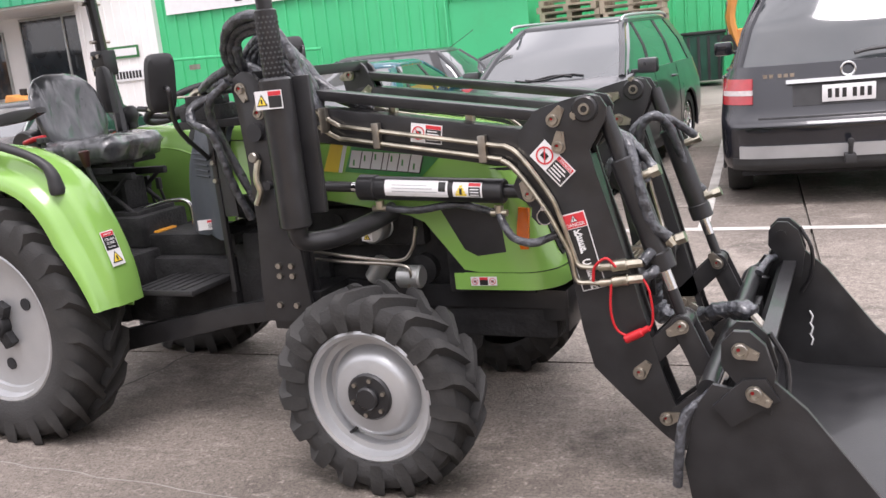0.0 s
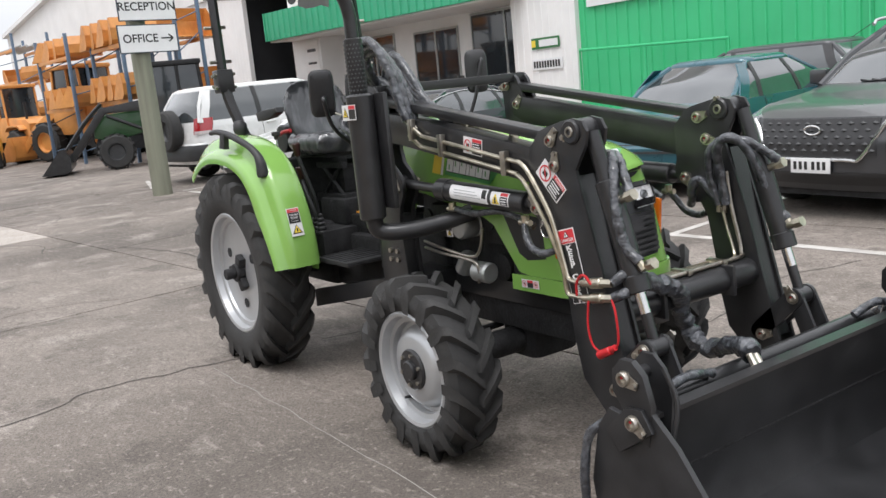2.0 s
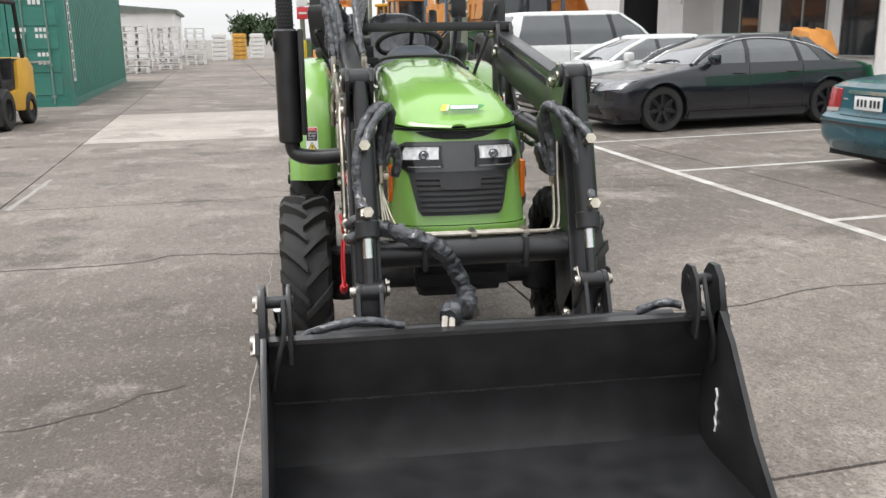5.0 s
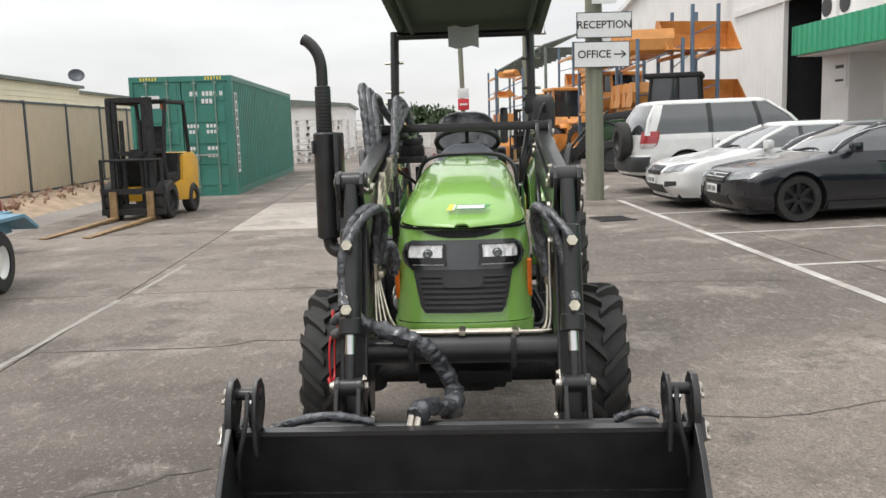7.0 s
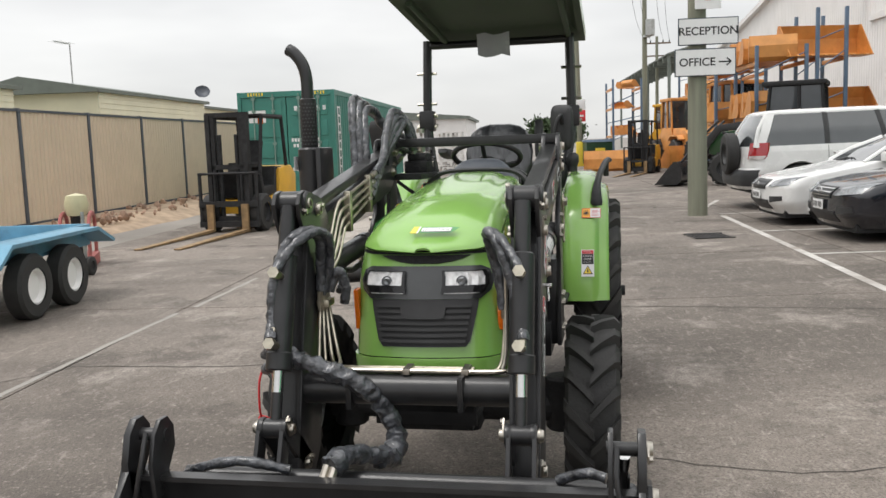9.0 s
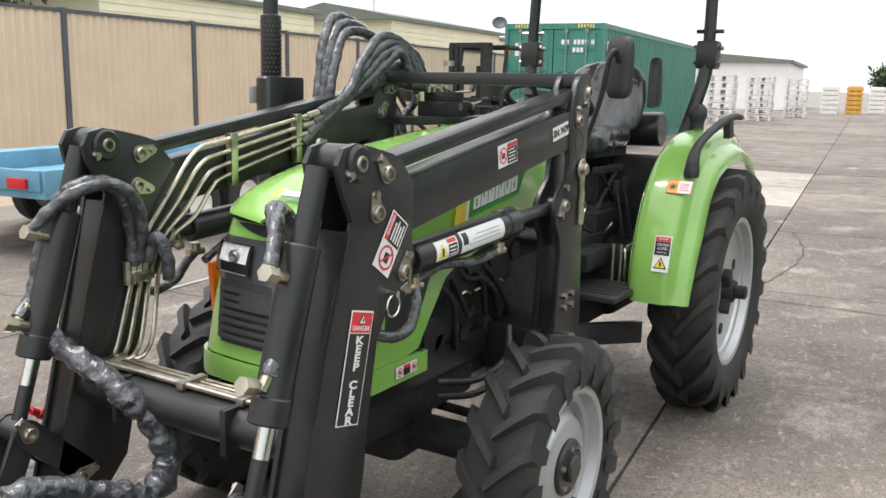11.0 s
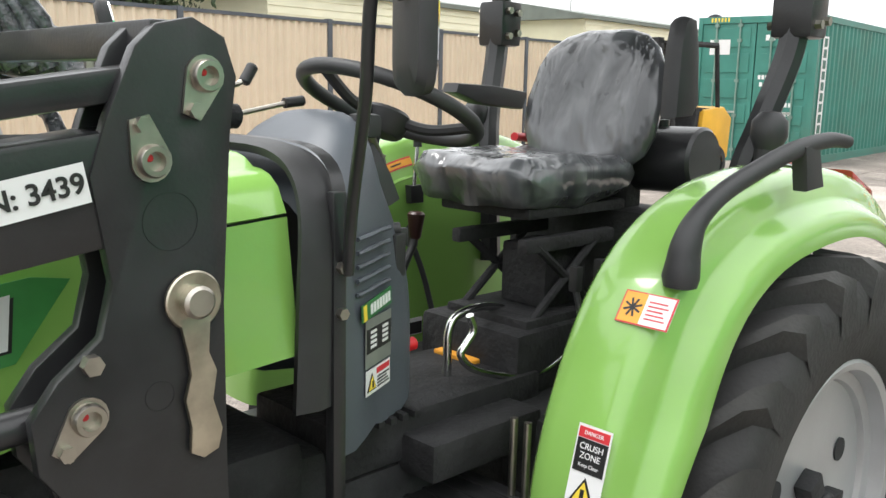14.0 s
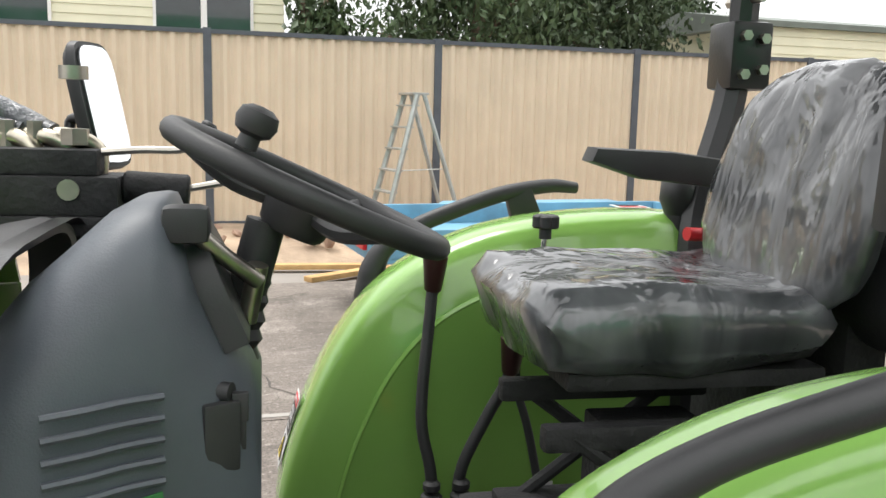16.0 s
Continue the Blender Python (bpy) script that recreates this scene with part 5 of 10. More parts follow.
# bonnet rear seal and cowl frame
bm = B()
rows = []
for x, g in ((-0.775, 0.004), (-0.815, 0.012), (-0.842, 0.004)):
    row = []
    for k in range(31):
        a = math.pi * k / 30
        row.append((x - 0.03 * max(0, math.sin(a)) ** 0.5, -(0.272 + g) * math.copysign(abs(math.cos(a)) ** 0.45, math.cos(a)), 1.05 + (0.305 + g) * math.sin(a) ** 0.42 if 0 < k < 30 else 0.95))
    rows.append(row)
grid(bm, rows)
shell(part("cowl_seal", bm, BLACK_PLASTIC, tractor, "black rubber cowl seal"), 0.014)
bm = B()
for s in (-1, 1):
    box(bm, -0.868, -0.842, s * 0.268, s * 0.290, 0.62, 1.30, 0.004)
rows = []
for x in (-0.868, -0.842):
    rows.append([(x - 0.02 * math.sin(math.pi * k / 20), -0.287 * math.copysign(abs(math.cos(math.pi * k / 20)) ** 0.45, math.cos(math.pi * k / 20)), 1.15 + 0.222 * math.sin(math.pi * k / 20) ** 0.45) for k in range(21)])
grid(bm, rows)
part("cowl_frame", bm, BLACK, tractor, "black steel cowl frame")
for s in (-1, 1):
    for z in (1.18, 1.105):
        bm = B()
        rod(bm, (-0.855, s * 0.288, z), (-0.855, s * 0.302, z), 0.010, seg=6)
        part("cowl_bolt", bm, BOLT, tractor)

# dashboard
bm = B()
rows = []
for x, zt, hw, zb in ((-0.85, 1.285, 0.262, 0.84), (-0.88, 1.322, 0.258, 0.84), (-0.92, 1.358, 0.250, 0.84), (-0.96, 1.396, 0.232, 0.85), (-0.995, 1.416, 0.214, 0.86), (-1.022, 1.420, 0.200, 0.85), (-1.034, 1.418, 0.195, 0.85), (-1.062, 1.350, 0.182, 0.85), (-1.098, 1.282, 0.168, 0.85), (-1.130, 1.225, 0.152, 0.86), (-1.144, 1.190, 0.140, 0.87), (-1.138, 1.165, 0.125, 0.88)):
    row = []
    for k in range(25):
        a = math.pi * k / 24
        cx, sx = math.cos(a), math.sin(a)
        row.append((x + 0.0 * sx, -hw * math.copysign(abs(cx) ** 0.55, cx), zb + (zt - zb) * abs(sx) ** 0.55))
    rows.append(row)
vs = grid(bm, rows)
bm.faces.new(vs[-1])
part("dashboard", bm, DASH, tractor, "slate grey moulded plastic dashboard cowl", angle=60)
bm = B()
rows = []
for s2 in (0, 1):
    rows.append([(-1.068 - 0.004 * s2, 0.0 - 0.19 * math.cos(math.pi * k / 20), 1.235 + 0.155 * math.sin(math.pi * k / 20) ** 0.6 + 0.0 * s2) for k in range(21)])
prism(bm, [(-0.19 * math.cos(math.pi * k / 16), 1.22 + 0.165 * math.sin(math.pi * k / 16) ** 0.7) for k in range(17)], -1.145, -1.112, 0.004, axis="x")
ins = part("instrument_panel", bm, BLACK_PLASTIC, tractor, "black instrument panel")
ins.matrix_basis = Matrix.Translation((-1.078, 0, 1.262)) @ Matrix.Diagonal((1, 0.62, 1, 1)) @ Matrix.Rotation(radians(24), 4, "Y") @ Matrix.Translation((1.1, 0, -1.25))
for s in (-1, 1):
    for k in range(5):
        bm = B()
        z = 1.115 + 0.024 * k
        tube(bm, [(-0.925, s * 0.246, z), (-0.965, s * 0.230, z + 0.002), (-1.00, s * 0.212, z + 0.004), (-1.04, s * 0.194, z + 0.004)], 0.0045, 6, 3)
        part("vent_rib", bm, DASH, tractor)
bm = B()
box(bm, -0.022, 0.022, -0.008, 0.008, -0.042, 0.042, 0.004, Matrix.Translation((-1.098, 0.150, 1.150)) @ Matrix.Rotation(radians(24), 4, "Z"))
part("switch_panel", bm, BLACK_PLASTIC, tractor, "black switch plate with pictograms")
bm = B()
rod(bm, (-1.075, 0.125, 1.20), (-1.11, 0.140, 1.20), 0.012)
box(bm, -1.13, -1.11, 0.133, 0.145, 1.165, 1.20, 0.003)
box(bm, -1.127, -1.117, 0.137, 0.141, 1.13, 1.165, 0.001)
part("ignition_key", bm, BLACK_PLASTIC, tractor, "black ignition key in its lock")

# steering column and wheel
bm = B()
rod(bm, (-1.10, 0, 1.20), (-1.15, 0, 1.385), 0.026, seg=16)
col = part("steering_column", bm, BLACK_PLASTIC, tractor, "black steering column with ribbed boot")
bm = B()
lathe(bm, [((0.036 - 0.003 * k / 2) * (1.0 if k % 2 else 0.8), 0.0125 * k) for k in range(11)], (0, 0, 0), "z", 18)
part("ribbed_boot", bm, BLACK_PLASTIC, col).matrix_local = pose(-1.105, 0, 1.20, 0, -15.5, 0)
bm = B()
rod(bm, (-1.125, 0.03, 1.26), (-1.14, 0.045, 1.335), 0.013)
tube(bm, [(-1.14, 0.05, 1.315), (-1.10, 0.075, 1.35), (-1.065, 0.095, 1.385)], 0.011)
part("tilt_clamp", bm, BOLT, tractor, "plated tilt clamp and stalk")
bm = B()
box(bm, -1.085, -1.03, 0.075, 0.12, 1.37, 1.415, 0.012)
part("stalk_knob", bm, BLACK_PLASTIC, tractor)
TILT = Matrix.Translation((-1.205, 0, 1.428)) @ Matrix.Rotation(radians(-23.5), 4, "Y")
bm = B()
lathe(bm, [(0.186 + 0.0155 * math.cos(a), 0.0155 * math.sin(a)) for a in [6.28318 * i / 12 for i in range(12)]], (0, 0, 0), "z", 56, closed=True)
sw = part("steering_wheel", bm, BLACK_PLASTIC, tractor, "black steering wheel with a spinner knob")
sw.matrix_basis = TILT
for a in (0.0, 2.1, 4.2):
    bm = B()
    tube(bm, [(0.03 * math.cos(a), 0.03 * math.sin(a), -0.03), (0.10 * math.cos(a), 0.10 * math.sin(a), -0.03), (0.183 * math.cos(a), 0.183 * math.sin(a), -0.002)], 0.012, 8)
    part("spoke", bm, BLACK_PLASTIC, sw)
bm = B()
rod(bm, (0, 0, -0.065), (0, 0, -0.012), 0.045, 0.052, seg=24, bevel=0.008)
part("hub", bm, BLACK_PLASTIC, sw)
bm = B()
lathe(bm, [(0, 0.01), (0.013, 0.012), (0.012, 0.026), (0.021, 0.031), (0.025, 0.043), (0.022, 0.055), (0.012, 0.061), (0, 0.062)], (0.095, 0.140, 0.008), "z", 24)
part("spinner_knob", bm, BLACK_PLASTIC, sw)

# seat
bm = B()
prof = [(-1.405, 1.178), (-1.375, 1.262), (-1.40, 1.288), (-1.50, 1.298), (-1.66, 1.292), (-1.76, 1.282), (-1.81, 1.300), (-1.825, 1.26), (-1.80, 1.190), (-1.60, 1.162)]
rows = []
for k in range(15):
    a = -1 + 2 * k / 14
    w = abs(a)
    sh = 1 - 0.10 * w ** 6
    row = []
    for x, z in prof:
        zz = z + 0.018 * (w ** 2.5) * (1 if z > 1.27 else 0)
        row.append((-1.63 + (x + 1.63) * sh, 0.0 + a * 0.192, 1.232 + (zz - 1.24) * (1 - 0.55 * w ** 10)))
    rows.append(row)
vs = grid(bm, rows, close_u=True)
bm.faces.new(vs[0])
bm.faces.new(vs[-1])
bmesh.ops.subdivide_edges(bm, edges=bm.edges[:], cuts=2, use_grid_fill=True)
for v in bm.verts:
    v.co += Vector((0, 0, 1)) * 0.007 * noise.noise(v.co * 16) + Vector((1, 0, 0)) * 0.006 * noise.noise(v.co * 21 + Vector((5, 0, 0)))
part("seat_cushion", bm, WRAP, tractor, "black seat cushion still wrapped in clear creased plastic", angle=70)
bm = B()
rows = []
for k in range(19):
    a = 6.28318 * k / 18
    ca, sa = math.cos(a), math.sin(a)
    rows.append((math.copysign(abs(ca) ** 0.6, ca), math.copysign(abs(sa) ** 0.7, sa)))
rings = []
for d, sc in ((0.0, 0.0), (0.0, 0.5), (-0.004, 0.82), (-0.02, 0.95), (-0.035, 1.0), (-0.052, 0.97), (-0.062, 0.85), (-0.062, 0.4), (-0.062, 0.0)):
    ring = []
    for a, b in rows[:-1]:
        w = 0.215 * (1.0 - 0.12 * max(0, b) ** 2)
        y, z = a * w * sc, b * 0.185 * sc
        ring.append((-1.735 + d + 0.022 * (a * sc) ** 2 - 0.24 * z, 0.03 + y, 1.435 + z))
    rings.append(ring)
grid(bm, rings, close_u=True)
bmesh.ops.remove_doubles(bm, verts=bm.verts, dist=0.0005)
bmesh.ops.subdivide_edges(bm, edges=bm.edges[:], cuts=2, use_grid_fill=True)
for v in bm.verts:
    v.co += Vector((1, 0, 0)) * 0.007 * noise.noise(Vector((v.co.x * 8, v.co.y * 30, v.co.z * 9)))
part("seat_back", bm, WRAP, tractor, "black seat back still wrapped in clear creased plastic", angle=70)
for nm, bx in (("seat_pan", (-1.82, -1.44, -0.13, 0.16, 1.145, 1.172)), ("back_bracket", (-1.87, -1.80, -0.08, 0.12, 1.15, 1.50)), ("seat_rail", (-1.84, -1.50, 0.10, 0.13, 1.10, 1.135)), ("seat_rail", (-1.84, -1.50, -0.11, -0.08, 1.10, 1.135)), ("seat_plinth", (-1.86, -1.50, -0.12, 0.14, 0.90, 0.95)), ("damper_box", (-1.78, -1.62, -0.05, 0.09, 0.95, 1.10))):
    bm = B()
    box(bm, *bx, 0.008)
    part(nm, bm, BLACK_DULL, tractor)
for y in (-0.10, 0.12):
    for a, b in ((-1.54, -1.78), (-1.78, -1.54)):
        bm = B()
        rod(bm, (a, y, 0.94), (b, y, 1.12), 0.011, seg=8)
        part("scissor_arm", bm, BLACK_DULL, tractor)
bm = B()
prism(bm, [(-1.55, 1.46), (-1.54, 1.435), (-1.64, 1.405), (-1.82, 1.39), (-1.84, 1.44), (-1.70, 1.456)], -0.28, -0.22, 0.010)
part("armrest", bm, BLACK_PLASTIC, tractor, "black armrest folded down")
bm = B()
prism(bm, [(-1.775, 1.39), (-1.695, 1.385), (-1.70, 1.55), (-1.715, 1.61), (-1.735, 1.625), (-1.765, 1.62), (-1.785, 1.55), (-1.80, 1.42)], 0.255, 0.308, 0.020)
part("armrest", bm, BLACK_PLASTIC, tractor, "black armrest folded up")
bm = B()
tube(bm, [(-1.70, -0.19, 1.33), (-1.76, -0.20, 1.325), (-1.83, -0.20, 1.31)], 0.012)
part("belt_end", bm, RED_PLASTIC, tractor, "red seat belt end")
bm = B()
rod(bm, (-2.04, -0.22, 1.29), (-2.04, 0.25, 1.30), 0.086, seg=28, bevel=0.008)
rod(bm, (-2.04, 0.12, 1.36), (-2.04, 0.12, 1.40), 0.018)
part("air_canister", bm, BLACK, tractor, "black steel canister behind the seat")

for ob in tractor.children:
    kind_of = ob.name.split(".")[0]
    if kind_of in ("seat_cushion", "seat_pan"):
        ob.location = (-0.095, -0.055, 0.028)
    elif kind_of in ("seat_back", "back_bracket", "belt_end"):
        ob.location = (-0.165, -0.048, 0.010)
    elif kind_of == "armrest":
        ob.location = (-0.175, -0.10 if ob.bound_box[0][1] < 0 else -0.045, 0.022)
# floor, pedals, levers
for s in (-1, 1):
    bm = B()
    box(bm, -1.30, -0.95, *sorted((s * 0.14, s * 0.445)), 0.64, 0.665, 0.008)
    part("footplate", bm, BLACK_PLASTIC, tractor, "black rubber covered footplate")
    for k in range(6):
        bm = B()
        box(bm, -1.27 + 0.05 * k, -1.255 + 0.05 * k, *sorted((s * 0.16, s * 0.43)), 0.663, 0.669, 0.001)
        part("tread_rib", bm, BLACK_PLASTIC, tractor)
bm = B()
box(bm, -1.42, -1.10, 0.02, 0.26, 0.72, 0.80, 0.012)
part("lever_console", bm, BLACK_DULL, tractor)
bm = B()
box(bm, -1.52, -0.95, -0.12, 0.17, 0.74, 0.84, 0.012)
th = part("centre_housing", bm, BLACK_DULL, tractor)
for k in range(4):
    bm = B()
    box(bm, -1.12 + 0.03 * k, -1.105 + 0.03 * k, 0.06, 0.20, 0.838, 0.852, 0.002)
    part("housing_rib", bm, BLACK_DULL, th)
bm = B()
box(bm, -1.95, -1.40, -0.34, 0.34, 0.60, 0.78, 0.02)
part("seat_platform", bm, BLACK_DULL, tractor)
bm = B()
box(bm, -1.75, -1.45, -0.16, 0.16, 0.78, 0.93, 0.02)
part("seat_mount", bm, BLACK_DULL, tractor)
bm = B()
box(bm, -2.10, -1.92, -0.30, 0.30, 0.62, 1.17, 0.03)
part("rear_housing", bm, BLACK_DULL, tractor)
bm = B()
box(bm, -1.48, -1.425, -0.085, 0.045, 0.838, 0.850, 0.004)
part("pedal_pad", bm, STICK_ORANGE, tractor, "yellow rubber pad")
for pts, r in (([(-1.33, 0.06, 0.78), (-1.328, 0.06, 0.89), (-1.330, 0.06, 0.938), (-1.352, 0.055, 0.966), (-1.41, 0.045, 0.974), (-1.49, 0.025, 0.966), (-1.60, -0.01, 0.935), (-1.70, -0.037, 0.906)], 0.010), ([(-1.302, 0.15, 1.00), (-1.315, 0.15, 0.965), (-1.292, 0.15, 0.938), (-1.278, 0.15, 0.918), (-1.315, 0.15, 0.882), (-1.41, 0.15, 0.846), (-1.50, 0.15, 0.826), (-1.57, 0.155, 0.833), (-1.64, 0.16, 0.862)], 0.009), ([(-1.34, 0.34, 0.64), (-1.34, 0.34, 0.76), (-1.36, 0.335, 0.80), (-1.44, 0.33, 0.81)], 0.009)):
    bm = B()
    tube(bm, pts, r)
    part("pedal_rod", bm, CHROME, tractor, "bright bent steel pedal rod")
bm = B()
box(bm, -1.725, -1.695, -0.05, -0.024, 0.893, 0.919, 0.004)
part("rod_end", bm, BRASS, tractor)
bm = B()
for y in (0.31, 0.345):
    rod(bm, (-1.27, y, 0.60), (-1.27, y, 0.83), 0.008)
part("linkage", bm, BOLT, tractor)
LEVERS = (((-1.445, -0.32, 0.76), (-1.445, -0.328, 0.88), (-1.428, -0.352, 0.99), (-1.447, -0.396, 1.17), (-1.452, -0.404, 1.225)), ((-1.50, -0.32, 0.76), (-1.498, -0.328, 0.88), (-1.545, -0.335, 0.985), (-1.58, -0.335, 1.05), (-1.587, -0.335, 1.085)))
for k, L in enumerate(LEVERS):
    bm = B()
    tube(bm, L, 0.011)
    lv = part("gear_lever", bm, BLACK_PLASTIC, tractor, "black gear lever with a brown knob")
    bm = B()
    t = Vector(L[-1])
    rod(bm, t - Vector((0, 0, 0.02)), t + Vector((-0.004, 0, 0.055)), 0.016, 0.024, seg=16, bevel=0.006)
    part("lever_knob", bm, mat("brown_plastic", (0.035, 0.012, 0.010), 0.35), lv)
    bm = B()
    b0 = Vector(L[0])
    for q in range(5):
        rod(bm, b0 + Vector((0, 0, 0.0 + 0.024 * q)), b0 + Vector((0, 0, 0.02 + 0.024 * q)), 0.032 - 0.004 * q, seg=18, bevel=0.005)
    part("lever_boot", bm, BLACK_PLASTIC, lv)
for x, y, z, q in ((-1.60, -0.36, 1.05, -0.06), (-1.62, 0.18, 1.02, 0.0), (-1.70, 0.19, 1.03, 0.0)):
    bm = B()
    tube(bm, [(x + q, y + 0.05, 0.78), (x + q * 0.5, y + 0.02, 0.95), (x, y, z)], 0.008)
    box(bm, x - 0.012, x + 0.012, y - 0.012, y + 0.012, z - 0.01, z + 0.05, 0.005)
    part("control_lever", bm, BLACK_PLASTIC, tractor)
bm = B()
rod(bm, (-1.655, -0.42, 1.17), (-1.669, -0.42, 1.32), 0.006)
part("throttle_rod", bm, CHROME, tractor)
bm = B()
for k in range(5):
    a = 1.2566 * k
    rod(bm, (-1.669 + 0.014 * math.cos(a), -0.42 + 0.014 * math.sin(a), 1.325), (-1.669 + 0.014 * math.cos(a), -0.42 + 0.014 * math.sin(a), 1.35), 0.012, seg=10, bevel=0.003)
rod(bm, (-1.669, -0.42, 1.305), (-1.669, -0.42, 1.345), 0.012)
part("throttle_knob", bm, BLACK_PLASTIC, tractor, "black star knob")
bm = B()
prism(bm, [(-1.635, 1.20), (-1.685, 1.20), (-1.685, 1.15), (-1.64, 1.15)], -0.432, -0.408, 0.003)
part("control_plate", bm, BLACK, tractor)
bm = B()
rod(bm, (-1.10, 0.125, 0.955), (-1.17, 0.125, 0.96), 0.014, seg=14, bevel=0.004)
part("pull_knob", bm, RED_PLASTIC, tractor, "red pull knob")

# rear mudguards
ARC = [(-1.172, 0.612), (-1.176, 0.70), (-1.190, 0.80), (-1.225, 0.92), (-1.282, 1.05), (-1.352, 1.152), (-1.448, 1.234), (-1.585, 1.296), (-1.76, 1.328), (-1.96, 1.335), (-2.13, 1.308), (-2.28, 1.250), (-2.38, 1.185)]
GUARD_Y = -0.03
# the two mudguards hang a little differently
GUARD_Z = {1: lambda z: 0.615 + (z - 0.612) * 0.962, -1: lambda z: 0.652 + (z - 0.612) * 0.955}
GUARD_LINE = smooth_line([(x, 0, z) for x, z in ARC], 4)


def guard_frame(i):
    """Point, direction and outward normal at step i along the mudguard."""
    p = GUARD_LINE[i]
    d = (GUARD_LINE[min(i + 1, len(GUARD_LINE) - 1)] - GUARD_LINE[max(i - 1, 0)]).normalized()
    return p, d, Vector((d.z, 0, -d.x))


def guard_at(s, i, y, o):
    """A point of the mudguard's skin: y from the tractor's middle, o along the normal."""
    p, d, nrm = guard_frame(i)
    return Vector((p.x + nrm.x * o, GUARD_Y + s * y, GUARD_Z[s](p.z + nrm.z * o)))


def hy(x):
    return 0.627 + 0.16 * max(0.0, -1.365 - x)


for s in (-1, 1):
    n_g = len(GUARD_LINE)
    rows = []
    for i in range(n_g):
        f = i / (n_g - 1)
        lip = min(1.0, 0.35 + f * 2.4)
        sec = ((0.418, -0.112), (0.420, -0.100), (0.428, -0.080), (0.444, -0.036), (0.454, -0.014), (0.468, -0.003), (0.49, 0.0), (0.53, 0.002), (0.585, 0.0), (0.608, -0.006), (0.622, -0.022), (0.632, -0.060 * lip), (0.640, -0.072 * lip), (0.672, -0.086 * lip), (0.684, -0.100 * lip), (0.690, -0.122 * lip), (0.691, -0.145 * lip))
        rows.append([guard_at(s, i, y, o) for y, o in sec])
    bm = B()
    grid(bm, rows)
    g = shell(part("mudguard", bm, GREEN, tractor, "glossy green rear mudguard", angle=50), 0.008)
    bm = B()
    inner = [guard_at(s, i, 0, -0.105) for i in range(0, n_g - 4, 2)]
    inner = [(p.x, p.z) for p in inner] + [(-2.22, 0.95), (-2.05, 0.75), (-1.6, 0.60), (-1.29, 0.60)]
    prism(bm, inner, GUARD_Y + s * 0.412, GUARD_Y + s * 0.420)
    part("mudguard_panel", bm, GREEN, g, "green inner mudguard panel")
    bm = B()
    tube(bm, [guard_at(s, i, 0.416, -0.106) for i in range(n_g - 6)], 0.0065, 6, 1, soft=False)
    part("panel_bead", bm, GREEN, g)
    bm = B()
    hp = [(-1.366, 1.165), (-1.372, 1.205), (-1.395, 1.248), (-1.455, 1.290), (-1.54, 1.325), (-1.66, 1.364), (-1.77, 1.382), (-1.84, 1.378)]
    tube(bm, [(x, GUARD_Y + s * hy(x), z) for x, z in hp], 0.018, 14, 5, radii=[0.031, 0.027, 0.021, 0.018, 0.018, 0.018, 0.016, 0.013])
    prism(bm, [(-1.665, 1.372), (-1.725, 1.378), (-1.765, 1.29), (-1.69, 1.285)], GUARD_Y + s * hy(-1.7) - 0.016, GUARD_Y + s * hy(-1.7) + 0.016, 0.006)
    rings = []
    for z, a, b in ((1.130, 0.018, 0.022), (1.133, 0.028, 0.030), (1.15, 0.031, 0.034), (1.18, 0.029, 0.030), (1.21, 0.023, 0.024)):
        cx = -1.363 - 0.14 * max(0.0, z - 1.15)
        rings.append([(cx + a * math.cos(6.28318 * k / 16), GUARD_Y + s * hy(cx) + b * math.sin(6.28318 * k / 16), z) for k in range(16)])
    vs = grid(bm, rings, close_u=True)
    bm.faces.new(vs[0])
    part("grab_handle", bm, BLACK_PLASTIC, g, "black plastic grab handle")
    bm = B()
    lathe(bm, [(0, -0.03), (0.03, -0.03), (0.042, 0.0), (0.04, 0.035), (0.022, 0.055), (0, 0.058)], (-1.98, GUARD_Y + s * 0.47, 1.375), "z", 22)
    rod(bm, (-1.98, GUARD_Y + s * 0.47, 1.31), (-1.98, GUARD_Y + s * 0.47, 1.35), 0.03)
    part("work_lamp", bm, BLACK_PLASTIC, g, "round black work lamp")
    bm = B()
    prism(bm, [(-2.13, 1.30), (-2.27, 1.245), (-2.29, 1.20), (-2.15, 1.25)], GUARD_Y + s * 0.47, GUARD_Y + s * 0.61, 0.008)
    part("tail_lamp", bm, mat("red_lens", (0.40, 0.03, 0.02), 0.2, coat=0.6), g, "red tail lamp")

# roll frame and canopy
bm = B()
for s in (-1, 1):
    o = -0.04
    tube(bm, [(-1.99, s * 0.39 + o, 0.95), (-1.99, s * 0.41 + o, 1.25), (-2.02, s * 0.44 + o, 1.40), (-2.07, s * 0.466 + o, 1.55), (-2.09, s * 0.475 + o, 1.66)], 0.034, 8)
    tube(bm, [(-2.095, s * 0.475 + o, 1.62), (-2.10, s * 0.472 + o, 1.85), (-2.12, s * 0.465 + o, 2.19)], 0.030, 8)
rod(bm, (-2.12, -0.51, 2.16), (-2.12, 0.43, 2.16), 0.025)
rops = part("roll_frame", bm, BLACK, tractor, "black folding roll frame")
for s in (-1, 1):
    bm = B()
    box(bm, -2.14, -2.05, *sorted((s * 0.425 - 0.04, s * 0.525 - 0.04)), 1.60, 1.735, 0.012)
    part("hinge_plate", bm, BLACK, rops)
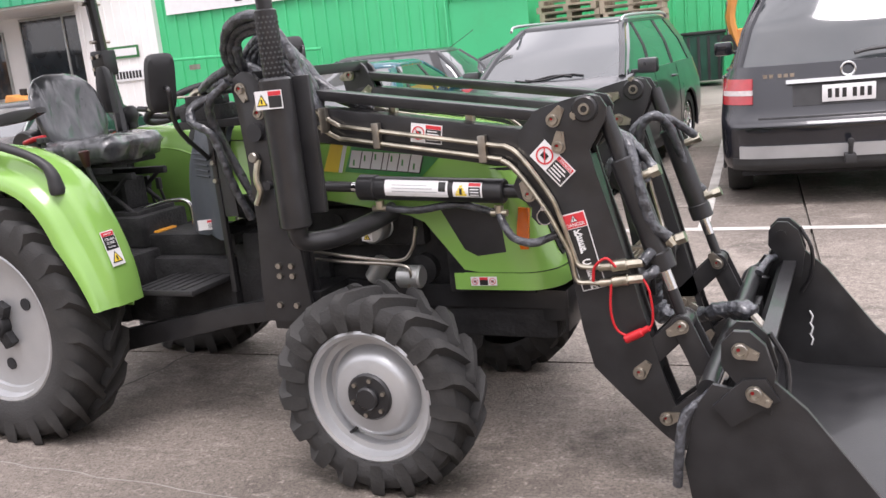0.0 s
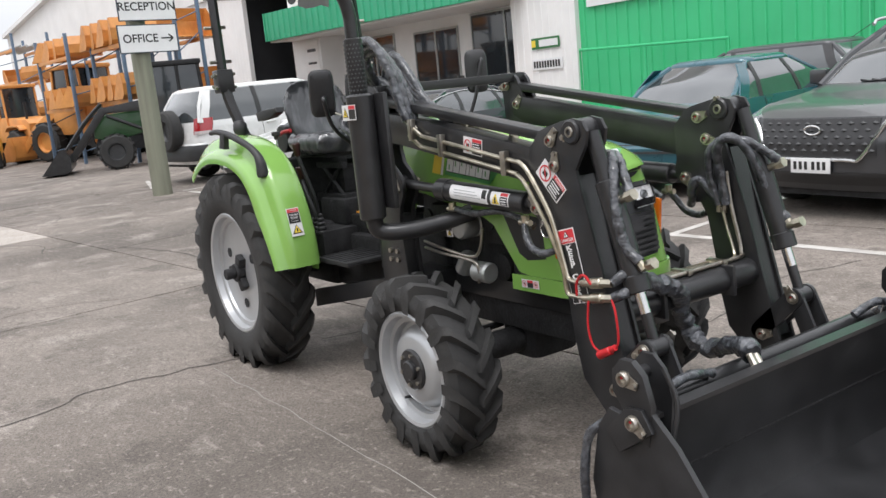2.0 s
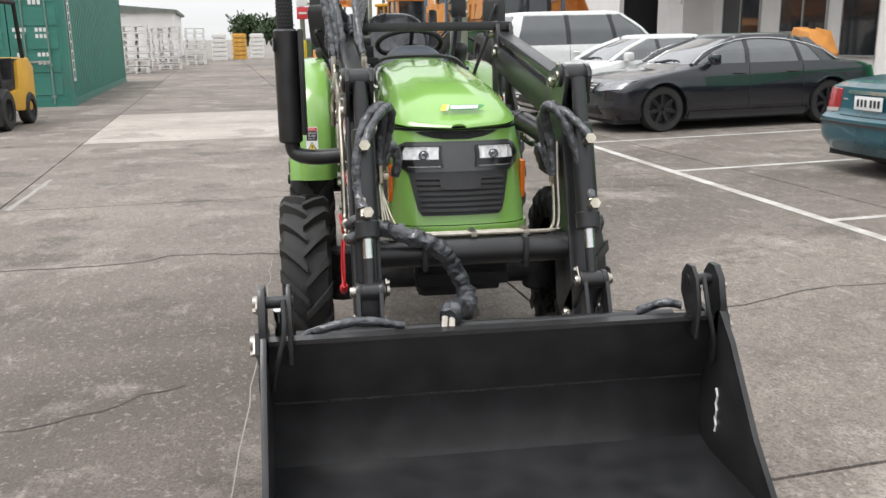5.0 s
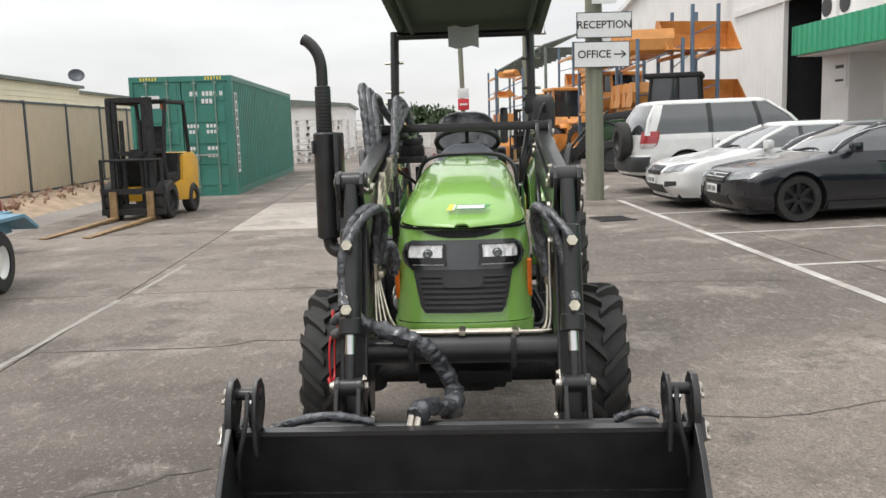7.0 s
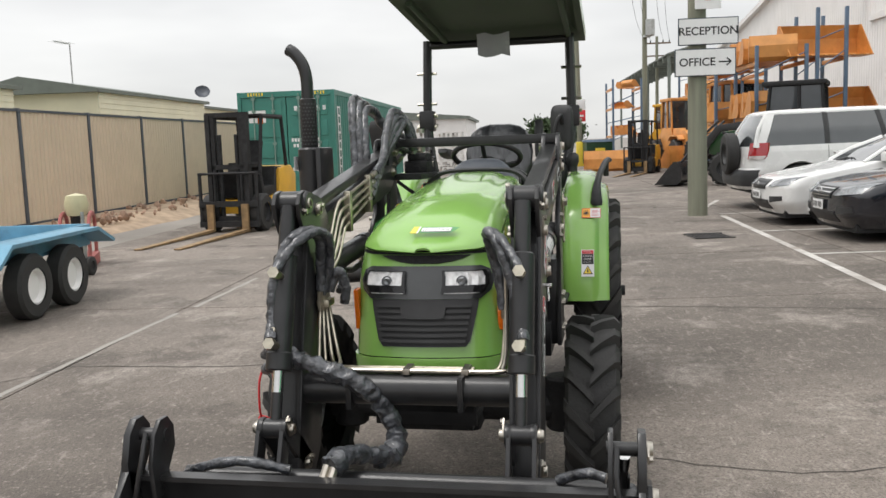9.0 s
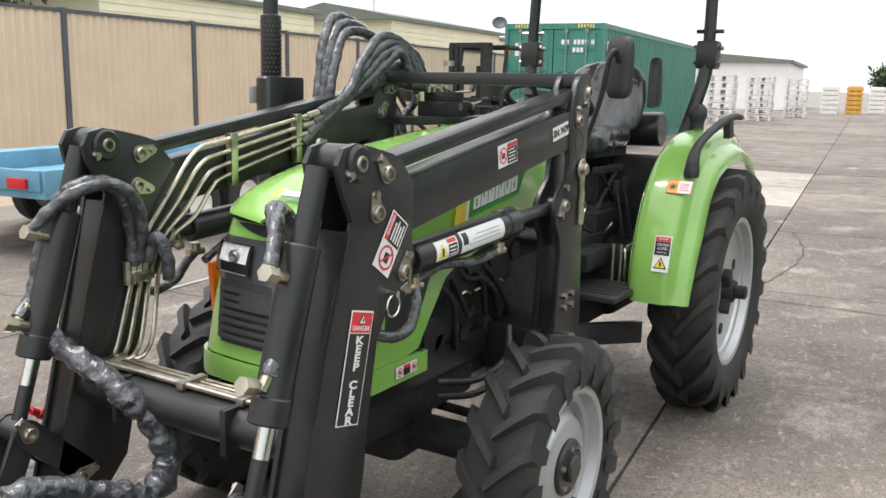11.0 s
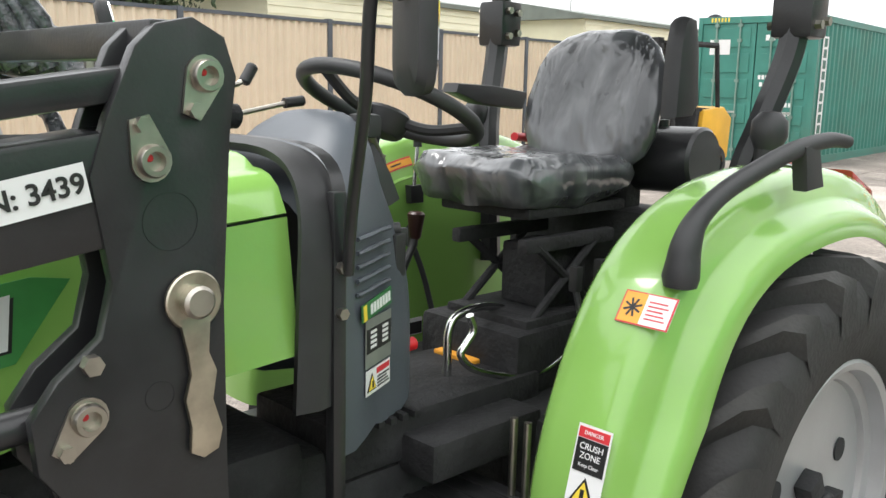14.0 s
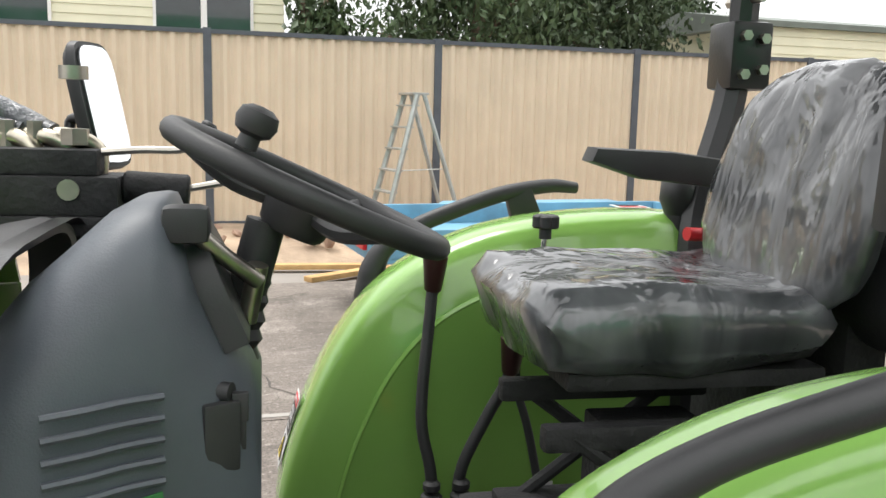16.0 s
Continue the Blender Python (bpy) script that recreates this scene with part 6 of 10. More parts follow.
for s in (-1, 1):
    for x, z in ((-2.075, 1.63), (-2.115, 1.70), (-2.075, 1.705), (-2.115, 1.64), (-2.10, 1.78), (-2.12, 1.98)):
        bm = B()
        rod(bm, (x, s * 0.41 - 0.04, z), (x, s * 0.54 - 0.04, z), 0.011, seg=6)
        part("hinge_bolt", bm, BOLT, rops)
bm = B()
rows = []
for i in range(13):
    x = -2.33 + 1.40 * i / 12
    e = min(1.0, (i / 12) * 6, (1 - i / 12) * 6)
    rows.append([(x, 0.505 * math.sin(1.5708 * (-1 + 2 * k / 16)) , 2.175 + 0.128 * (i / 12) + 0.055 * min(1, (1 - abs(-1 + 2 * k / 16)) * 5) * (0.55 + 0.45 * e)) for k in range(17)])
grid(bm, rows)
low = [[(x, y * 0.995, 2.145 + 0.12 * (i / 12) + (0.02 if 1 < i < 11 and abs(y) < 0.44 else -0.03)) for (x, y, z) in r] for i, r in enumerate(rows)]
canopy = part("canopy", bm, GREEN, tractor, "light green canopy roof")
bm = B()
ring_t = rows[0] + [r[-1] for r in rows[1:]] + list(reversed(rows[-1][:-1])) + [r[0] for r in reversed(rows[1:-1])]
ring_b = low[0] + [r[-1] for r in low[1:]] + list(reversed(low[-1][:-1])) + [r[0] for r in reversed(low[1:-1])]
grid(bm, [ring_t, ring_b], close_u=True)
part("canopy_rim", bm, GREEN, canopy)
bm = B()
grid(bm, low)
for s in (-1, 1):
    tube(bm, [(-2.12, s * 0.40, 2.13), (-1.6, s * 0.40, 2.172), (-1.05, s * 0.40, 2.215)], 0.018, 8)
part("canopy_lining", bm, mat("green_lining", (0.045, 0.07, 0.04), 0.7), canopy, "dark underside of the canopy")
bm = B()
grid(bm, [[(-1.75 - 0.02 * k, -0.14 + 0.20 * j / 4, 2.12 - 0.065 * k + 0.01 * math.sin(2 * j + k)) for j in range(5)] for k in range(3)])
canopy.location = (0, 0.02, 0.05)
shell(part("paper_sleeve", bm, mat("clear_sleeve", (0.34, 0.35, 0.37), 0.25), canopy, "plastic document sleeve taped under the canopy"), 0.002)

# exhaust
bm = B()
rod(bm, (-0.205, -0.68, 0.98), (-0.205, -0.68, 1.50), 0.056, seg=26, bevel=0.008)
tube(bm, [(-0.205, -0.68, 1.5), (-0.205, -0.68, 1.72), (-0.205, -0.682, 1.82), (-0.205, -0.70, 1.885), (-0.21, -0.735, 1.93), (-0.215, -0.765, 1.95)], 0.028, 16)
tube(bm, [(-0.205, -0.68, 1.0), (-0.20, -0.66, 0.93), (-0.14, -0.57, 0.915), (-0.08, -0.42, 0.93), (-0.02, -0.30, 0.96)], 0.036, 14)
ex = part("exhaust", bm, BLACK, tractor, "matt black upright exhaust stack")
bm = B()
for i in range(13):
    for k in range(16):
        a = 6.28318 * (k + 0.5 * (i % 2)) / 16
        c = Vector((-0.205 + 0.037 * math.cos(a), -0.68 + 0.037 * math.sin(a), 1.50 + 0.0165 * i))
        rod(bm, c, c + Vector((0.0025 * math.cos(a), 0.0025 * math.sin(a), 0)), 0.0042, seg=6)
part("guard_hole", bm, mat("light_gap", (0.06, 0.062, 0.065), 0.6), ex)
bm = B()
lathe(bm, [(0.030, 1.48), (0.038, 1.49), (0.038, 1.72), (0.030, 1.725)], (-0.205, -0.68, 0), "z", 24)
part("exhaust_guard", bm, BLACK, ex, "perforated black heat guard")
bm = B()
box(bm, -0.30, -0.11, -0.625, -0.60, 1.02, 1.50, 0.01)
part("heat_shield", bm, BLACK, ex)

# mirrors
for s, c in ((-1, (-0.855, -0.515, 1.525)), (1, (-0.87, 0.435, 1.565))):
    bm = B()
    rings = []
    for x, sc in ((0.016, 0.0), (0.016, 0.6), (0.012, 0.9), (0.0, 1.0), (-0.014, 0.97), (-0.014, 0.0)):
        rings.append([(c[0] + x, c[1] + 0.062 * sc * math.copysign(abs(math.cos(6.28318 * k / 28)) ** 0.45, math.cos(6.28318 * k / 28)), c[2] + 0.115 * sc * math.copysign(abs(math.sin(6.28318 * k / 28)) ** 0.4, math.sin(6.28318 * k / 28))) for k in range(28)])
    grid(bm, rings, close_u=True)
    bmesh.ops.remove_doubles(bm, verts=bm.verts, dist=0.0005)
    face = Matrix.Translation(c) @ Matrix.Rotation(radians(-22), 4, "Z") @ Matrix.Rotation(radians(0 if s > 0 else 13), 4, "Y") @ Matrix.Translation((-c[0], -c[1], -c[2]))
    bmesh.ops.transform(bm, matrix=face, verts=bm.verts)
    mi = part("mirror", bm, BLACK_PLASTIC, tractor, "black rear view mirror on a bent arm")
    bm = B()
    tube(bm, [(c[0] + 0.02, c[1], c[2] + 0.02), (c[0] + 0.05, c[1], c[2] + 0.06), (c[0] + 0.06, c[1] - s * 0.02, c[2] + 0.02), (c[0] + 0.045, c[1] - s * 0.05, c[2] - 0.12), (-0.85, s * 0.325, 1.28), (-0.862, s * 0.30, 1.17)] if s > 0 else [(c[0] + 0.02, c[1], c[2] - 0.02), (c[0] + 0.05, c[1] + s * 0.02, c[2] - 0.04), (c[0], c[1] - s * 0.05, c[2] - 0.18), (-0.88, s * 0.285, 1.20)], 0.010)
    part("mirror_arm", bm, BLACK, mi)
    bm = B()
    prism(bm, [(c[1] + 0.052 * math.copysign(abs(math.cos(6.28318 * k / 24)) ** 0.45, math.cos(6.28318 * k / 24)), c[2] + 0.104 * math.copysign(abs(math.sin(6.28318 * k / 24)) ** 0.4, math.sin(6.28318 * k / 24))) for k in range(24)], c[0] - 0.019, c[0] - 0.0155, axis="x")
    bmesh.ops.transform(bm, matrix=face, verts=bm.verts)
    part("mirror_glass", bm, MIRROR, mi, "mirror glass")


# ---- stickers ----
def sticker(parent, m, w, h, blocks, name="sticker", label=""):
    """A thin printed label in the plane of m (x right, z up); blocks of (material, x0, x1, z0, z1) in shares."""
    bm = B()
    box(bm, -w / 2, w / 2, -0.0012, 0.0, -h / 2, h / 2)
    ob = part(name, bm, STICK_WHITE, parent, label, smooth=False)
    ob.matrix_basis = m
    for material, x0, x1, z0, z1 in blocks:
        bm = B()
        box(bm, (x0 - 0.5) * w, (x1 - 0.5) * w, -0.0022, -0.001, (z0 - 0.5) * h, (z1 - 0.5) * h)
        part("print", bm, material, ob, smooth=False)
    return ob


def bars(material, x0, x1, z0, z1, n, ragged=True):
    d = (z1 - z0) / n
    return [(material, x0, x1 - (0.22 * (x1 - x0) * ((k * 7) % 3) / 2 if ragged else 0), z0 + d * k + d * 0.25, z0 + d * k + d * 0.7) for k in range(n)]


def triangle(parent, cx, cz, size, outer=STICK_YELLOW):
    bm = B()
    prism(bm, [(cx - size / 2, cz - size * 0.43), (cx + size / 2, cz - size * 0.43), (cx, cz + size * 0.45)], -0.0034, -0.0022)
    part("hazard_triangle", bm, STICK_BLACK, parent, smooth=False)
    bm = B()
    k = 0.74
    prism(bm, [(cx - k * size / 2, cz - size * 0.355), (cx + k * size / 2, cz - size * 0.355), (cx, cz + size * 0.31)], -0.0046, -0.0034)
    part("hazard_triangle", bm, outer, parent, smooth=False)
    bm = B()
    box(bm, cx - 0.07 * size, cx + 0.07 * size, -0.0054, -0.0046, cz - 0.26 * size, cz + 0.08 * size)
    part("pictogram", bm, STICK_BLACK, parent, smooth=False)


def ring_sign(parent, cx, cz, r):
    bm = B()
    rows = [[(cx + rr * math.cos(6.28318 * k / 28), -0.0030, cz + rr * math.sin(6.28318 * k / 28)) for k in range(28)] for rr in (r, r * 0.82)]
    grid(bm, rows, close_u=True)
    part("warning_ring", bm, STICK_RED, parent, smooth=False)
    bm = B()
    box(bm, -r * 0.07, r * 0.07, -0.0036, -0.0030, -r * 0.85, r * 0.85, m=Matrix.Translation((cx, 0, cz)) @ Matrix.Rotation(radians(-45), 4, "Y"))
    part("warning_bar", bm, STICK_RED, parent, smooth=False)
    bm = B()
    box(bm, cx - r * 0.4, cx + r * 0.4, -0.0028, -0.0022, cz - r * 0.35, cz + r * 0.3)
    part("pictogram", bm, STICK_BLACK, parent, smooth=False)


def side_pose(side, x, y, z, roll=0.0, lean=0.0, turn=0.0):
    """A label pose that faces the right (-1) or the left (+1) of the tractor; roll turns it clockwise as seen."""
    base = pose(x, y, z, 0, 0, 0 if side < 0 else 180)
    return base @ pose(0, 0, 0, lean, 0, turn) @ Matrix.Rotation(radians(roll), 4, "Y")


def brand_block(parent, m, w, h, letter):
    """The maker's band: a pale stripe, a dark green flash and plain block strokes."""
    bm = B()
    prism(bm, [(-w * 0.5, -h * 0.5), (-w * 0.36, -h * 0.5), (-w * 0.30, h * 0.5), (-w * 0.42, h * 0.5)], -0.0014, 0.0)
    ob = part("brand_flash", bm, STICK_YELLOW, parent, "maker's flash in yellow, white and dark green", smooth=False)
    ob.matrix_basis = m
    bm = B()
    prism(bm, [(-w * 0.355, -h * 0.5), (-w * 0.32, -h * 0.5), (-w * 0.26, h * 0.5), (-w * 0.295, h * 0.5)], -0.0014, 0.0)
    part("print", bm, STICK_WHITE, ob, smooth=False)
    bm = B()
    prism(bm, [(-w * 0.29, -h * 0.46), (w * 0.42, -h * 0.46), (w * 0.60, h * 0.30), (w * 0.50, h * 0.42), (-w * 0.22, h * 0.46)], -0.0008, 0.0)
    part("brand_band", bm, BAND_GREEN, ob, smooth=False)
    x0 = -w * 0.25
    for k, ww in enumerate((0.105, 0.10, 0.10, 0.05, 0.095, 0.10, 0.105)):
        lean = h * 0.13
        a, b = x0, x0 + ww * w - h * 0.035
        x0 += ww * w * 1.02
        for mt, dx, dz, t0, t1 in ((STICK_BLACK, h * 0.035, -h * 0.035, -0.0016, -0.0006), (letter, 0, 0, -0.0026, -0.0015)):
            bm = B()
            prism(bm, [(a + dx, -h * 0.29 + dz), (b + dx, -h * 0.29 + dz), (b + lean + dx, h * 0.29 + dz), (a + lean + dx, h * 0.29 + dz)], t0, t1)
            part("brand_stroke", bm, mt, ob, smooth=False)
        if k != 3:
            bm = B()
            c = (a + b) / 2
            zz = (-0.12, 0.05, 0.12, 0, 0.1, 0.0, -0.1)[k] * h
            prism(bm, [(c - h * 0.03, zz - h * 0.10), (c + h * 0.03, zz - h * 0.10), (c + h * 0.05, zz + h * 0.10), (c - h * 0.01, zz + h * 0.10)], -0.0034, -0.0024)
            part("brand_gap", bm, BAND_GREEN, ob, smooth=False)
    return ob


BAND_GREEN = mat("band_green", (0.06, 0.27, 0.07), 0.35, 0, 0.15, 12, coat=0.4)
SILVER_VINYL = mat("silver_vinyl", (0.58, 0.60, 0.63), 0.35, 0.2, 0.12, 40)
for s in (-1, 1):
    brand_block(tractor, side_pose(s, -0.085 if s < 0 else -0.165, s * 0.2845, 1.152 if s < 0 else 1.147, 6.5 if s < 0 else -7.5), 0.46, 0.115, STICK_WHITE)
    st = sticker(tractor, side_pose(s, 0.32, s * 0.2955, 0.683, -1 if s < 0 else -1), 0.105, 0.034, [(STICK_BLACK, 0.34, 0.66, 0.06, 0.66), (STICK_RED, 0.34, 0.66, 0.66, 0.94)], label="small white warning sticker")
    ring_sign(st, -0.035, 0, 0.013)
    ring_sign(st, 0.035, 0, 0.013)
brand_block(tractor, Matrix.Translation((0.468, 0.022, 1.171)) @ Matrix.Rotation(radians(90), 4, "Z") @ Matrix.Rotation(radians(-50), 4, "X"), 0.17, 0.034, STICK_WHITE)


def fender_tail(s):
    """A label pose on the crown of the mudguard near its tail."""
    k = len(GUARD_LINE) - 14
    p, d, nrm = guard_frame(k)
    return Matrix.Translation(guard_at(s, k, 0.56, 0.0075)) @ Matrix((d * -s, -nrm, nrm.cross(d * -s) * -1)).transposed().to_4x4()


def fender_pose(s, height, y, off=0.0075):
    """A label pose on the front of the mudguard at that height."""
    k = min(range(1, 28), key=lambda q: abs(GUARD_LINE[q].z - height))
    p, d, nrm = guard_frame(k)
    return Matrix.Translation(guard_at(s, k, y, off)) @ Matrix((d.cross(nrm), -nrm, d)).transposed().to_4x4()


for s in (-1, 1):
    st = sticker(tractor, fender_pose(s, 0.828 if s > 0 else 0.865, 0.578 if s > 0 else 0.557), 0.070, 0.150, [(STICK_BLACK, 0.05, 0.95, 0.46, 0.84), (STICK_RED, 0.05, 0.95, 0.85, 0.97)], label="crush zone warning sticker in red, black and yellow")
    for txt, zz, size in (("CRUSH", 0.038, 0.0155), ("ZONE", 0.022, 0.0155), ("Keep Clear", 0.006, 0.009), ("DANGER", 0.0615, 0.010)):
        lettering(txt, size, STICK_WHITE, st, Matrix.Translation((0, -0.0026, zz)) @ Matrix.Rotation(radians(90), 4, "X"))
    triangle(st, 0, -0.038, 0.055)
st = sticker(tractor, fender_pose(1, 1.10, 0.598), 0.105, 0.062, [(STICK_RED, 0, 1, 0, 1)], label="orange and white safety sticker with a red border")
for mt, a, b in ((STICK_ORANGE, 0.03, 0.45), (STICK_WHITE, 0.45, 0.97)):
    bm = B()
    box(bm, (a - 0.5) * 0.105, (b - 0.5) * 0.105, -0.0032, -0.0022, -0.0285, 0.0285)
    part("print", bm, mt, st, smooth=False)
for k in range(5):
    bm = B()
    box(bm, 0.002, 0.042 - 0.004 * (k % 3), -0.0040, -0.0032, -0.018 + 0.008 * k, -0.0155 + 0.008 * k)
    part("print", bm, STICK_RED, st, smooth=False)
bm = B()
for a in (0.4, 1.2, 2.0, 2.8):
    box(bm, -0.002, 0.002, -0.0040, -0.0032, -0.018, 0.018, m=Matrix.Translation((-0.027, 0, 0)) @ Matrix.Rotation(a, 4, "Y"))
part("pictogram", bm, STICK_BLACK, st, smooth=False)
for s in (-1, 1):
    sticker(tractor, fender_tail(s), 0.07, 0.06, [(STICK_RED, 0.1, 0.9, 0.62, 0.9), *bars(STICK_BLACK, 0.12, 0.9, 0.1, 0.55, 3)], label="white sticker with red print")
st = sticker(tractor, side_pose(1, -1.655, -0.4475, 0.785), 0.062, 0.056, [(STICK_BLACK, 0.05, 0.95, 0.05, 0.72), (STICK_BLACK, 0.2, 0.8, 0.82, 0.90)], label="small black and white gear diagram sticker")
for x0, x1, z0, z1 in ((-0.016, -0.013, -0.016, 0.006), (0.010, 0.013, -0.016, 0.006), (-0.021, -0.008, 0.004, 0.007), (0.004, 0.018, 0.004, 0.007)):
    bm = B()
    box(bm, x0, x1, -0.0034, -0.0026, z0, z1)
    part("print", bm, STICK_WHITE, st, smooth=False)
# dashboard plates
m = side_pose(1, -0.985, 0.2235, 1.087, 0, 0, 25)
bm = B()
box(bm, -0.06, 0.06, -0.003, 0.0, -0.016, 0.016, 0.001)
ob = part("dash_flash", bm, STICK_GREEN, tractor, "maker's flash on the dashboard", smooth=False)
ob.matrix_basis = m @ Matrix.Rotation(radians(-6), 4, "Y")
for k in range(7):
    bm = B()
    box(bm, -0.028 + 0.012 * k, -0.020 + 0.012 * k, -0.0042, -0.003, -0.009, 0.009)
    part("brand_stroke", bm, STICK_WHITE, ob, smooth=False)
bm = B()
box(bm, -0.056, -0.044, -0.0042, -0.003, -0.014, 0.014)
part("print", bm, STICK_YELLOW, ob, smooth=False)
pl = sticker(tractor, side_pose(1, -0.995, 0.2185, 1.022, 0, 0, 25), 0.105, 0.088, [(STICK_BLACK, 0.03, 0.97, 0.30, 0.80)], name="data_plate", label="metal data plate on the dashboard")
pl.data.materials[0] = ALUM
for x0 in (0.16, 0.62):
    for k in range(4):
        bm = B()
        box(bm, (x0 - 0.5) * 0.105, (x0 + 0.22 - 0.5) * 0.105, -0.0032, -0.0022, -0.010 + 0.009 * k, -0.005 + 0.009 * k)
        part("print", bm, STICK_WHITE, pl, smooth=False)
st = sticker(tractor, side_pose(1, -0.995, 0.2185, 0.95, 0, 0, 25), 0.10, 0.046, [(STICK_RED, 0.42, 0.95, 0.70, 0.92), *bars(STICK_BLACK, 0.45, 0.95, 0.1, 0.62, 4)], label="white warning sticker")
triangle(st, -0.03, 0, 0.036)
sticker(tractor, side_pose(-1, -0.985, -0.2275, 0.905, 0, 0, 25), 0.10, 0.045, [(STICK_RED, 0.42, 0.95, 0.70, 0.92), *bars(STICK_BLACK, 0.45, 0.95, 0.1, 0.62, 4)], label="white warning sticker")
sticker(tractor, side_pose(1, -1.69, -0.4405, 0.785), 0.055, 0.05, [(STICK_BLACK, 0.04, 0.96, 0.04, 0.75)], label="black gear pattern sticker")
st = sticker(tractor, Matrix.Translation((-0.20, -0.738, 1.43)), 0.11, 0.062, [(STICK_RED, 0.5, 0.97, 0.72, 0.95), (STICK_BLACK, 0.5, 0.97, 0.08, 0.70)], label="hot surface warning sticker on the exhaust")
triangle(st, -0.027, 0, 0.044)
st = sticker(tractor, side_pose(-1, -0.118, -0.3595, 0.885, 0), 0.045, 0.06, [(STICK_RED, 0.1, 0.9, 0.75, 0.95), (STICK_BLACK, 0.1, 0.9, 0.45, 0.72)], label="small warning sticker")
triangle(st, 0, -0.012, 0.03)
sticker(tractor, Matrix.Translation((-0.1, -0.42, 0.565)), 0.05, 0.022, bars(STICK_BLACK, 0.1, 0.9, 0.1, 0.9, 2), label="small white sticker")

# curved warning decal on the sloping inner band of the right mudguard
k0 = min(range(len(GUARD_LINE)), key=lambda q: abs(GUARD_LINE[q].x + 1.565))
for mt, lo, hi, cut, lift in ((STICK_RED, 0.0, 1.0, 0, 0.0055), (STICK_ORANGE, 0.16, 0.84, 0, 0.0065), (STICK_BLACK, 0.42, 0.58, 1, 0.0075)):
    bm = B()
    rows = []
    for i in range(k0 + cut, k0 + 4 - cut):
        rows.append([guard_at(-1, i, 0.428 + 0.016 * w - lift, -0.080 + 0.044 * w + lift * 0.4) for w in (0.05 + 0.6 * lo, 0.05 + 0.6 * hi)])
    grid(bm, rows)
    shell(part("warning_decal" if mt is STICK_RED else "print", bm, mt, tractor, "curved orange warning decal with a red border" if mt is STICK_RED else ""), 0.0004)


# ---- front loader ----
loader = thing("front_loader", "black front end loader with bucket, mounted on the tractor", "front loader")


RUST = mat("brown_bore", (0.09, 0.05, 0.03), 0.6, 0.3, 0.4, 60)


def pin(parent, x, y0, s, z, ang=0.0, r=0.017, flag=True):
    """A pivot pin seen end-on with its plated flag plate and bolt; s is the side it faces."""
    bm = B()
    lathe(bm, [(r * 0.62, -0.006), (r * 0.66, 0.017), (r * 1.0, 0.017), (r * 1.12, 0.013), (r * 1.12, -0.01)], (0, 0, 0), "y", 20)
    ob = part("pivot_pin", bm, BOLT, parent, "plated pivot pin with a red grease cap")
    ob.matrix_basis = Matrix.Translation((x, y0, z)) @ Matrix.Rotation(0 if s > 0 else math.pi, 4, "Z")
    bm = B()
    rod(bm, (0, -0.008, 0), (0, 0.002, 0), r * 0.66, seg=14)
    part("pin_bore", bm, RUST, ob, "brown hollow of the pin")
    bm = B()
    rod(bm, (r * 0.25, 0.0, r * 0.2), (r * 0.25, 0.010, r * 0.2), r * 0.26, seg=10, bevel=0.001)
    part("grease_cap", bm, RED_PLASTIC, ob)
    if flag:
        bm = B()
        c, sn = math.cos(ang), math.sin(ang)
        pts = []
        for k in range(9):
            a = ang + math.pi / 2 + math.pi * k / 8
            pts.append((0.024 * math.cos(a), 0.024 * math.sin(a)))
        pts += [(0.050 * c + 0.012 * sn, 0.050 * sn - 0.012 * c), (0.050 * c - 0.012 * sn, 0.050 * sn + 0.012 * c)]
        prism(bm, pts, 0.001, 0.006)
        part("flag_plate", bm, BOLT, ob)
        bm = B()
        rod(bm, (0.042 * c, 0.005, 0.042 * sn), (0.042 * c, 0.015, 0.042 * sn), 0.0095, seg=6)
        part("bolt", bm, BOLT, ob)
    return ob


def bar_outline(p, q, w, n=7):
    """Outline of a flat bar with rounded ends."""
    p, q = Vector(p), Vector(q)
    d = (q - p).normalized()
    a0 = math.atan2(d.y, d.x)
    out = [(q.x + w * math.cos(a0 - math.pi / 2 + math.pi * k / n), q.y + w * math.sin(a0 - math.pi / 2 + math.pi * k / n)) for k in range(n + 1)]
    out += [(p.x + w * math.cos(a0 + math.pi / 2 + math.pi * k / n), p.y + w * math.sin(a0 + math.pi / 2 + math.pi * k / n)) for k in range(n + 1)]
    return out


COLUMN = [(-0.475, 1.50), (-0.50, 1.525), (-0.545, 1.535), (-0.585, 1.515), (-0.60, 1.47), (-0.59, 1.40), (-0.578, 1.20), (-0.578, 0.95), (-0.60, 0.70), (-0.605, 0.55), (-0.37, 0.55), (-0.385, 0.75), (-0.40, 0.93), (-0.385, 0.99), (-0.35, 1.04), (-0.345, 1.10), (-0.375, 1.14), (-0.425, 1.18), (-0.44, 1.24), (-0.43, 1.30), (-0.42, 1.36), (-0.44, 1.42)]
BOOM = [(-0.53, 1.36), (-0.515, 1.405), (-0.47, 1.415), (-0.30, 1.392), (0.60, 1.243), (0.64, 1.10), (0.53, 1.122), (-0.30, 1.262), (-0.42, 1.28), (-0.50, 1.325)]
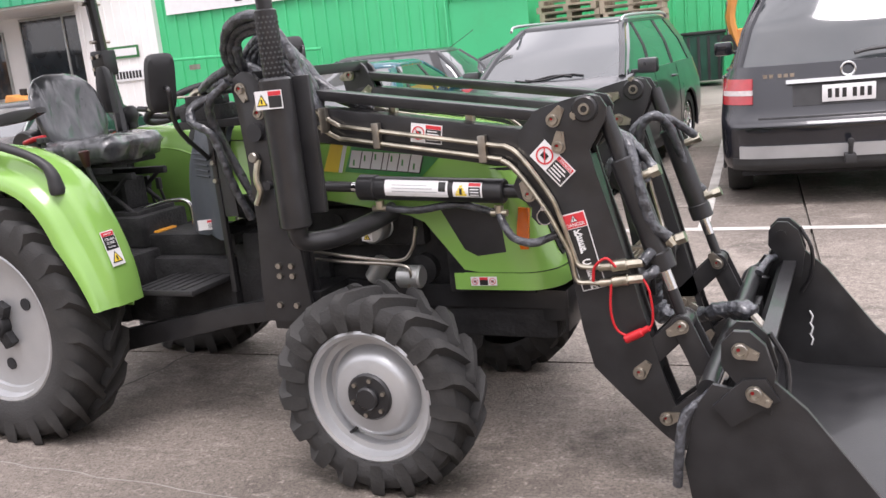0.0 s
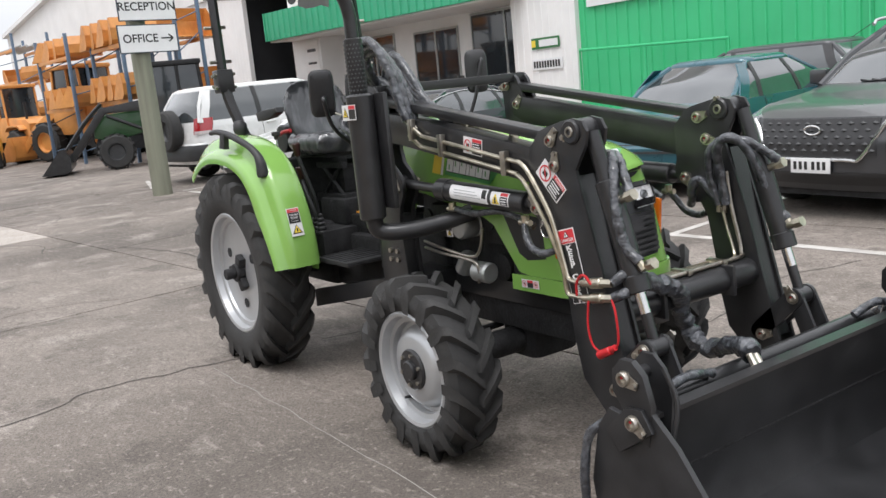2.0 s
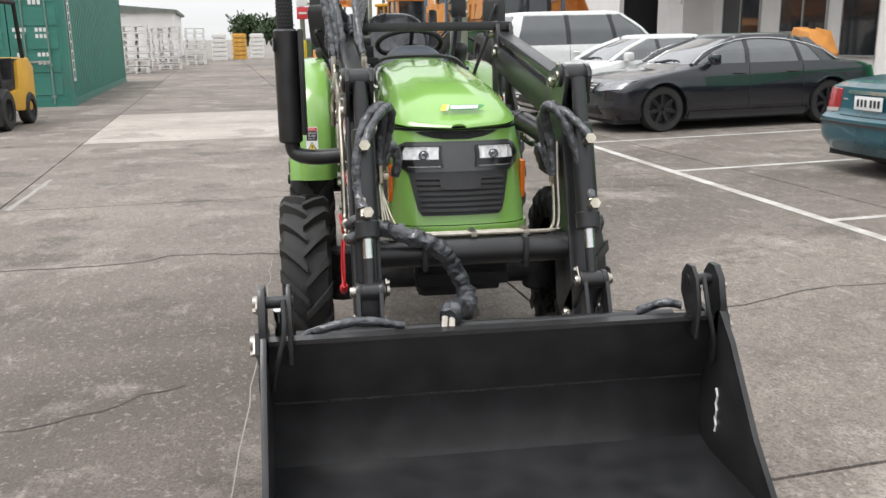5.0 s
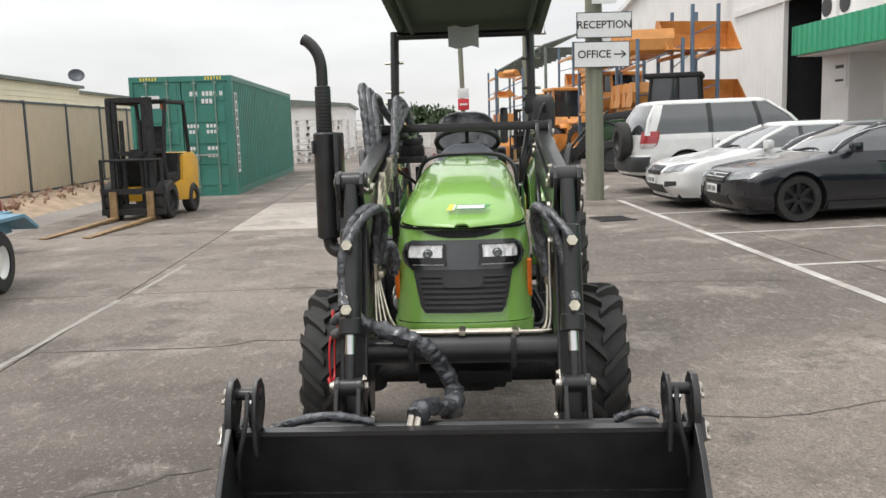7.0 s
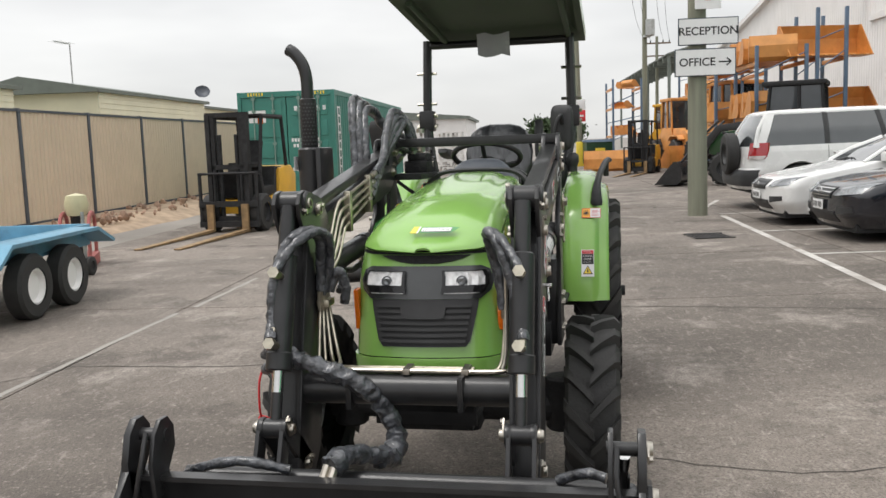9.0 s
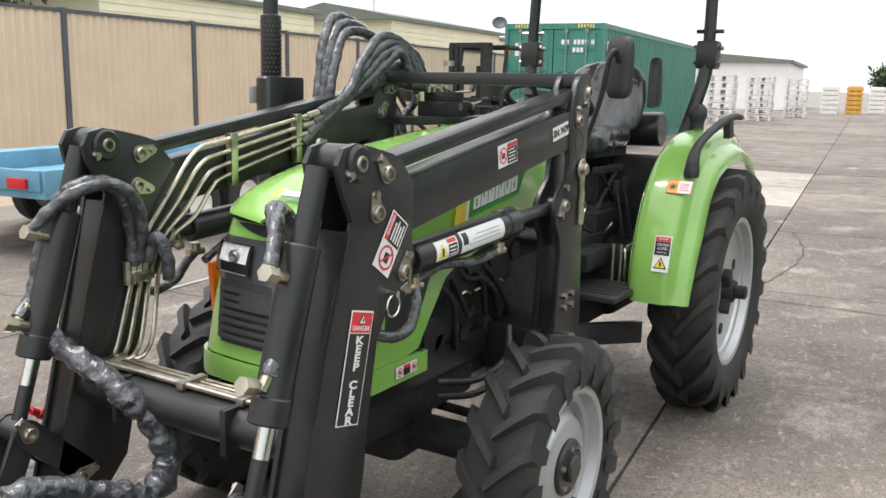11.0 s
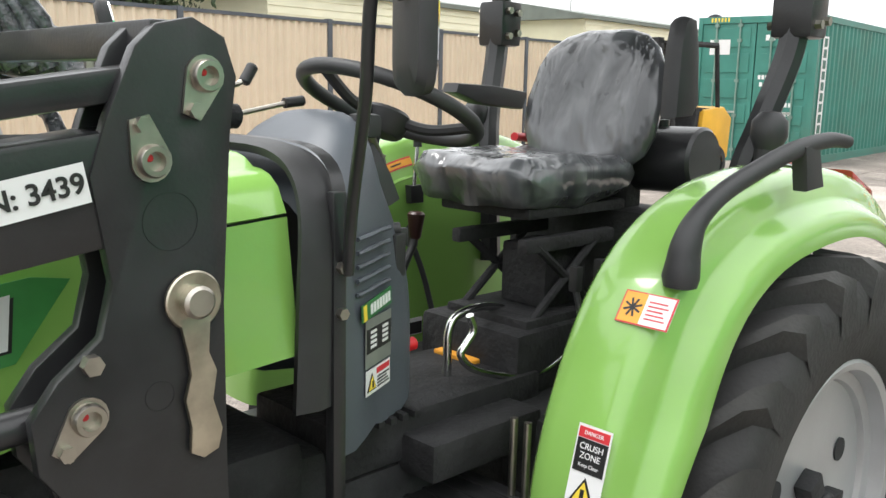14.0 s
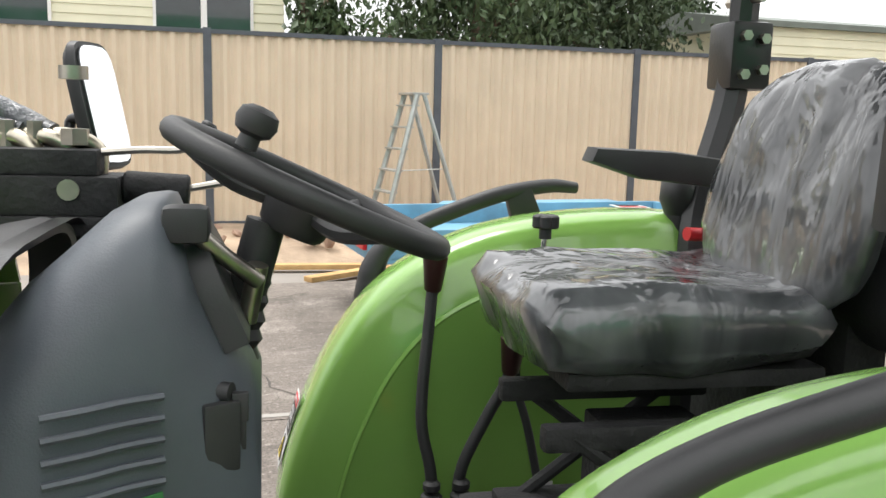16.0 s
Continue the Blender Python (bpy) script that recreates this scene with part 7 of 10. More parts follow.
KNEE = [(0.565, 1.24), (0.60, 1.275), (0.625, 1.305), (0.665, 1.318), (0.74, 1.335), (0.80, 1.345), (0.845, 1.335), (0.865, 1.30), (0.855, 1.255), (0.80, 1.17), (0.815, 1.10), (0.872, 0.90), (0.962, 0.545), (1.0, 0.40), (1.055, 0.24), (1.03, 0.17), (0.985, 0.205), (0.84, 0.35), (0.765, 0.43), (0.735, 0.56), (0.715, 0.715), (0.685, 0.88), (0.655, 0.93), (0.61, 0.925), (0.585, 0.955), (0.59, 0.99), (0.545, 1.02), (0.53, 1.06), (0.55, 1.10)]
for s in (-1, 1):
    y0, y1 = sorted((s * 0.352, s * 0.452))
    bm = B()
    prism(bm, COLUMN, s * 0.362, s * 0.382, 0.003)
    prism(bm, COLUMN, s * 0.428, s * 0.448, 0.003)
    box(bm, -0.59, -0.40, *sorted((s * 0.38, s * 0.43)), 0.55, 0.95, 0.004)
    box(bm, -0.60, -0.36, *sorted((s * 0.17, s * 0.40)), 0.50, 0.66, 0.006)
    col = part("column", bm, BLACK, loader, "black steel mounting column")
    col.location = (0.022, 0, 0)
    for x, z in ((-0.44, 0.78), (-0.44, 0.74), (-0.50, 0.78), (-0.50, 0.74), (-0.44, 0.62), (-0.52, 0.62), (-0.41, 1.155)):
        bm = B()
        rod(bm, (x, s * 0.447, z), (x, s * 0.462, z), 0.012, seg=6)
        part("column_bolt", bm, BOLT, col)
    bm = B()
    for x, z, r in ((-0.51, 1.305, 0.034), (-0.49, 1.10, 0.018)):
        lathe(bm, [(r, 0.0), (r, -0.02), (0, -0.02)], (x, s * 0.449, z), "y", 20)
    part("column_hole", bm, DARK, col)
    bm = B()
    if s > 0:
        rod(bm, (-0.532, 0.452, 1.210), (-0.532, 0.460, 1.210), 0.036, seg=28, bevel=0.002)
        prism(bm, [(-0.552, 1.19), (-0.549, 1.145), (-0.559, 1.12), (-0.553, 1.085), (-0.565, 1.045), (-0.559, 1.02), (-0.539, 1.013), (-0.522, 1.023), (-0.524, 1.055), (-0.517, 1.09), (-0.525, 1.12), (-0.522, 1.145), (-0.512, 1.19)], 0.4525, 0.4605, 0.002)
    else:
        tube(bm, [(-0.52, s * 0.455, 1.20), (-0.53, s * 0.47, 1.13), (-0.52, s * 0.47, 1.08), (-0.545, s * 0.47, 1.03)], 0.013, 8)
    part("lock_handle", bm, BRASS, col, "yellow zinc plated lock handle")
    bm = B()
    rod(bm, (-0.532, s * 0.45, 1.210), (-0.532, s * 0.476, 1.210), 0.020, seg=18, bevel=0.004)
    part("lock_pin", bm, BOLT, col)

    bm = B()
    prism(bm, BOOM, y0 + 0.008, y1 - 0.008, 0.008)
    part("boom", bm, BLACK, loader, "glossy black boom arm")
    bm = B()
    prism(bm, bar_outline((-0.555, 1.476), (0.665, 1.279), 0.0185), *sorted((s * 0.365, s * 0.435)), 0.006)
    part("levelling_bar", bm, BLACK, loader, "black upper levelling bar")
    bm = B()
    back = 0.028 if s > 0 else 0.0
    knee = [(x - back * min(1.0, max(0.0, (z - 1.05) / 0.2)), z) for x, z in KNEE]
    prism(bm, knee, y0, y0 + 0.014, 0.002)
    prism(bm, knee, y1 - 0.014, y1, 0.002)
    prism(bm, [(0.66, 1.13), (0.80, 1.15), (0.862, 0.90), (0.95, 0.55), (0.985, 0.42), (0.86, 0.36), (0.78, 0.44), (0.728, 0.72), (0.695, 0.88), (0.62, 1.0)], y0 + 0.012, y1 - 0.012)
    dip = part("dipper", bm, BLACK, loader, "black knee plate and lower arm")
    bm = B()
    rod(bm, (0.795 - back, y0 - 0.012, 1.30), (0.795 - back, y1 + 0.012, 1.30), 0.042, seg=24, bevel=0.006)
    part("knee_boss", bm, BLACK, dip)
    for x, z, a in ((0.688, 1.272, 0.9), (0.795, 1.30, -0.6 if s > 0 else 3.6), (0.70, 1.185, 1.4), (0.585, 1.03, 2.0), (0.92, 0.42, 0.9), (1.0, 0.262, 0.3)):
        x -= back * min(1.0, max(0.0, (z - 1.18) / 0.09))
        pin(dip, x, s * 0.452, s, z, a if s > 0 else math.pi - a)
        pin(dip, x, s * 0.352, -s, z, a + 2.0)
    for x, z, a in ((-0.556, 1.470, -1.2), (-0.488, 1.375, 1.3), (-0.403, 1.095, -0.9)):
        pin(col, x, s * 0.448, s, z, math.pi - a if s < 0 else a)
        pin(col, x, s * 0.362, -s, z, a + 1.0)
    bm = B()
    lathe(bm, [(0.026 + 0.0028 * math.cos(a), 0.0028 * math.sin(a)) for a in [1.0472 * i for i in range(6)]], (0.635, s * 0.462, 0.955), "y", 24, closed=True)
    rod(bm, (0.635, s * 0.45, 0.985), (0.635, s * 0.475, 0.985), 0.008)
    part("lynch_ring", bm, CHROME, dip, "bright pull ring")

    # lift cylinder
    yc = s * 0.40
    A, Z = Vector((-0.40, yc, 1.088)), Vector((0.585, yc, 1.03))
    d = (Z - A).normalized()
    at = lambda x: A + d * ((x - A.x) / d.x)
    bm = B()
    rod(bm, at(-0.40), at(-0.125), 0.020, seg=16)
    lift = part("lift_cylinder", bm, BLACK, loader, "black hydraulic lift cylinder")
    bm = B()
    rod(bm, at(0.47), at(0.585), 0.024, seg=16)
    part("cylinder_end", bm, BLACK, lift)
    bm = B()
    rod(bm, (-0.40, s * 0.375, 1.088), (-0.40, s * 0.44, 1.088), 0.035, seg=18)
    part("eye", bm, BLACK, lift)
    bm = B()
    rod(bm, at(-0.125), at(-0.085), 0.020, seg=16)
    part("piston_rod", bm, CHROME, lift, "bright piston rod")
    bm = B()
    rod(bm, at(-0.09), at(0.48), 0.043, seg=28, bevel=0.005)
    part("barrel", bm, BLACK, lift)
    bm = B()
    rod(bm, at(-0.092), at(-0.02), 0.048, seg=28, bevel=0.004)
    part("gland", bm, BLACK, lift)

    def patch(x0, x1, a0, a1, r, material, nm="sticker", lab=""):
        bmp = B()
        u, w = Vector((0, s, 0)), Vector((0, 0, 1))
        grid(bmp, [[at(x0 + (x1 - x0) * i / 4) + (u * math.cos(a0 + (a1 - a0) * k / 8) + w * math.sin(a0 + (a1 - a0) * k / 8)) * r for k in range(9)] for i in range(5)])
        return part(nm, bmp, material, lift, lab)
    patch(0.03, 0.28, -0.5, 0.95, 0.0436, STICK_WHITE, lab="white instruction sticker")
    for k in range(3):
        patch(0.06, 0.24 - 0.02 * k, -0.1 + 0.26 * k, -0.04 + 0.26 * k, 0.0442, mat("grey_print", (0.30, 0.31, 0.32), 0.5) if k == 0 and s < 0 else bpy.data.materials["grey_print"], "print")
    patch(0.245, 0.272, 0.0, 0.8, 0.0442, STICK_BLACK, "print")
    patch(0.30, 0.41, -0.4, 0.85, 0.0436, STICK_WHITE, lab="crush zone warning sticker")
    kx = (lambda a, b: (a, b)) if s < 0 else (lambda a, b: (0.71 - b, 0.71 - a))
    patch(*kx(0.360, 0.404), -0.33, 0.42, 0.0442, STICK_BLACK, "print")
    patch(*kx(0.360, 0.404), 0.5, 0.78, 0.0442, STICK_RED, "print")
    for q in range(3):
        patch(*kx(0.365, 0.398), -0.25 + 0.22 * q, -0.16 + 0.22 * q, 0.0447, STICK_WHITE, "print")
    for q in range(4):
        patch(*kx(0.310 + 0.005 * q, 0.352 - 0.005 * q), -0.3 + 0.22 * q, -0.1 + 0.22 * q, 0.0442, STICK_YELLOW, "print")
    patch(*kx(0.326, 0.336), -0.2, 0.3, 0.0447, STICK_BLACK, "print")
    for x in (-0.02, 0.45):
        bm = B()
        c = at(x) - Vector((0, 0, 0.05))
        rod(bm, c, c - Vector((0, 0, 0.028)), 0.016, seg=12)
        rod(bm, c - Vector((0.03, 0, 0.028)), c - Vector((-0.03, 0, 0.028)), 0.012, seg=10)
        part("hose_fitting", bm, BRASS, lift, "yellow zinc hose fitting")
    bm = B()
    c = at(-0.02) - Vector((0, 0, 0.078))
    tube(bm, [c + Vector((0.03, 0, 0)), c + Vector((0.15, 0, -0.01)), c + Vector((0.30, -s * 0.01, 0.005)), c + Vector((0.40, -s * 0.03, -0.02)), c + Vector((0.47, -s * 0.04, -0.05))], 0.0135, 10, 6, 0.15)
    part("hose", bm, WRAP_HOSE, lift, "grey hydraulic hose wrapped in film")
    bm = B()
    c = at(0.45) - Vector((0, 0, 0.078))
    tube(bm, [c, c + Vector((0.02, s * 0.02, -0.035)), c + Vector((0.06, s * 0.03, -0.085)), c + Vector((0.13, s * 0.03, -0.10)), c + Vector((0.20, s * 0.0, -0.08))], 0.0145, 10, 6, 0.15)
    part("hose", bm, WRAP_HOSE, lift, "grey hydraulic hose wrapped in film")

    # bucket cylinder
    A2, Z2 = Vector((0.838, yc, 1.292)), Vector((1.062, yc, 0.585))
    d2 = (Z2 - A2).normalized()
    at2 = lambda z: A2 + d2 * ((z - A2.z) / d2.z)
    bm = B()
    rod(bm, A2, at2(1.12), 0.027, seg=16)
    tilt = part("bucket_cylinder", bm, BLACK, loader, "black hydraulic bucket cylinder")
    bm = B()
    rod(bm, at2(0.70), at2(0.58), 0.019, seg=16)
    part("rod_end", bm, BLACK, tilt)
    bm = B()
    rod(bm, (1.062, s * 0.36, 0.585), (1.062, s * 0.44, 0.585), 0.032, seg=20)
    part("eye", bm, BLACK, tilt)
    bm = B()
    rod(bm, at2(1.13), at2(0.765), 0.040, seg=26, bevel=0.005)
    part("barrel", bm, BLACK, tilt)
    bm = B()
    rod(bm, at2(0.82), at2(0.762), 0.044, seg=26, bevel=0.004)
    part("gland", bm, BLACK, tilt)
    bm = B()
    rod(bm, at2(0.765), at2(0.695), 0.0195, seg=18)
    part("piston_rod", bm, CHROME, tilt, "bright piston rod")
    for z in (1.065, 0.845):
        bm = B()
        c = at2(z)
        rod(bm, c + Vector((0.03, 0, 0)), c + Vector((0.085, 0, 0.02)), 0.014, seg=12)
        rod(bm, c + Vector((0.07, 0, 0.014)), c + Vector((0.10, 0, 0.025)), 0.020, seg=6)
        part("hose_fitting", bm, BRASS, tilt, "yellow zinc hose fitting")
    # links
    bm = B()
    for yy in (0.352, 0.432):
        prism(bm, bar_outline((0.905, 0.43), (1.062, 0.585), 0.036), s * yy, s * (yy + 0.016), 0.002)
        prism(bm, bar_outline((1.062, 0.585), (1.185, 0.30), 0.034), s * (yy + 0.006), s * (yy + 0.02), 0.002)
        prism(bm, [(1.0, 0.20), (1.02, 0.30), (1.14, 0.40), (1.21, 0.40), (1.24, 0.16), (1.12, 0.10)], s * (yy + 0.008), s * (yy + 0.022), 0.002)
    lk = part("tilt_link", bm, BLACK, loader, "black tilt links")
    pin(lk, 1.062, s * 0.455, s, 0.585, 3.6 if s > 0 else -0.5)
    pin(lk, 1.062, s * 0.350, -s, 0.585, 1.0)

    # printed labels
    st = sticker(loader, side_pose(s, 0.675 if s < 0 else 0.64, s * 0.4545, 1.132 if s < 0 else 1.105, 48 if s < 0 else -55), 0.145, 0.075, [(STICK_BLACK, 0.50, 0.97, 0.06, 0.74), (STICK_RED, 0.50, 0.97, 0.76, 0.95)], label="diamond set crush danger sticker")
    ring_sign(st, -0.036, 0, 0.030)
    for k in range(4):
        bm = B()
        box(bm, 0.006, 0.060 - 0.008 * (k % 2), -0.0032, -0.0022, -0.026 + 0.011 * k, -0.0215 + 0.011 * k)
        part("print", bm, STICK_WHITE, st, smooth=False)
    lettering("DANGER", 0.013, STICK_WHITE, st, Matrix.Translation((0.038, -0.0026, 0.0265)) @ Matrix.Rotation(radians(90), 4, "X"))
    st = sticker(loader, side_pose(s, 0.757 if s < 0 else 0.776, s * 0.4545, 0.836, -13 if s < 0 else 13), 0.084, 0.265, [(STICK_BLACK, 0.04, 0.96, 0.012, 0.80), (STICK_RED, 0.04, 0.96, 0.81, 0.985)], label="tall red and black danger keep clear sticker")
    for k, ch in enumerate("KEEP CLEAR"):
        if ch != " ":
            lettering(ch, 0.030, STICK_WHITE, st, Matrix.Translation((0.0, -0.0026, 0.064 - 0.0205 * k)) @ Matrix.Rotation(radians(90), 4, "X") @ Matrix.Diagonal((1.45, 0.85, 1, 1)), bold=0.0010)
    lettering("DANGER", 0.0165, STICK_WHITE, st, Matrix.Translation((0, -0.0026, 0.092)) @ Matrix.Rotation(radians(90), 4, "X"))
    triangle(st, 0, 0.113, 0.026, STICK_WHITE)
    st = sticker(loader, side_pose(s, 0.225 if s < 0 else 0.036, s * 0.4455, 1.255 if s < 0 else 1.288, 9 if s < 0 else -9), 0.120, 0.066, [(STICK_BLACK, 0.48, 0.97, 0.06, 0.74), (STICK_RED, 0.48, 0.97, 0.76, 0.95)], label="crush risk danger sticker")
    ring_sign(st, -0.030, 0, 0.024)
    for k in range(4):
        bm = B()
        box(bm, 0.002, 0.047 - 0.006 * (k % 2), -0.0032, -0.0022, -0.022 + 0.010 * k, -0.019 + 0.010 * k)
        part("print", bm, STICK_WHITE, st, smooth=False)
st = sticker(loader, side_pose(1, -0.336, 0.4455, 1.343, -11), 0.122, 0.044, [], label="white serial sticker with black print")
lettering("SN: 3439", 0.031, STICK_BLACK, st, Matrix.Translation((0, -0.0022, 0)) @ Matrix.Rotation(radians(90), 4, "X"), bold=0.0006)

bm = B()
box(bm, -0.52, -0.475, -0.44, 0.44, 1.487, 1.53, 0.004)
part("top_crossbar", bm, BLACK, loader, "black square crossbar")
bm = B()
rod(bm, (0.865, -0.36, 0.668), (0.865, 0.36, 0.668), 0.052, seg=28)
for s in (-1, 1):
    box(bm, 0.80, 0.93, *sorted((s * 0.18, s * 0.20)), 0.61, 0.725, 0.005)
part("cross_tube", bm, BLACK, loader, "black round cross tube")
bm = B()
box(bm, 0.50, 0.60, -0.19, 0.19, 0.50, 0.60, 0.01)
box(bm, 0.585, 0.60, -0.19, 0.19, 0.46, 0.62, 0.004)
for s in (-1, 1):
    prism(bm, [(-0.45, 0.55), (0.60, 0.55), (0.60, 0.62), (0.35, 0.63), (-0.45, 0.66)], s * 0.17, s * 0.195, 0.004)
    prism(bm, [(-0.48, 0.55), (-0.48, 0.64), (-0.80, 0.585), (-1.48, 0.45), (-1.48, 0.35), (-0.80, 0.50)], s * 0.345, s * 0.395, 0.004)
part("subframe", bm, BLACK, loader, "black mounting subframe")

# steel pipes and hoses
for k in range(2):
    bm = B()
    o = -0.044 * k
    tube(bm, [(-0.19 - 0.01 * k, -0.462, 1.352 + o), (-0.11 - 0.01 * k, -0.462, 1.305 + o), (-0.06, -0.462, 1.295 + o), (0.45, -0.462, 1.208 + o), (0.52 - 0.02 * k, -0.462, 1.196 + o), (0.575 - 0.02 * k, -0.466, 1.155 + o), (0.66 - 0.02 * k, -0.466, 1.03 + o), (0.69 - 0.012 * k, -0.466, 0.955 + o), (0.728 - 0.012 * k, -0.466, 0.825), (0.742 - 0.012 * k, -0.468, 0.792 - 0.05 * k), (0.77, -0.468, 0.785 - 0.052 * k), (0.81, -0.468, 0.784 - 0.052 * k)], 0.0085, 8, 4)
    part("steel_pipe", bm, BRASS, loader, "bent plated hydraulic pipe")
for x, z in ((0.04, 1.262), (0.44, 1.193), (-0.17, 1.33)):
    bm = B()
    box(bm, x - 0.014, x + 0.014, -0.478, -0.452, z - 0.045, z + 0.045, 0.003)
    part("pipe_clamp", bm, BOLT, loader)
for k in range(4):
    bm = B()
    o = 0.038 * k
    tube(bm, [(-0.02 + 0.03 * k, -0.335, 1.372 - o * 0.9), (0.38, -0.335, 1.30 - o * 0.95), (0.50 - 0.02 * k, -0.335, 1.272 - o), (0.60 - 0.03 * k, -0.335, 1.16 - o * 0.7), (0.70 - 0.035 * k, -0.338, 1.03), (0.735 - 0.03 * k, -0.338, 0.94), (0.80 - 0.03 * k, -0.33 + 0.012 * k, 0.76 + 0.006 * k), (0.835 - 0.02 * k, -0.315 + 0.018 * k, 0.734), (0.855 - 0.018 * k, -0.27, 0.727), (0.86 - 0.018 * k, 0.0, 0.727), (0.86 - 0.018 * k, 0.22, 0.727)] + ([(0.855, 0.28, 0.727), (0.835, 0.315, 0.75), (0.80, 0.325, 0.84), (0.78, 0.325, 0.92)] if k < 2 else []), 0.0066, 8, 4)
    part("steel_pipe", bm, BRASS, loader, "bent plated hydraulic pipe")
bm = B()
tube(bm, [(0.80, 0.335, 1.06), (0.815, 0.335, 0.93), (0.845, 0.335, 0.80), (0.86, 0.325, 0.745), (0.868, 0.30, 0.733), (0.868, 0.0, 0.733), (0.868, -0.30, 0.733)], 0.008, 8, 4)
part("steel_pipe", bm, BOLT, loader, "bright plated hydraulic pipe")
for y in (-0.30, 0.0, 0.20):
    bm = B()
    box(bm, 0.80, 0.885, y - 0.012, y + 0.012, 0.722, 0.742, 0.002)
    part("pipe_clamp", bm, BOLT, loader)
for x, z in ((0.05, 1.355), (0.35, 1.30)):
    bm = B()
    box(bm, x - 0.014, x + 0.014, -0.352, -0.325, z - 0.14, z + 0.02, 0.003)
    part("pipe_clamp", bm, BRASS, loader)


def hose(pts, r=0.021, label="grey hydraulic hose wrapped in creased film"):
    bm_ = B()
    tube(bm_, pts, r, 12, 9, 0.22)
    return part("hose", bm_, WRAP_HOSE, loader, label)


# bundle from the valve to the right boom
for k in range(3):
    o = 0.028 * k
    hose([(-0.62 + o, -0.34, 1.50), (-0.60 + o, -0.42, 1.60), (-0.50, -0.50 + o, 1.70 - o * 0.6), (-0.36, -0.51 + o, 1.72 - o), (-0.27, -0.49 + o, 1.60 - o), (-0.235 + o * 0.3, -0.475 + o, 1.47 - o), (-0.20, -0.465 + 0.02 * k, 1.37 - o)], 0.020)
for k in range(4):
    o = 0.03 * k
    hose([(-0.66 + o, -0.28, 1.48), (-0.60 + o, -0.30, 1.60), (-0.45, -0.34 + 0.3 * o, 1.66 - o), (-0.32, -0.345, 1.56 - o), (-0.22 + o, -0.338, 1.44 - o * 0.7), (-0.06 + 0.03 * k, -0.335, 1.378 - 0.034 * k)], 0.018)
hose([(-0.58, -0.46, 1.50), (-0.66, -0.48, 1.44), (-0.70, -0.44, 1.36), (-0.68, -0.38, 1.20), (-0.63, -0.34, 1.02)], 0.017)
hose([(-0.70, -0.36, 1.46), (-0.80, -0.42, 1.42), (-0.78, -0.46, 1.36), (-0.70, -0.45, 1.30), (-0.68, -0.40, 1.10), (-0.66, -0.34, 0.95)], 0.017)
for k, (y, z) in enumerate(((-0.465, 1.37), (-0.445, 1.342))):
    bm = B()
    rod(bm, (-0.225 + 0.02 * k, y, z + 0.02), (-0.175 + 0.01 * k, y, z - 0.015), 0.013, seg=8)
    part("hose_fitting", bm, BOLT, loader, "plated hose fitting")
for k in range(4):
    bm = B()
    rod(bm, (-0.08 + 0.03 * k, -0.335, 1.384 - 0.034 * k), (0.0 + 0.03 * k, -0.335, 1.368 - 0.034 * k), 0.012, seg=8)
    part("hose_fitting", bm, BOLT, loader, "plated hose fitting")
# knee hoses, right
hose([(0.735, -0.335, 0.97), (0.74, -0.33, 1.07), (0.78, -0.315, 1.17), (0.85, -0.335, 1.21), (0.915, -0.39, 1.16), (0.95, -0.425, 1.03), (0.98, -0.425, 0.92), (1.03, -0.415, 0.87)], 0.0185)
hose([(0.72, -0.325, 0.98), (0.73, -0.30, 1.08), (0.77, -0.285, 1.17), (0.83, -0.30, 1.205), (0.90, -0.34, 1.185), (0.95, -0.375, 1.14), (0.99, -0.397, 1.095)], 0.0165)
hose([(0.70, -0.315, 0.98), (0.70, -0.28, 1.05), (0.68, -0.26, 0.99), (0.67, -0.27, 0.93)], 0.018)
bm = B()
box(bm, 0.69, 0.76, -0.345, -0.30, 0.93, 0.955, 0.004)
part("hose_fitting", bm, BRASS, loader, "plated hose fitting")
for k in range(4):
    bm = B()
    rod(bm, (0.70 + 0.02 * k, -0.33, 0.92), (0.70 + 0.02 * k, -0.33, 0.985), 0.011, seg=6)
    part("hose_fitting", bm, BRASS, loader, "plated hose fitting")
bm = B()
rod(bm, (1.0, -0.415, 0.90), (1.045, -0.412, 0.845), 0.014, seg=8)
part("hose_fitting", bm, BRASS, loader, "plated hose fitting")
# knee hoses, left
hose([(0.80, 0.325, 0.93), (0.79, 0.315, 1.05), (0.80, 0.285, 1.15), (0.85, 0.285, 1.195), (0.90, 0.33, 1.15), (0.935, 0.375, 1.02), (0.97, 0.40, 0.92), (1.01, 0.41, 0.87)], 0.0185)
hose([(0.77, 0.325, 0.93), (0.75, 0.30, 1.04), (0.77, 0.28, 1.14), (0.83, 0.29, 1.19), (0.90, 0.335, 1.175), (0.955, 0.375, 1.13), (0.99, 0.397, 1.095)], 0.0165)
hose([(0.76, 0.32, 0.96), (0.70, 0.30, 1.03), (0.66, 0.30, 1.00), (0.63, 0.33, 0.94), (0.60, 0.36, 0.92)], 0.018)
bm = B()
rod(bm, (0.985, 0.405, 0.90), (1.03, 0.405, 0.845), 0.014, seg=8)
part("hose_fitting", bm, BRASS, loader, "plated hose fitting")
bm = B()
rod(bm, (0.79, 0.325, 0.90), (0.80, 0.325, 0.95), 0.011, seg=6)
part("hose_fitting", bm, BRASS, loader, "plated hose fitting")
bm = B()
rod(bm, (0.765, 0.325, 0.90), (0.77, 0.325, 0.95), 0.011, seg=6)
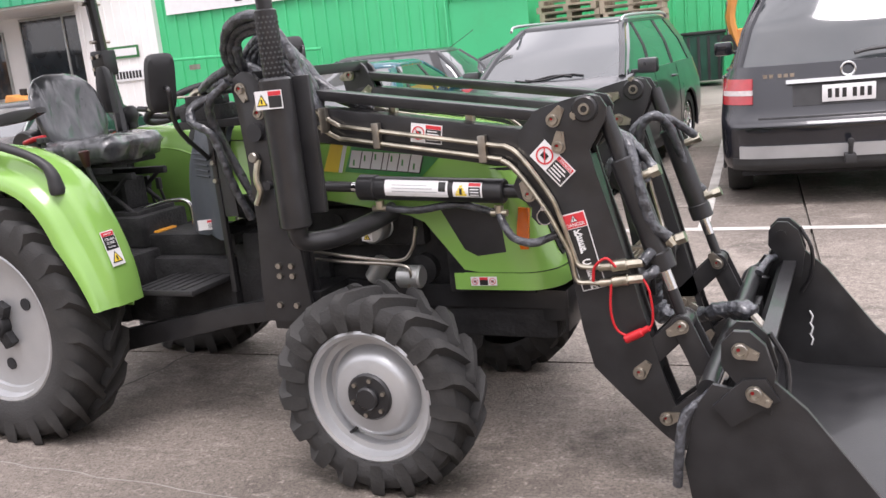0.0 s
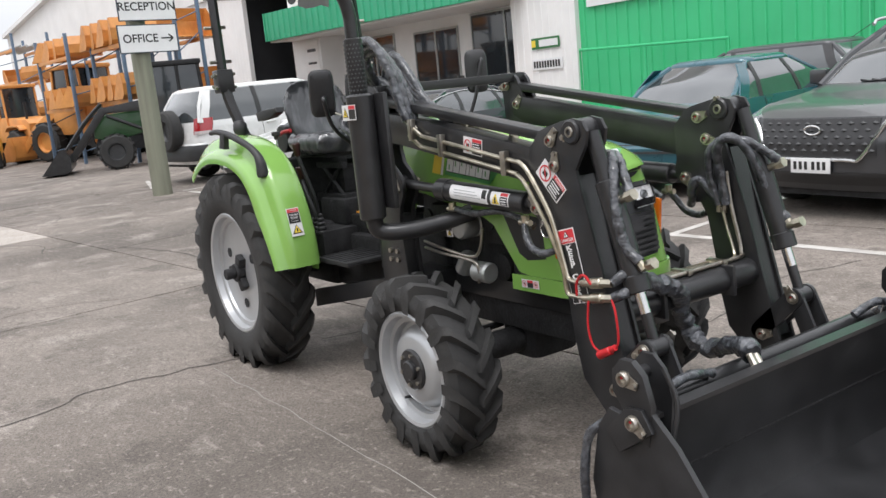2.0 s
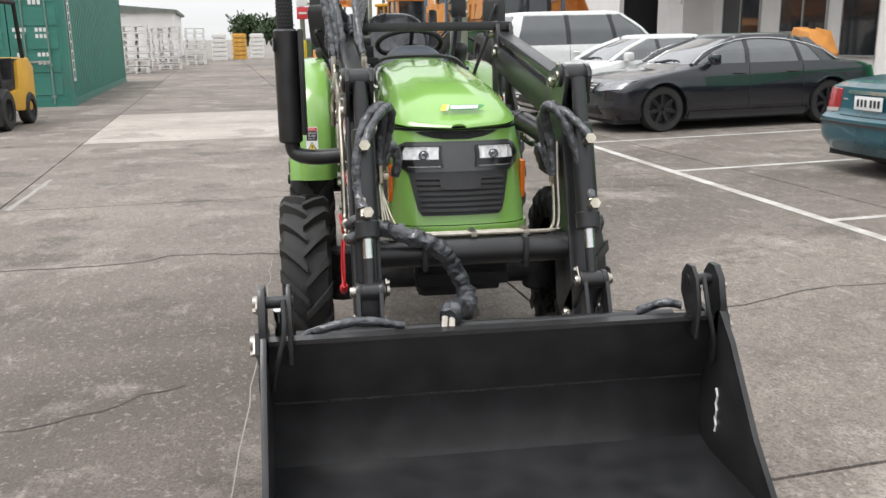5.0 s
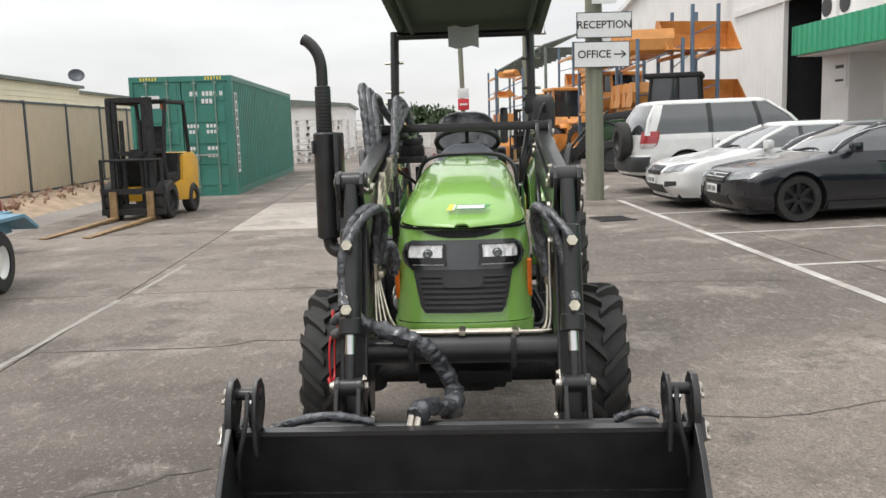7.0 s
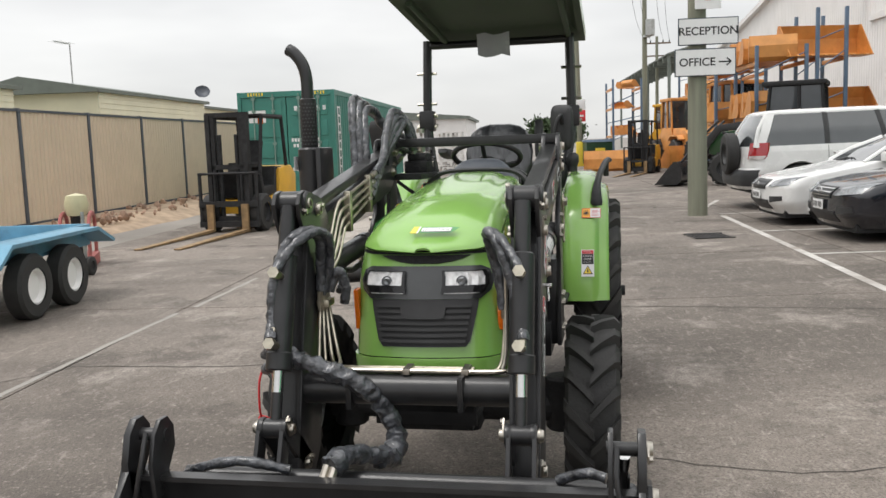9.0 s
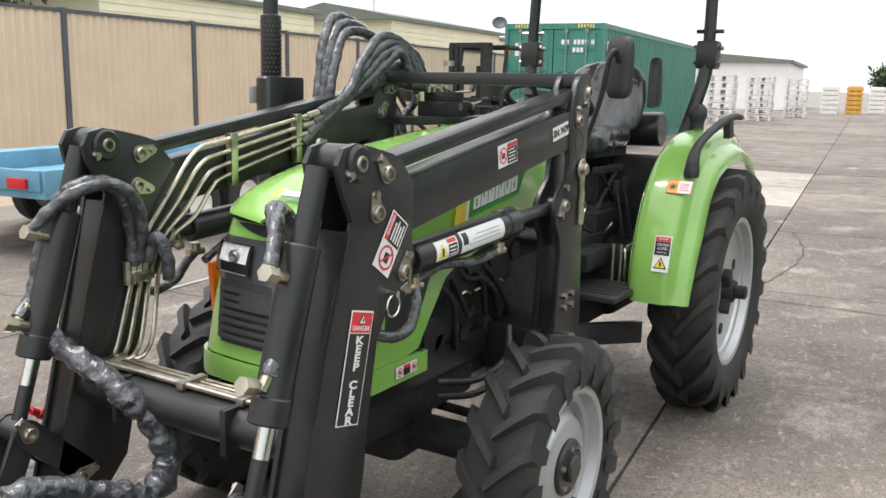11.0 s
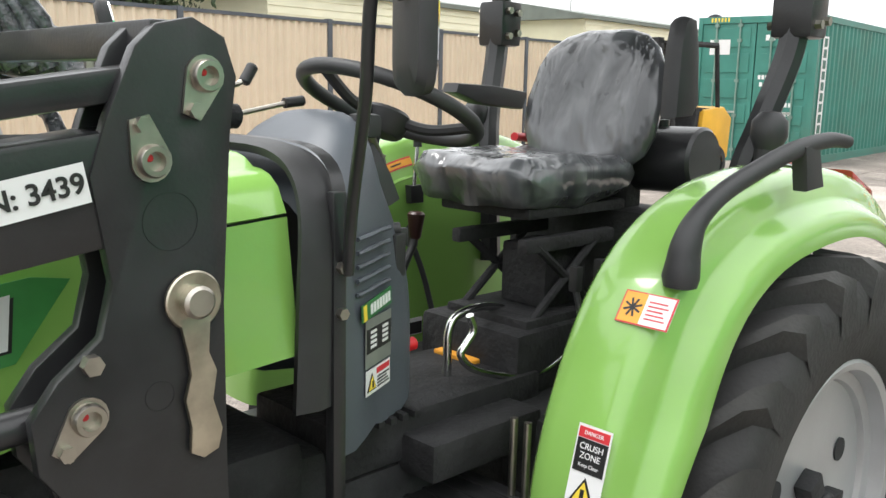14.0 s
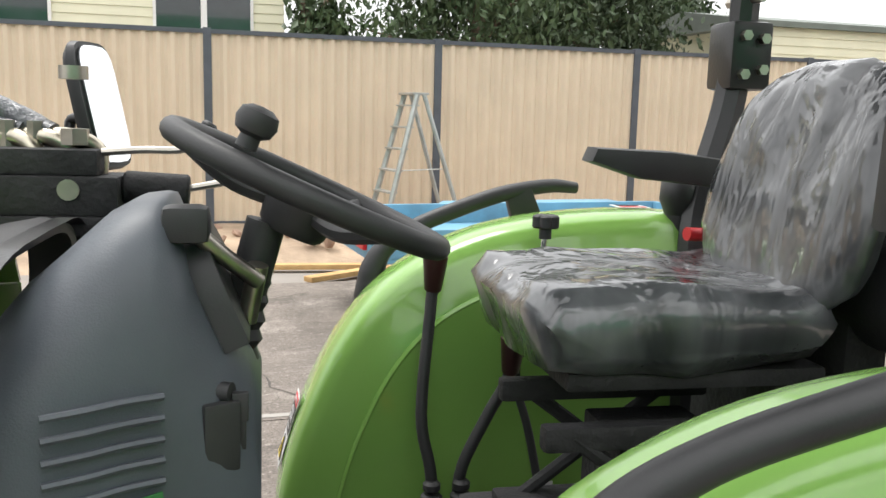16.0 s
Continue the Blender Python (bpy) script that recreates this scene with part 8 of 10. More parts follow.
part("hose_fitting", bm, BRASS, loader, "plated hose fitting")
# couplers and the long hoses to the bucket
for k in range(2):
    bm = B()
    z = 0.784 - 0.052 * k
    rod(bm, (0.81, -0.468, z), (0.86, -0.468, z + 0.004), 0.013, seg=10)
    rod(bm, (0.85, -0.468, z + 0.004), (0.905, -0.468, z + 0.012), 0.019, seg=14, bevel=0.004)
    rod(bm, (0.905, -0.468, z + 0.012), (0.955, -0.468, z + 0.018), 0.015, seg=6)
    part("quick_coupler", bm, BRASS, loader, "brass quick coupler")
hose([(0.95, -0.468, 0.80), (0.975, -0.43, 0.825), (0.965, -0.36, 0.802)], 0.019)
hose([(0.95, -0.468, 0.75), (0.985, -0.44, 0.768), (0.975, -0.36, 0.782)], 0.018)
WRAPPED = [(0.965, -0.40, 0.808), (0.955, -0.30, 0.772), (0.95, -0.20, 0.735), (0.938, -0.135, 0.695), (0.90, -0.085, 0.63), (0.89, -0.05, 0.555), (0.915, -0.032, 0.495), (0.98, -0.036, 0.468), (1.06, -0.075, 0.505), (1.14, -0.11, 0.535), (1.21, -0.135, 0.545), (1.25, -0.15, 0.53)]
bm = B()
tube(bm, WRAPPED, 0.031, 16, 12, 0.30)
# loose folds of the film along the bundle
for v in bm.verts:
    q = v.co * 38.0
    v.co += Vector((noise.noise(q), noise.noise(q + Vector((9, 0, 0))), noise.noise(q + Vector((0, 9, 0))))) * 0.007
part("wrapped_hose", bm, WRAP_HOSE, loader, "thick grey hose wrapped in creased clear film")
for y in (-0.14, -0.165):
    bm = B()
    rod(bm, (1.245, y, 0.535), (1.285, y - 0.01, 0.485), 0.013, seg=8)
    part("hose_fitting", bm, BOLT, loader, "plated hose fitting")
bm = B()
tube(bm, [(0.87, -0.485, 0.79), (0.84, -0.49, 0.82), (0.80, -0.485, 0.79), (0.79, -0.48, 0.74)], 0.005, 6, 6)
tube(bm, [(0.85, -0.485, 0.73), (0.845, -0.49, 0.64), (0.865, -0.49, 0.575), (0.92, -0.488, 0.56), (0.975, -0.485, 0.60), (0.975, -0.485, 0.70), (0.955, -0.48, 0.75)], 0.004, 6, 6)
rod(bm, (0.885, -0.488, 0.545), (0.945, -0.488, 0.575), 0.015, seg=12, bevel=0.004)
rod(bm, (0.935, -0.488, 0.57), (0.965, -0.488, 0.588), 0.011, seg=10)
part("dust_cap", bm, RED_PLASTIC, loader, "red dust cap on a cord")

# control valve
bm = B()
box(bm, -0.93, -0.72, -0.36, -0.24, 1.36, 1.42, 0.006)
vb = part("control_valve", bm, BLACK_DULL, loader, "black hydraulic control valve")
bm = B()
box(bm, -0.90, -0.75, -0.35, -0.25, 1.42, 1.46, 0.006)
part("valve_cover", bm, BLACK_DULL, vb)
bm = B()
rod(bm, (-0.93, -0.30, 1.40), (-1.03, -0.30, 1.395), 0.027, seg=18, bevel=0.004)
part("spool_cap", bm, BLACK_DULL, vb)
bm = B()
box(bm, -0.95, -0.52, -0.37, -0.23, 1.33, 1.36, 0.004)
part("valve_bracket", bm, BLACK_DULL, vb)
for k, x in enumerate((-0.80, -0.85, -0.89)):
    bm = B()
    tube(bm, [(x, -0.30 - 0.01 * k, 1.42), (x, -0.30 - 0.01 * k, 1.455), (x + 0.03, -0.31, 1.475), (x + 0.09, -0.33, 1.478)], 0.014, 10, 4)
    part("elbow_fitting", bm, BRASS, vb, "yellow plated elbow fitting")
    bm = B()
    tube(bm, [(x + 0.07, -0.325, 1.478), (x + 0.16, -0.35, 1.48 + 0.02 * k), (x + 0.30, -0.36, 1.50 + 0.03 * k), (x + 0.42, -0.36, 1.47 + 0.02 * k)], 0.021, 12, 6, wob=0.12)
    part("supply_hose", bm, WRAP_HOSE, vb, "grey hose wrapped in film")
bm = B()
rod(bm, (-0.86, -0.25, 1.40), (-0.86, -0.236, 1.40), 0.016, seg=14)
part("valve_fitting", bm, BOLT, vb, "plated valve fitting")
bm = B()
rod(bm, (-0.93, -0.30, 1.40), (-0.96, -0.30, 1.398), 0.019, seg=6)
part("valve_fitting", bm, BOLT, vb, "plated valve fitting")
bm = B()
rod(bm, (-0.86, -0.30, 1.465), (-0.86, -0.30, 1.49), 0.022, seg=6)
part("valve_fitting", bm, BOLT, vb, "plated valve fitting")
bm = B()
rod(bm, (-0.86, -0.30, 1.565), (-0.86, -0.30, 1.585), 0.022, seg=12)
part("valve_fitting", bm, BOLT, vb, "plated valve fitting")
bm = B()
tube(bm, [(-0.90, -0.29, 1.455), (-0.96, -0.29, 1.46), (-1.02, -0.29, 1.462), (-1.05, -0.29, 1.48)], 0.006, 8)
part("valve_lever", bm, BOLT, vb, "plated valve lever")
bm = B()
tube(bm, [(-1.03, -0.30, 1.40), (-1.16, -0.30, 1.425)], 0.006, 8, soft=False)
part("valve_lever", bm, BOLT, vb, "plated valve lever")
for k in range(3):
    bm = B()
    rod(bm, (-0.80 + 0.04 * k, -0.31, 1.455), (-0.80 + 0.04 * k, -0.31, 1.50), 0.012, seg=6)
    part("valve_fitting", bm, BOLT, vb, "plated valve fitting")
bm = B()
rod(bm, (-1.04, -0.29, 1.465), (-1.065, -0.29, 1.505), 0.013, seg=12, bevel=0.004)
part("lever_knob", bm, BLACK_PLASTIC, vb)
bm = B()
rod(bm, (-1.15, -0.30, 1.424), (-1.20, -0.30, 1.43), 0.012, seg=12)
part("lever_knob", bm, BLACK_PLASTIC, vb)

# ---- bucket ----
bucket = part("bucket", B(), BLACK, loader, "black four in one bucket with worn floor")
SIDE = [(1.225, 0.60), (1.235, 0.655), (1.275, 0.685), (1.315, 0.68), (1.355, 0.64), (1.39, 0.575), (1.50, 0.40), (1.64, 0.21), (1.79, 0.06), (1.80, 0.02), (1.42, 0.015), (1.16, 0.02), (1.09, 0.10), (1.11, 0.27), (1.15, 0.45), (1.19, 0.54)]
for s in (-1, 1):
    bm = B()
    prism(bm, [(1.30, 0.50), (1.36, 0.545), (1.45, 0.46), (1.64, 0.205), (1.79, 0.055), (1.80, 0.02), (1.22, 0.015), (1.14, 0.06), (1.11, 0.27), (1.15, 0.45), (1.20, 0.52)], s * 0.745, s * 0.765, 0.003)
    part("side_plate", bm, BLACK, bucket, "black bucket side plate")
    bm = B()
    ear = [(1.225, 0.58), (1.228, 0.645), (1.262, 0.682), (1.305, 0.682), (1.345, 0.645), (1.37, 0.56), (1.355, 0.44), (1.31, 0.45), (1.27, 0.52)]
    prism(bm, ear, s * 0.665, s * 0.68, 0.003)
    prism(bm, ear, s * 0.745, s * 0.768, 0.003)
    rod(bm, (1.278, s * 0.66, 0.628), (1.278, s * 0.77, 0.628), 0.02, seg=14)
    tube(bm, [(1.35, s * 0.69, 0.655), (1.395, s * 0.69, 0.56), (1.39, s * 0.72, 0.44), (1.35, s * 0.735, 0.36)], 0.008, 8, 3)
    er = part("hinge_ear", bm, BLACK, bucket)
    pin(er, 1.28, s * 0.770, s, 0.628, -0.3 if s > 0 else math.pi + 0.3, 0.020)
    bm = B()
    prism(bm, [(1.285, 0.545), (1.345, 0.55), (1.38, 0.49), (1.25, 0.40), (1.20, 0.46)], s * 0.766, s * 0.782, 0.003)
    ep = part("clam_plate", bm, BLACK, bucket)
    pin(ep, 1.315, s * 0.783, s, 0.508, math.pi + 0.6 if s < 0 else -0.6, 0.020)
    bm = B()
    rod(bm, (1.262, s * 0.71, 0.60), (1.195, s * 0.71, 0.42), 0.016, seg=16)
    part("piston_rod", bm, CHROME, bucket, "bright clam piston rod")
    bm = B()
    rod(bm, (1.20, s * 0.71, 0.44), (1.13, s * 0.71, 0.24), 0.032, seg=20, bevel=0.004)
    part("clam_cylinder", bm, BLACK, bucket)
    bm = B()
    tube(bm, [(1.19, s * 0.73, 0.48), (1.12, s * 0.77, 0.42), (1.10, s * 0.785, 0.30), (1.09, s * 0.78, 0.20)], 0.015, 10, 6, 0.2)
    part("hose", bm, WRAP_HOSE, bucket, "film wrapped clam hose")
bm = B()
prism(bm, [(1.285, 0.515), (1.335, 0.515), (1.335, 0.50), (1.315, 0.495), (1.275, 0.30), (1.26, 0.275), (1.245, 0.14), (1.27, 0.05), (1.36, 0.03), (1.80, 0.022), (1.80, 0.005), (1.22, 0.005), (1.16, 0.05), (1.20, 0.28), (1.255, 0.47)], -0.745, 0.745, 0.002)
part("bucket_shell", bm, BLACK, bucket, "black bucket back and floor")
bm = B()
box(bm, 1.60, 1.82, -0.765, 0.765, -0.004, 0.014, 0.003)
part("cutting_edge", bm, BLACK, bucket, "black bolted cutting edge")
bm = B()
box(bm, 1.244, 1.262, -0.74, 0.74, 0.268, 0.284, 0.003)
part("clam_seam", bm, BLACK_DULL, bucket)
for y in (-0.70, -0.65, 0.0, 0.65, 0.70):
    bm = B()
    rod(bm, (1.72, y, 0.014), (1.72, y, 0.036), 0.014, seg=6)
    part("edge_bolt", bm, BOLT, bucket)
bm = B()
rod(bm, (1.17, -0.66, 0.46), (1.17, 0.66, 0.46), 0.032, seg=18)
box(bm, 1.10, 1.22, -0.46, -0.34, 0.10, 0.42, 0.004)
box(bm, 1.10, 1.22, 0.34, 0.46, 0.10, 0.42, 0.004)
part("hitch_frame", bm, BLACK, bucket)
bm = B()
for k in range(6):
    z = 0.115 + 0.026 * k
    tube(bm, [(1.385 + 0.008 * (k % 2), 0.742, z), (1.392 - 0.012 * (k % 2), 0.742, z + 0.026)], 0.004, 6, soft=False)
part("torn_film", bm, STICK_WHITE, bucket, "torn strip of white film")
hose([(1.20, 0.52, 0.50), (1.23, 0.60, 0.535), (1.25, 0.66, 0.53)], 0.016)
hose([(1.20, -0.30, 0.50), (1.22, -0.45, 0.53), (1.22, -0.60, 0.50), (1.20, -0.68, 0.44)], 0.016)

# ---- cars ----
CAR_GLASS = mat("tinted_car_glass", (0.045, 0.052, 0.055), 0.05, 0, 0.15, 2, coat=1.0, spec=0.8)
PAINT_BLACK = mat("black_car_paint", (0.010, 0.011, 0.016), 0.22, 0, 0.1, 4, coat=0.8)
PAINT_GREY = mat("charcoal_car_paint", (0.05, 0.051, 0.055), 0.3, 0.2, 0.1, 4, coat=0.5)
PAINT_TEAL = mat("teal_car_paint", (0.012, 0.085, 0.115), 0.28, 0.2, 0.1, 4, coat=0.8)
PAINT_WHITE = mat("white_car_paint", (0.74, 0.74, 0.73), 0.25, 0, 0.03, 4, coat=0.7)
TAIL_RED = mat("red_tail_lens", (0.36, 0.012, 0.018), 0.12, 0, 0.15, 30, coat=1.0)
LENS_PALE = mat("pale_lamp_lens", (0.50, 0.45, 0.44), 0.1, 0, 0.2, 40, coat=1.0)
GREY_TRIM = mat("grey_bumper_plastic", (0.035, 0.036, 0.038), 0.55, 0, 0.15, 8)


class Shape:
    """A body in level rings: tables of front, rear and half width against height."""

    def __init__(self, front, rear, width, rc=0.26, bow=0.10):
        self.front, self.rear, self.width, self.rc, self.bow = front, rear, width, rc, bow

    def at(self, tab, z):
        return float(np.interp(z, [a for a, b in tab], [b for a, b in tab]))

    def end(self, x, z, e):
        w = self.at(self.width, z)
        ax = min(abs(x), w)
        d = self.bow * (ax / w) ** 2
        if ax > w - self.rc:
            d += self.rc - math.sqrt(max(0, self.rc ** 2 - (ax - w + self.rc) ** 2))
        return self.at(self.front, z) - d if e > 0 else self.at(self.rear, z) + d

    def ring(self, z, n=46, g=0.0):
        w = self.at(self.width, z)
        xs = [w * math.sin(radians(-90 + 180 * i / 24)) for i in range(25)]
        f = [(x, self.end(x, z, 1) + g) for x in xs]
        r = [(x, self.end(x, z, -1) - g) for x in reversed(xs)]
        side = lambda a, b: [(a[0], a[1] + (b[1] - a[1]) * i / n) for i in range(1, n)]
        pts = f + side(f[-1], r[0]) + r + side(r[-1], f[0])
        return [(x * (1 + g), y, z) for x, y in pts]

    def patch(self, e, x0, x1, z0, z1, off=0.006, nx=10, nz=5, curve=0.0):
        """A raised panel on the nose (e=1) or tail (e=-1); z0 and z1 at x0 and x1 if pairs."""
        z0 = z0 if isinstance(z0, tuple) else (z0, z0)
        z1 = z1 if isinstance(z1, tuple) else (z1, z1)
        bm = B()
        rows = []
        for i in [0] + list(range(nx + 1)) + [nx]:
            s = i / nx
            x = x0 + (x1 - x0) * s
            row = []
            for j in [0] + list(range(nz + 1)) + [nz]:
                k = j / nz
                a, b = z0[0] + (z0[1] - z0[0]) * s, z1[0] + (z1[1] - z1[0]) * s
                z = a + (b - a) * k + curve * math.sin(math.pi * s)
                rows_edge = len(rows) in (0, nx + 2) or len(row) in (0, nz + 2)
                o = -0.02 if rows_edge else off
                row.append((x * (1 + o * 0.6), self.end(x, z, e) + e * o, z))
            rows.append(row)
        grid(bm, rows)
        return bm

    def side(self, s, y0, y1, z0, z1, off=0.004, nz=6, lean=0.0):
        """A strip on the flank s between y0 and y1."""
        bm = B()
        rows = []
        for y in (y0, y1):
            row = []
            for j in range(nz + 1):
                z = z0 + (z1 - z0) * j / nz
                row.append((s * (self.at(self.width, z) + off), y + lean * j / nz, z))
            rows.append(row)
        inner = [[(p[0] - s * (off + 0.01), p[1], p[2]) for p in rows[0]], [(p[0] - s * (off + 0.01), p[1], p[2]) for p in rows[1]]]
        grid(bm, [inner[0], rows[0], rows[1], inner[1]])
        return bm


def car(name, label, u, v, turn, paint, L, W, belt, H, front, rear, width, glass, pillars, axles, r, rim, low=0.24, rc=0.26, group="cars parked in the bays", category="car"):
    """front and rear: tables of (height, y); glass: y of screen base, roof front, roof rear, rear base and roof half width."""
    zc = 0.5 * (rise(v + 1.35) + rise(v - 1.35))
    tilt = math.degrees(math.atan2(rise(v + 1.35) - rise(v - 1.35), 2.7))
    c = thing(name, label, category, group, m=YARD @ pose(u, v, zc, tilt, 0, 0) @ pose(0, 0, 0, 0, 0, turn))
    S = Shape(front, rear, width, rc)
    zs = [low + (belt - low) * i / 20 for i in range(21)] + [belt - 0.10 + 0.10 * i / 9 for i in range(9)]
    zs = sorted(set(round(z, 4) for z in zs))
    bm = B()
    vs = grid(bm, [S.ring(z) for z in zs], close_u=True)
    bm.faces.new(vs[-1])
    ra = r + 0.05
    drop = []
    for f in bm.faces:
        if len(f.verts) == 4 and all(abs(q.co.x) > W / 2 - 0.3 and min(math.hypot(q.co.y - a, q.co.z - r) for a in axles) < ra for q in f.verts):
            drop.append(f)
    bmesh.ops.delete(bm, geom=drop, context="FACES")
    for q in bm.verts:
        if abs(q.co.x) > W / 2 - 0.3:
            for a in axles:
                d = math.hypot(q.co.y - a, q.co.z - r)
                if 0.001 < d < ra:
                    q.co.y, q.co.z = a + (q.co.y - a) * ra / d, max(low - 0.03, r + (q.co.z - r) * ra / d)
    part("body", bm, paint, c, angle=32)
    bm = B()
    box(bm, -W / 2 + 0.16, W / 2 - 0.16, S.at(rear, 0.5) + 0.2, S.at(front, 0.5) - 0.2, low - 0.06, 0.72)
    part("underbody", bm, BLACK_DULL, c)
    for a in axles:
        for s in (-1, 1):
            bm = B()
            tube(bm, [(s * (W / 2 - 0.02), a + ra * math.cos(t), r + ra * math.sin(t)) for t in [math.pi * (-0.08 + 1.16 * k / 16) for k in range(17)]], 0.016, 6, soft=False)
            part("arch_lip", bm, paint, c)
    for a in axles:
        for s in (-1, 1):
            t, d = B(), B()
            lathe(t, [(r * 0.68, -0.10), (r * 0.93, -0.105), (r, -0.07), (r, 0.07), (r * 0.93, 0.105), (r * 0.68, 0.10)], (s * (W / 2 - 0.14), a, r), "x", 32)
            w = part("wheel", t, RUBBER, c)
            f = s * 0.085
            lathe(d, [(r * 0.70, f), (r * 0.64, f), (r * 0.60, f * 0.2), (0.02, f * 0.2)], (s * (W / 2 - 0.14), a, r), "x", 28)
            for k in range(7):
                an = 6.28318 * k / 7
                ax = Matrix.Translation((s * (W / 2 - 0.14) + f * 0.75, a, r)) @ Matrix.Rotation(an, 4, "X")
                box(d, -0.012, 0.012, -0.028, 0.028, 0.02, r * 0.66, 0.006, ax)
            part("rim", d, rim, w)
    yb, yt, yu, ye, wr = glass
    wb = S.at(width, belt) - 0.03
    zt = H - 0.07
    G = Shape([(belt - 0.02, yb), (belt + 0.5 * (zt - belt), (yb + yt) / 2 + 0.06), (zt, yt)], [(belt - 0.02, ye), (belt + 0.5 * (zt - belt), (ye + yu) / 2 - 0.05), (zt, yu)], [(belt - 0.02, wb), (belt + 0.5 * (zt - belt), (wb + wr) / 2 + 0.03), (zt, wr)], 0.10, 0.10)
    bm = B()
    grid(bm, [G.ring(belt - 0.02 + (zt - belt + 0.02) * i / 8, 12) for i in range(9)], close_u=True)
    part("window_glass", bm, CAR_GLASS, c, "tinted glass all round", angle=50)
    bm = B()
    rows = []
    for z, k in ((zt - 0.035, 1.012), (zt + 0.008, 1.012), (zt + 0.035, 0.975), (H - 0.012, 0.86), (H, 0.45)):
        rows.append([(x * k, (y - (yt + yu) / 2) * (k if k > 0.9 else k + 0.04) + (yt + yu) / 2, z) for x, y, _ in G.ring(zt, 12)])
    rv = grid(bm, rows, close_u=True)
    bm.faces.new(rv[-1])
    part("roof", bm, paint, c, angle=60)
    for s in (-1, 1):
        for e, y0 in ((1, yb), (-1, ye)):
            bm = B()
            pts = []
            for i in range(9):
                z = belt - 0.02 + (zt - belt + 0.01) * i / 8
                w = G.at(G.width, z)
                x = (w - 0.045) * s
                pts.append((x, G.end(x, z, e), z))
            tube(bm, pts, 0.038, 8, soft=False)
            part("pillar", bm, paint, c)
        for y0, y1, wd in pillars:
            bm = G.side(s, y0 - wd / 2, y0 + wd / 2, belt - 0.02, zt - 0.01, 0.008, 6, y1 - y0)
            part("pillar", bm, paint if wd > 0.14 else BLACK_PLASTIC, c)
        for y0, _, _ in pillars[:2]:
            part("door_seam", S.side(s, y0 - 0.004, y0 + 0.004, low + 0.1, belt - 0.02, 0.003, 10), BLACK_DULL, c)
            bm = B()
            x = s * (S.at(width, belt - 0.14) + 0.012)
            tube(bm, [(x - s * 0.02, y0 + 0.08, belt - 0.14), (x + s * 0.012, y0 + 0.11, belt - 0.14), (x + s * 0.012, y0 + 0.24, belt - 0.135), (x - s * 0.02, y0 + 0.27, belt - 0.135)], 0.014, 8)
            part("door_handle", bm, paint, c)
        bm = B()
        x = s * (S.at(width, belt) + 0.11)
        box(bm, x - 0.11, x + 0.09, yb - 0.42, yb - 0.30, belt - 0.01, belt + 0.14, 0.035)
        box(bm, x - s * 0.2, x, yb - 0.38, yb - 0.34, belt + 0.0, belt + 0.035, 0.01)
        part("wing_mirror", bm, paint, c)
        part("sill_moulding", S.side(s, axles[1] + ra + 0.03, axles[0] - ra - 0.03, low - 0.02, low + 0.09, 0.012), GREY_TRIM, c)
    for s in (-1, 1):
        bm = B()
        pts = []
        for i in range(7):
            x = s * 0.06 + (0.62 * i / 6)
            z = belt + 0.03 + 0.02 * math.sin(i)
            pts.append((x - 0.35, G.end(x - 0.35, z, 1) + 0.015, z))
        tube(bm, pts, 0.009, 6, soft=False)
        part("wiper", bm, BLACK_PLASTIC, c)
    return c, S, G


def plate(c, S, e, z, x=0.0, off=0.03):
    y = S.end(x, z, e) + e * off
    bm = B()
    box(bm, x - 0.19, x + 0.19, y - 0.006, y + 0.006, z - 0.065, z + 0.065, 0.004)
    p = part("number_plate", bm, STICK_WHITE, c, "white plate with dark bars")
    for k in range(6):
        bm = B()
        a = x - 0.15 + 0.052 * k + (0.02 if k > 2 else 0)
        box(bm, a, a + 0.03, y + e * 0.005 - 0.003, y + e * 0.005 + 0.003, z - 0.035, z + 0.035)
        part("plate_bar", bm, STICK_BLACK, p)


def badge_ring(c, S, e, x, z, rr, off=0.012, flat=1.0):
    bm = B()
    y = S.end(x, z, e) + e * off
    tube(bm, [(x + rr * math.cos(t), y, z + rr * flat * math.sin(t)) for t in [6.28318 * k / 24 for k in range(25)]], 0.009, 6, soft=False)
    part("badge", bm, CHROME, c, "chrome badge ring")


WID = lambda W: [(0.2, W / 2 - 0.06), (0.35, W / 2 - 0.015), (0.6, W / 2), (0.8, W / 2 - 0.01), (0.95, W / 2 - 0.03), (1.15, W / 2 - 0.07)]

# black four wheel drive, tail to the lane
L, W = 4.78, 1.91
c, S, G = car("black_car", "glossy black four wheel drive wagon parked tail to the lane", 1.92, 6.5, 0, PAINT_BLACK, L, W, 1.12, 1.79,
    [(0.24, 2.25), (0.5, 2.39), (0.8, 2.33), (0.95, 2.15), (1.06, 1.3), (1.12, 1.0)], [(0.24, -2.25), (0.34, -2.37), (0.66, -2.39), (0.74, -2.33), (1.12, -2.22)],
    [(0.2, W / 2 - 0.06), (0.4, W / 2 - 0.01), (0.7, W / 2), (0.95, W / 2 - 0.02), (1.15, W / 2 - 0.08)], (1.0, 0.25, -1.75, -2.12, 0.62), [(0.0, -0.05, 0.07), (-0.95, -0.95, 0.08), (-1.85, -1.62, 0.30)], (1.45, -1.45), 0.37, CHROME, 0.30)
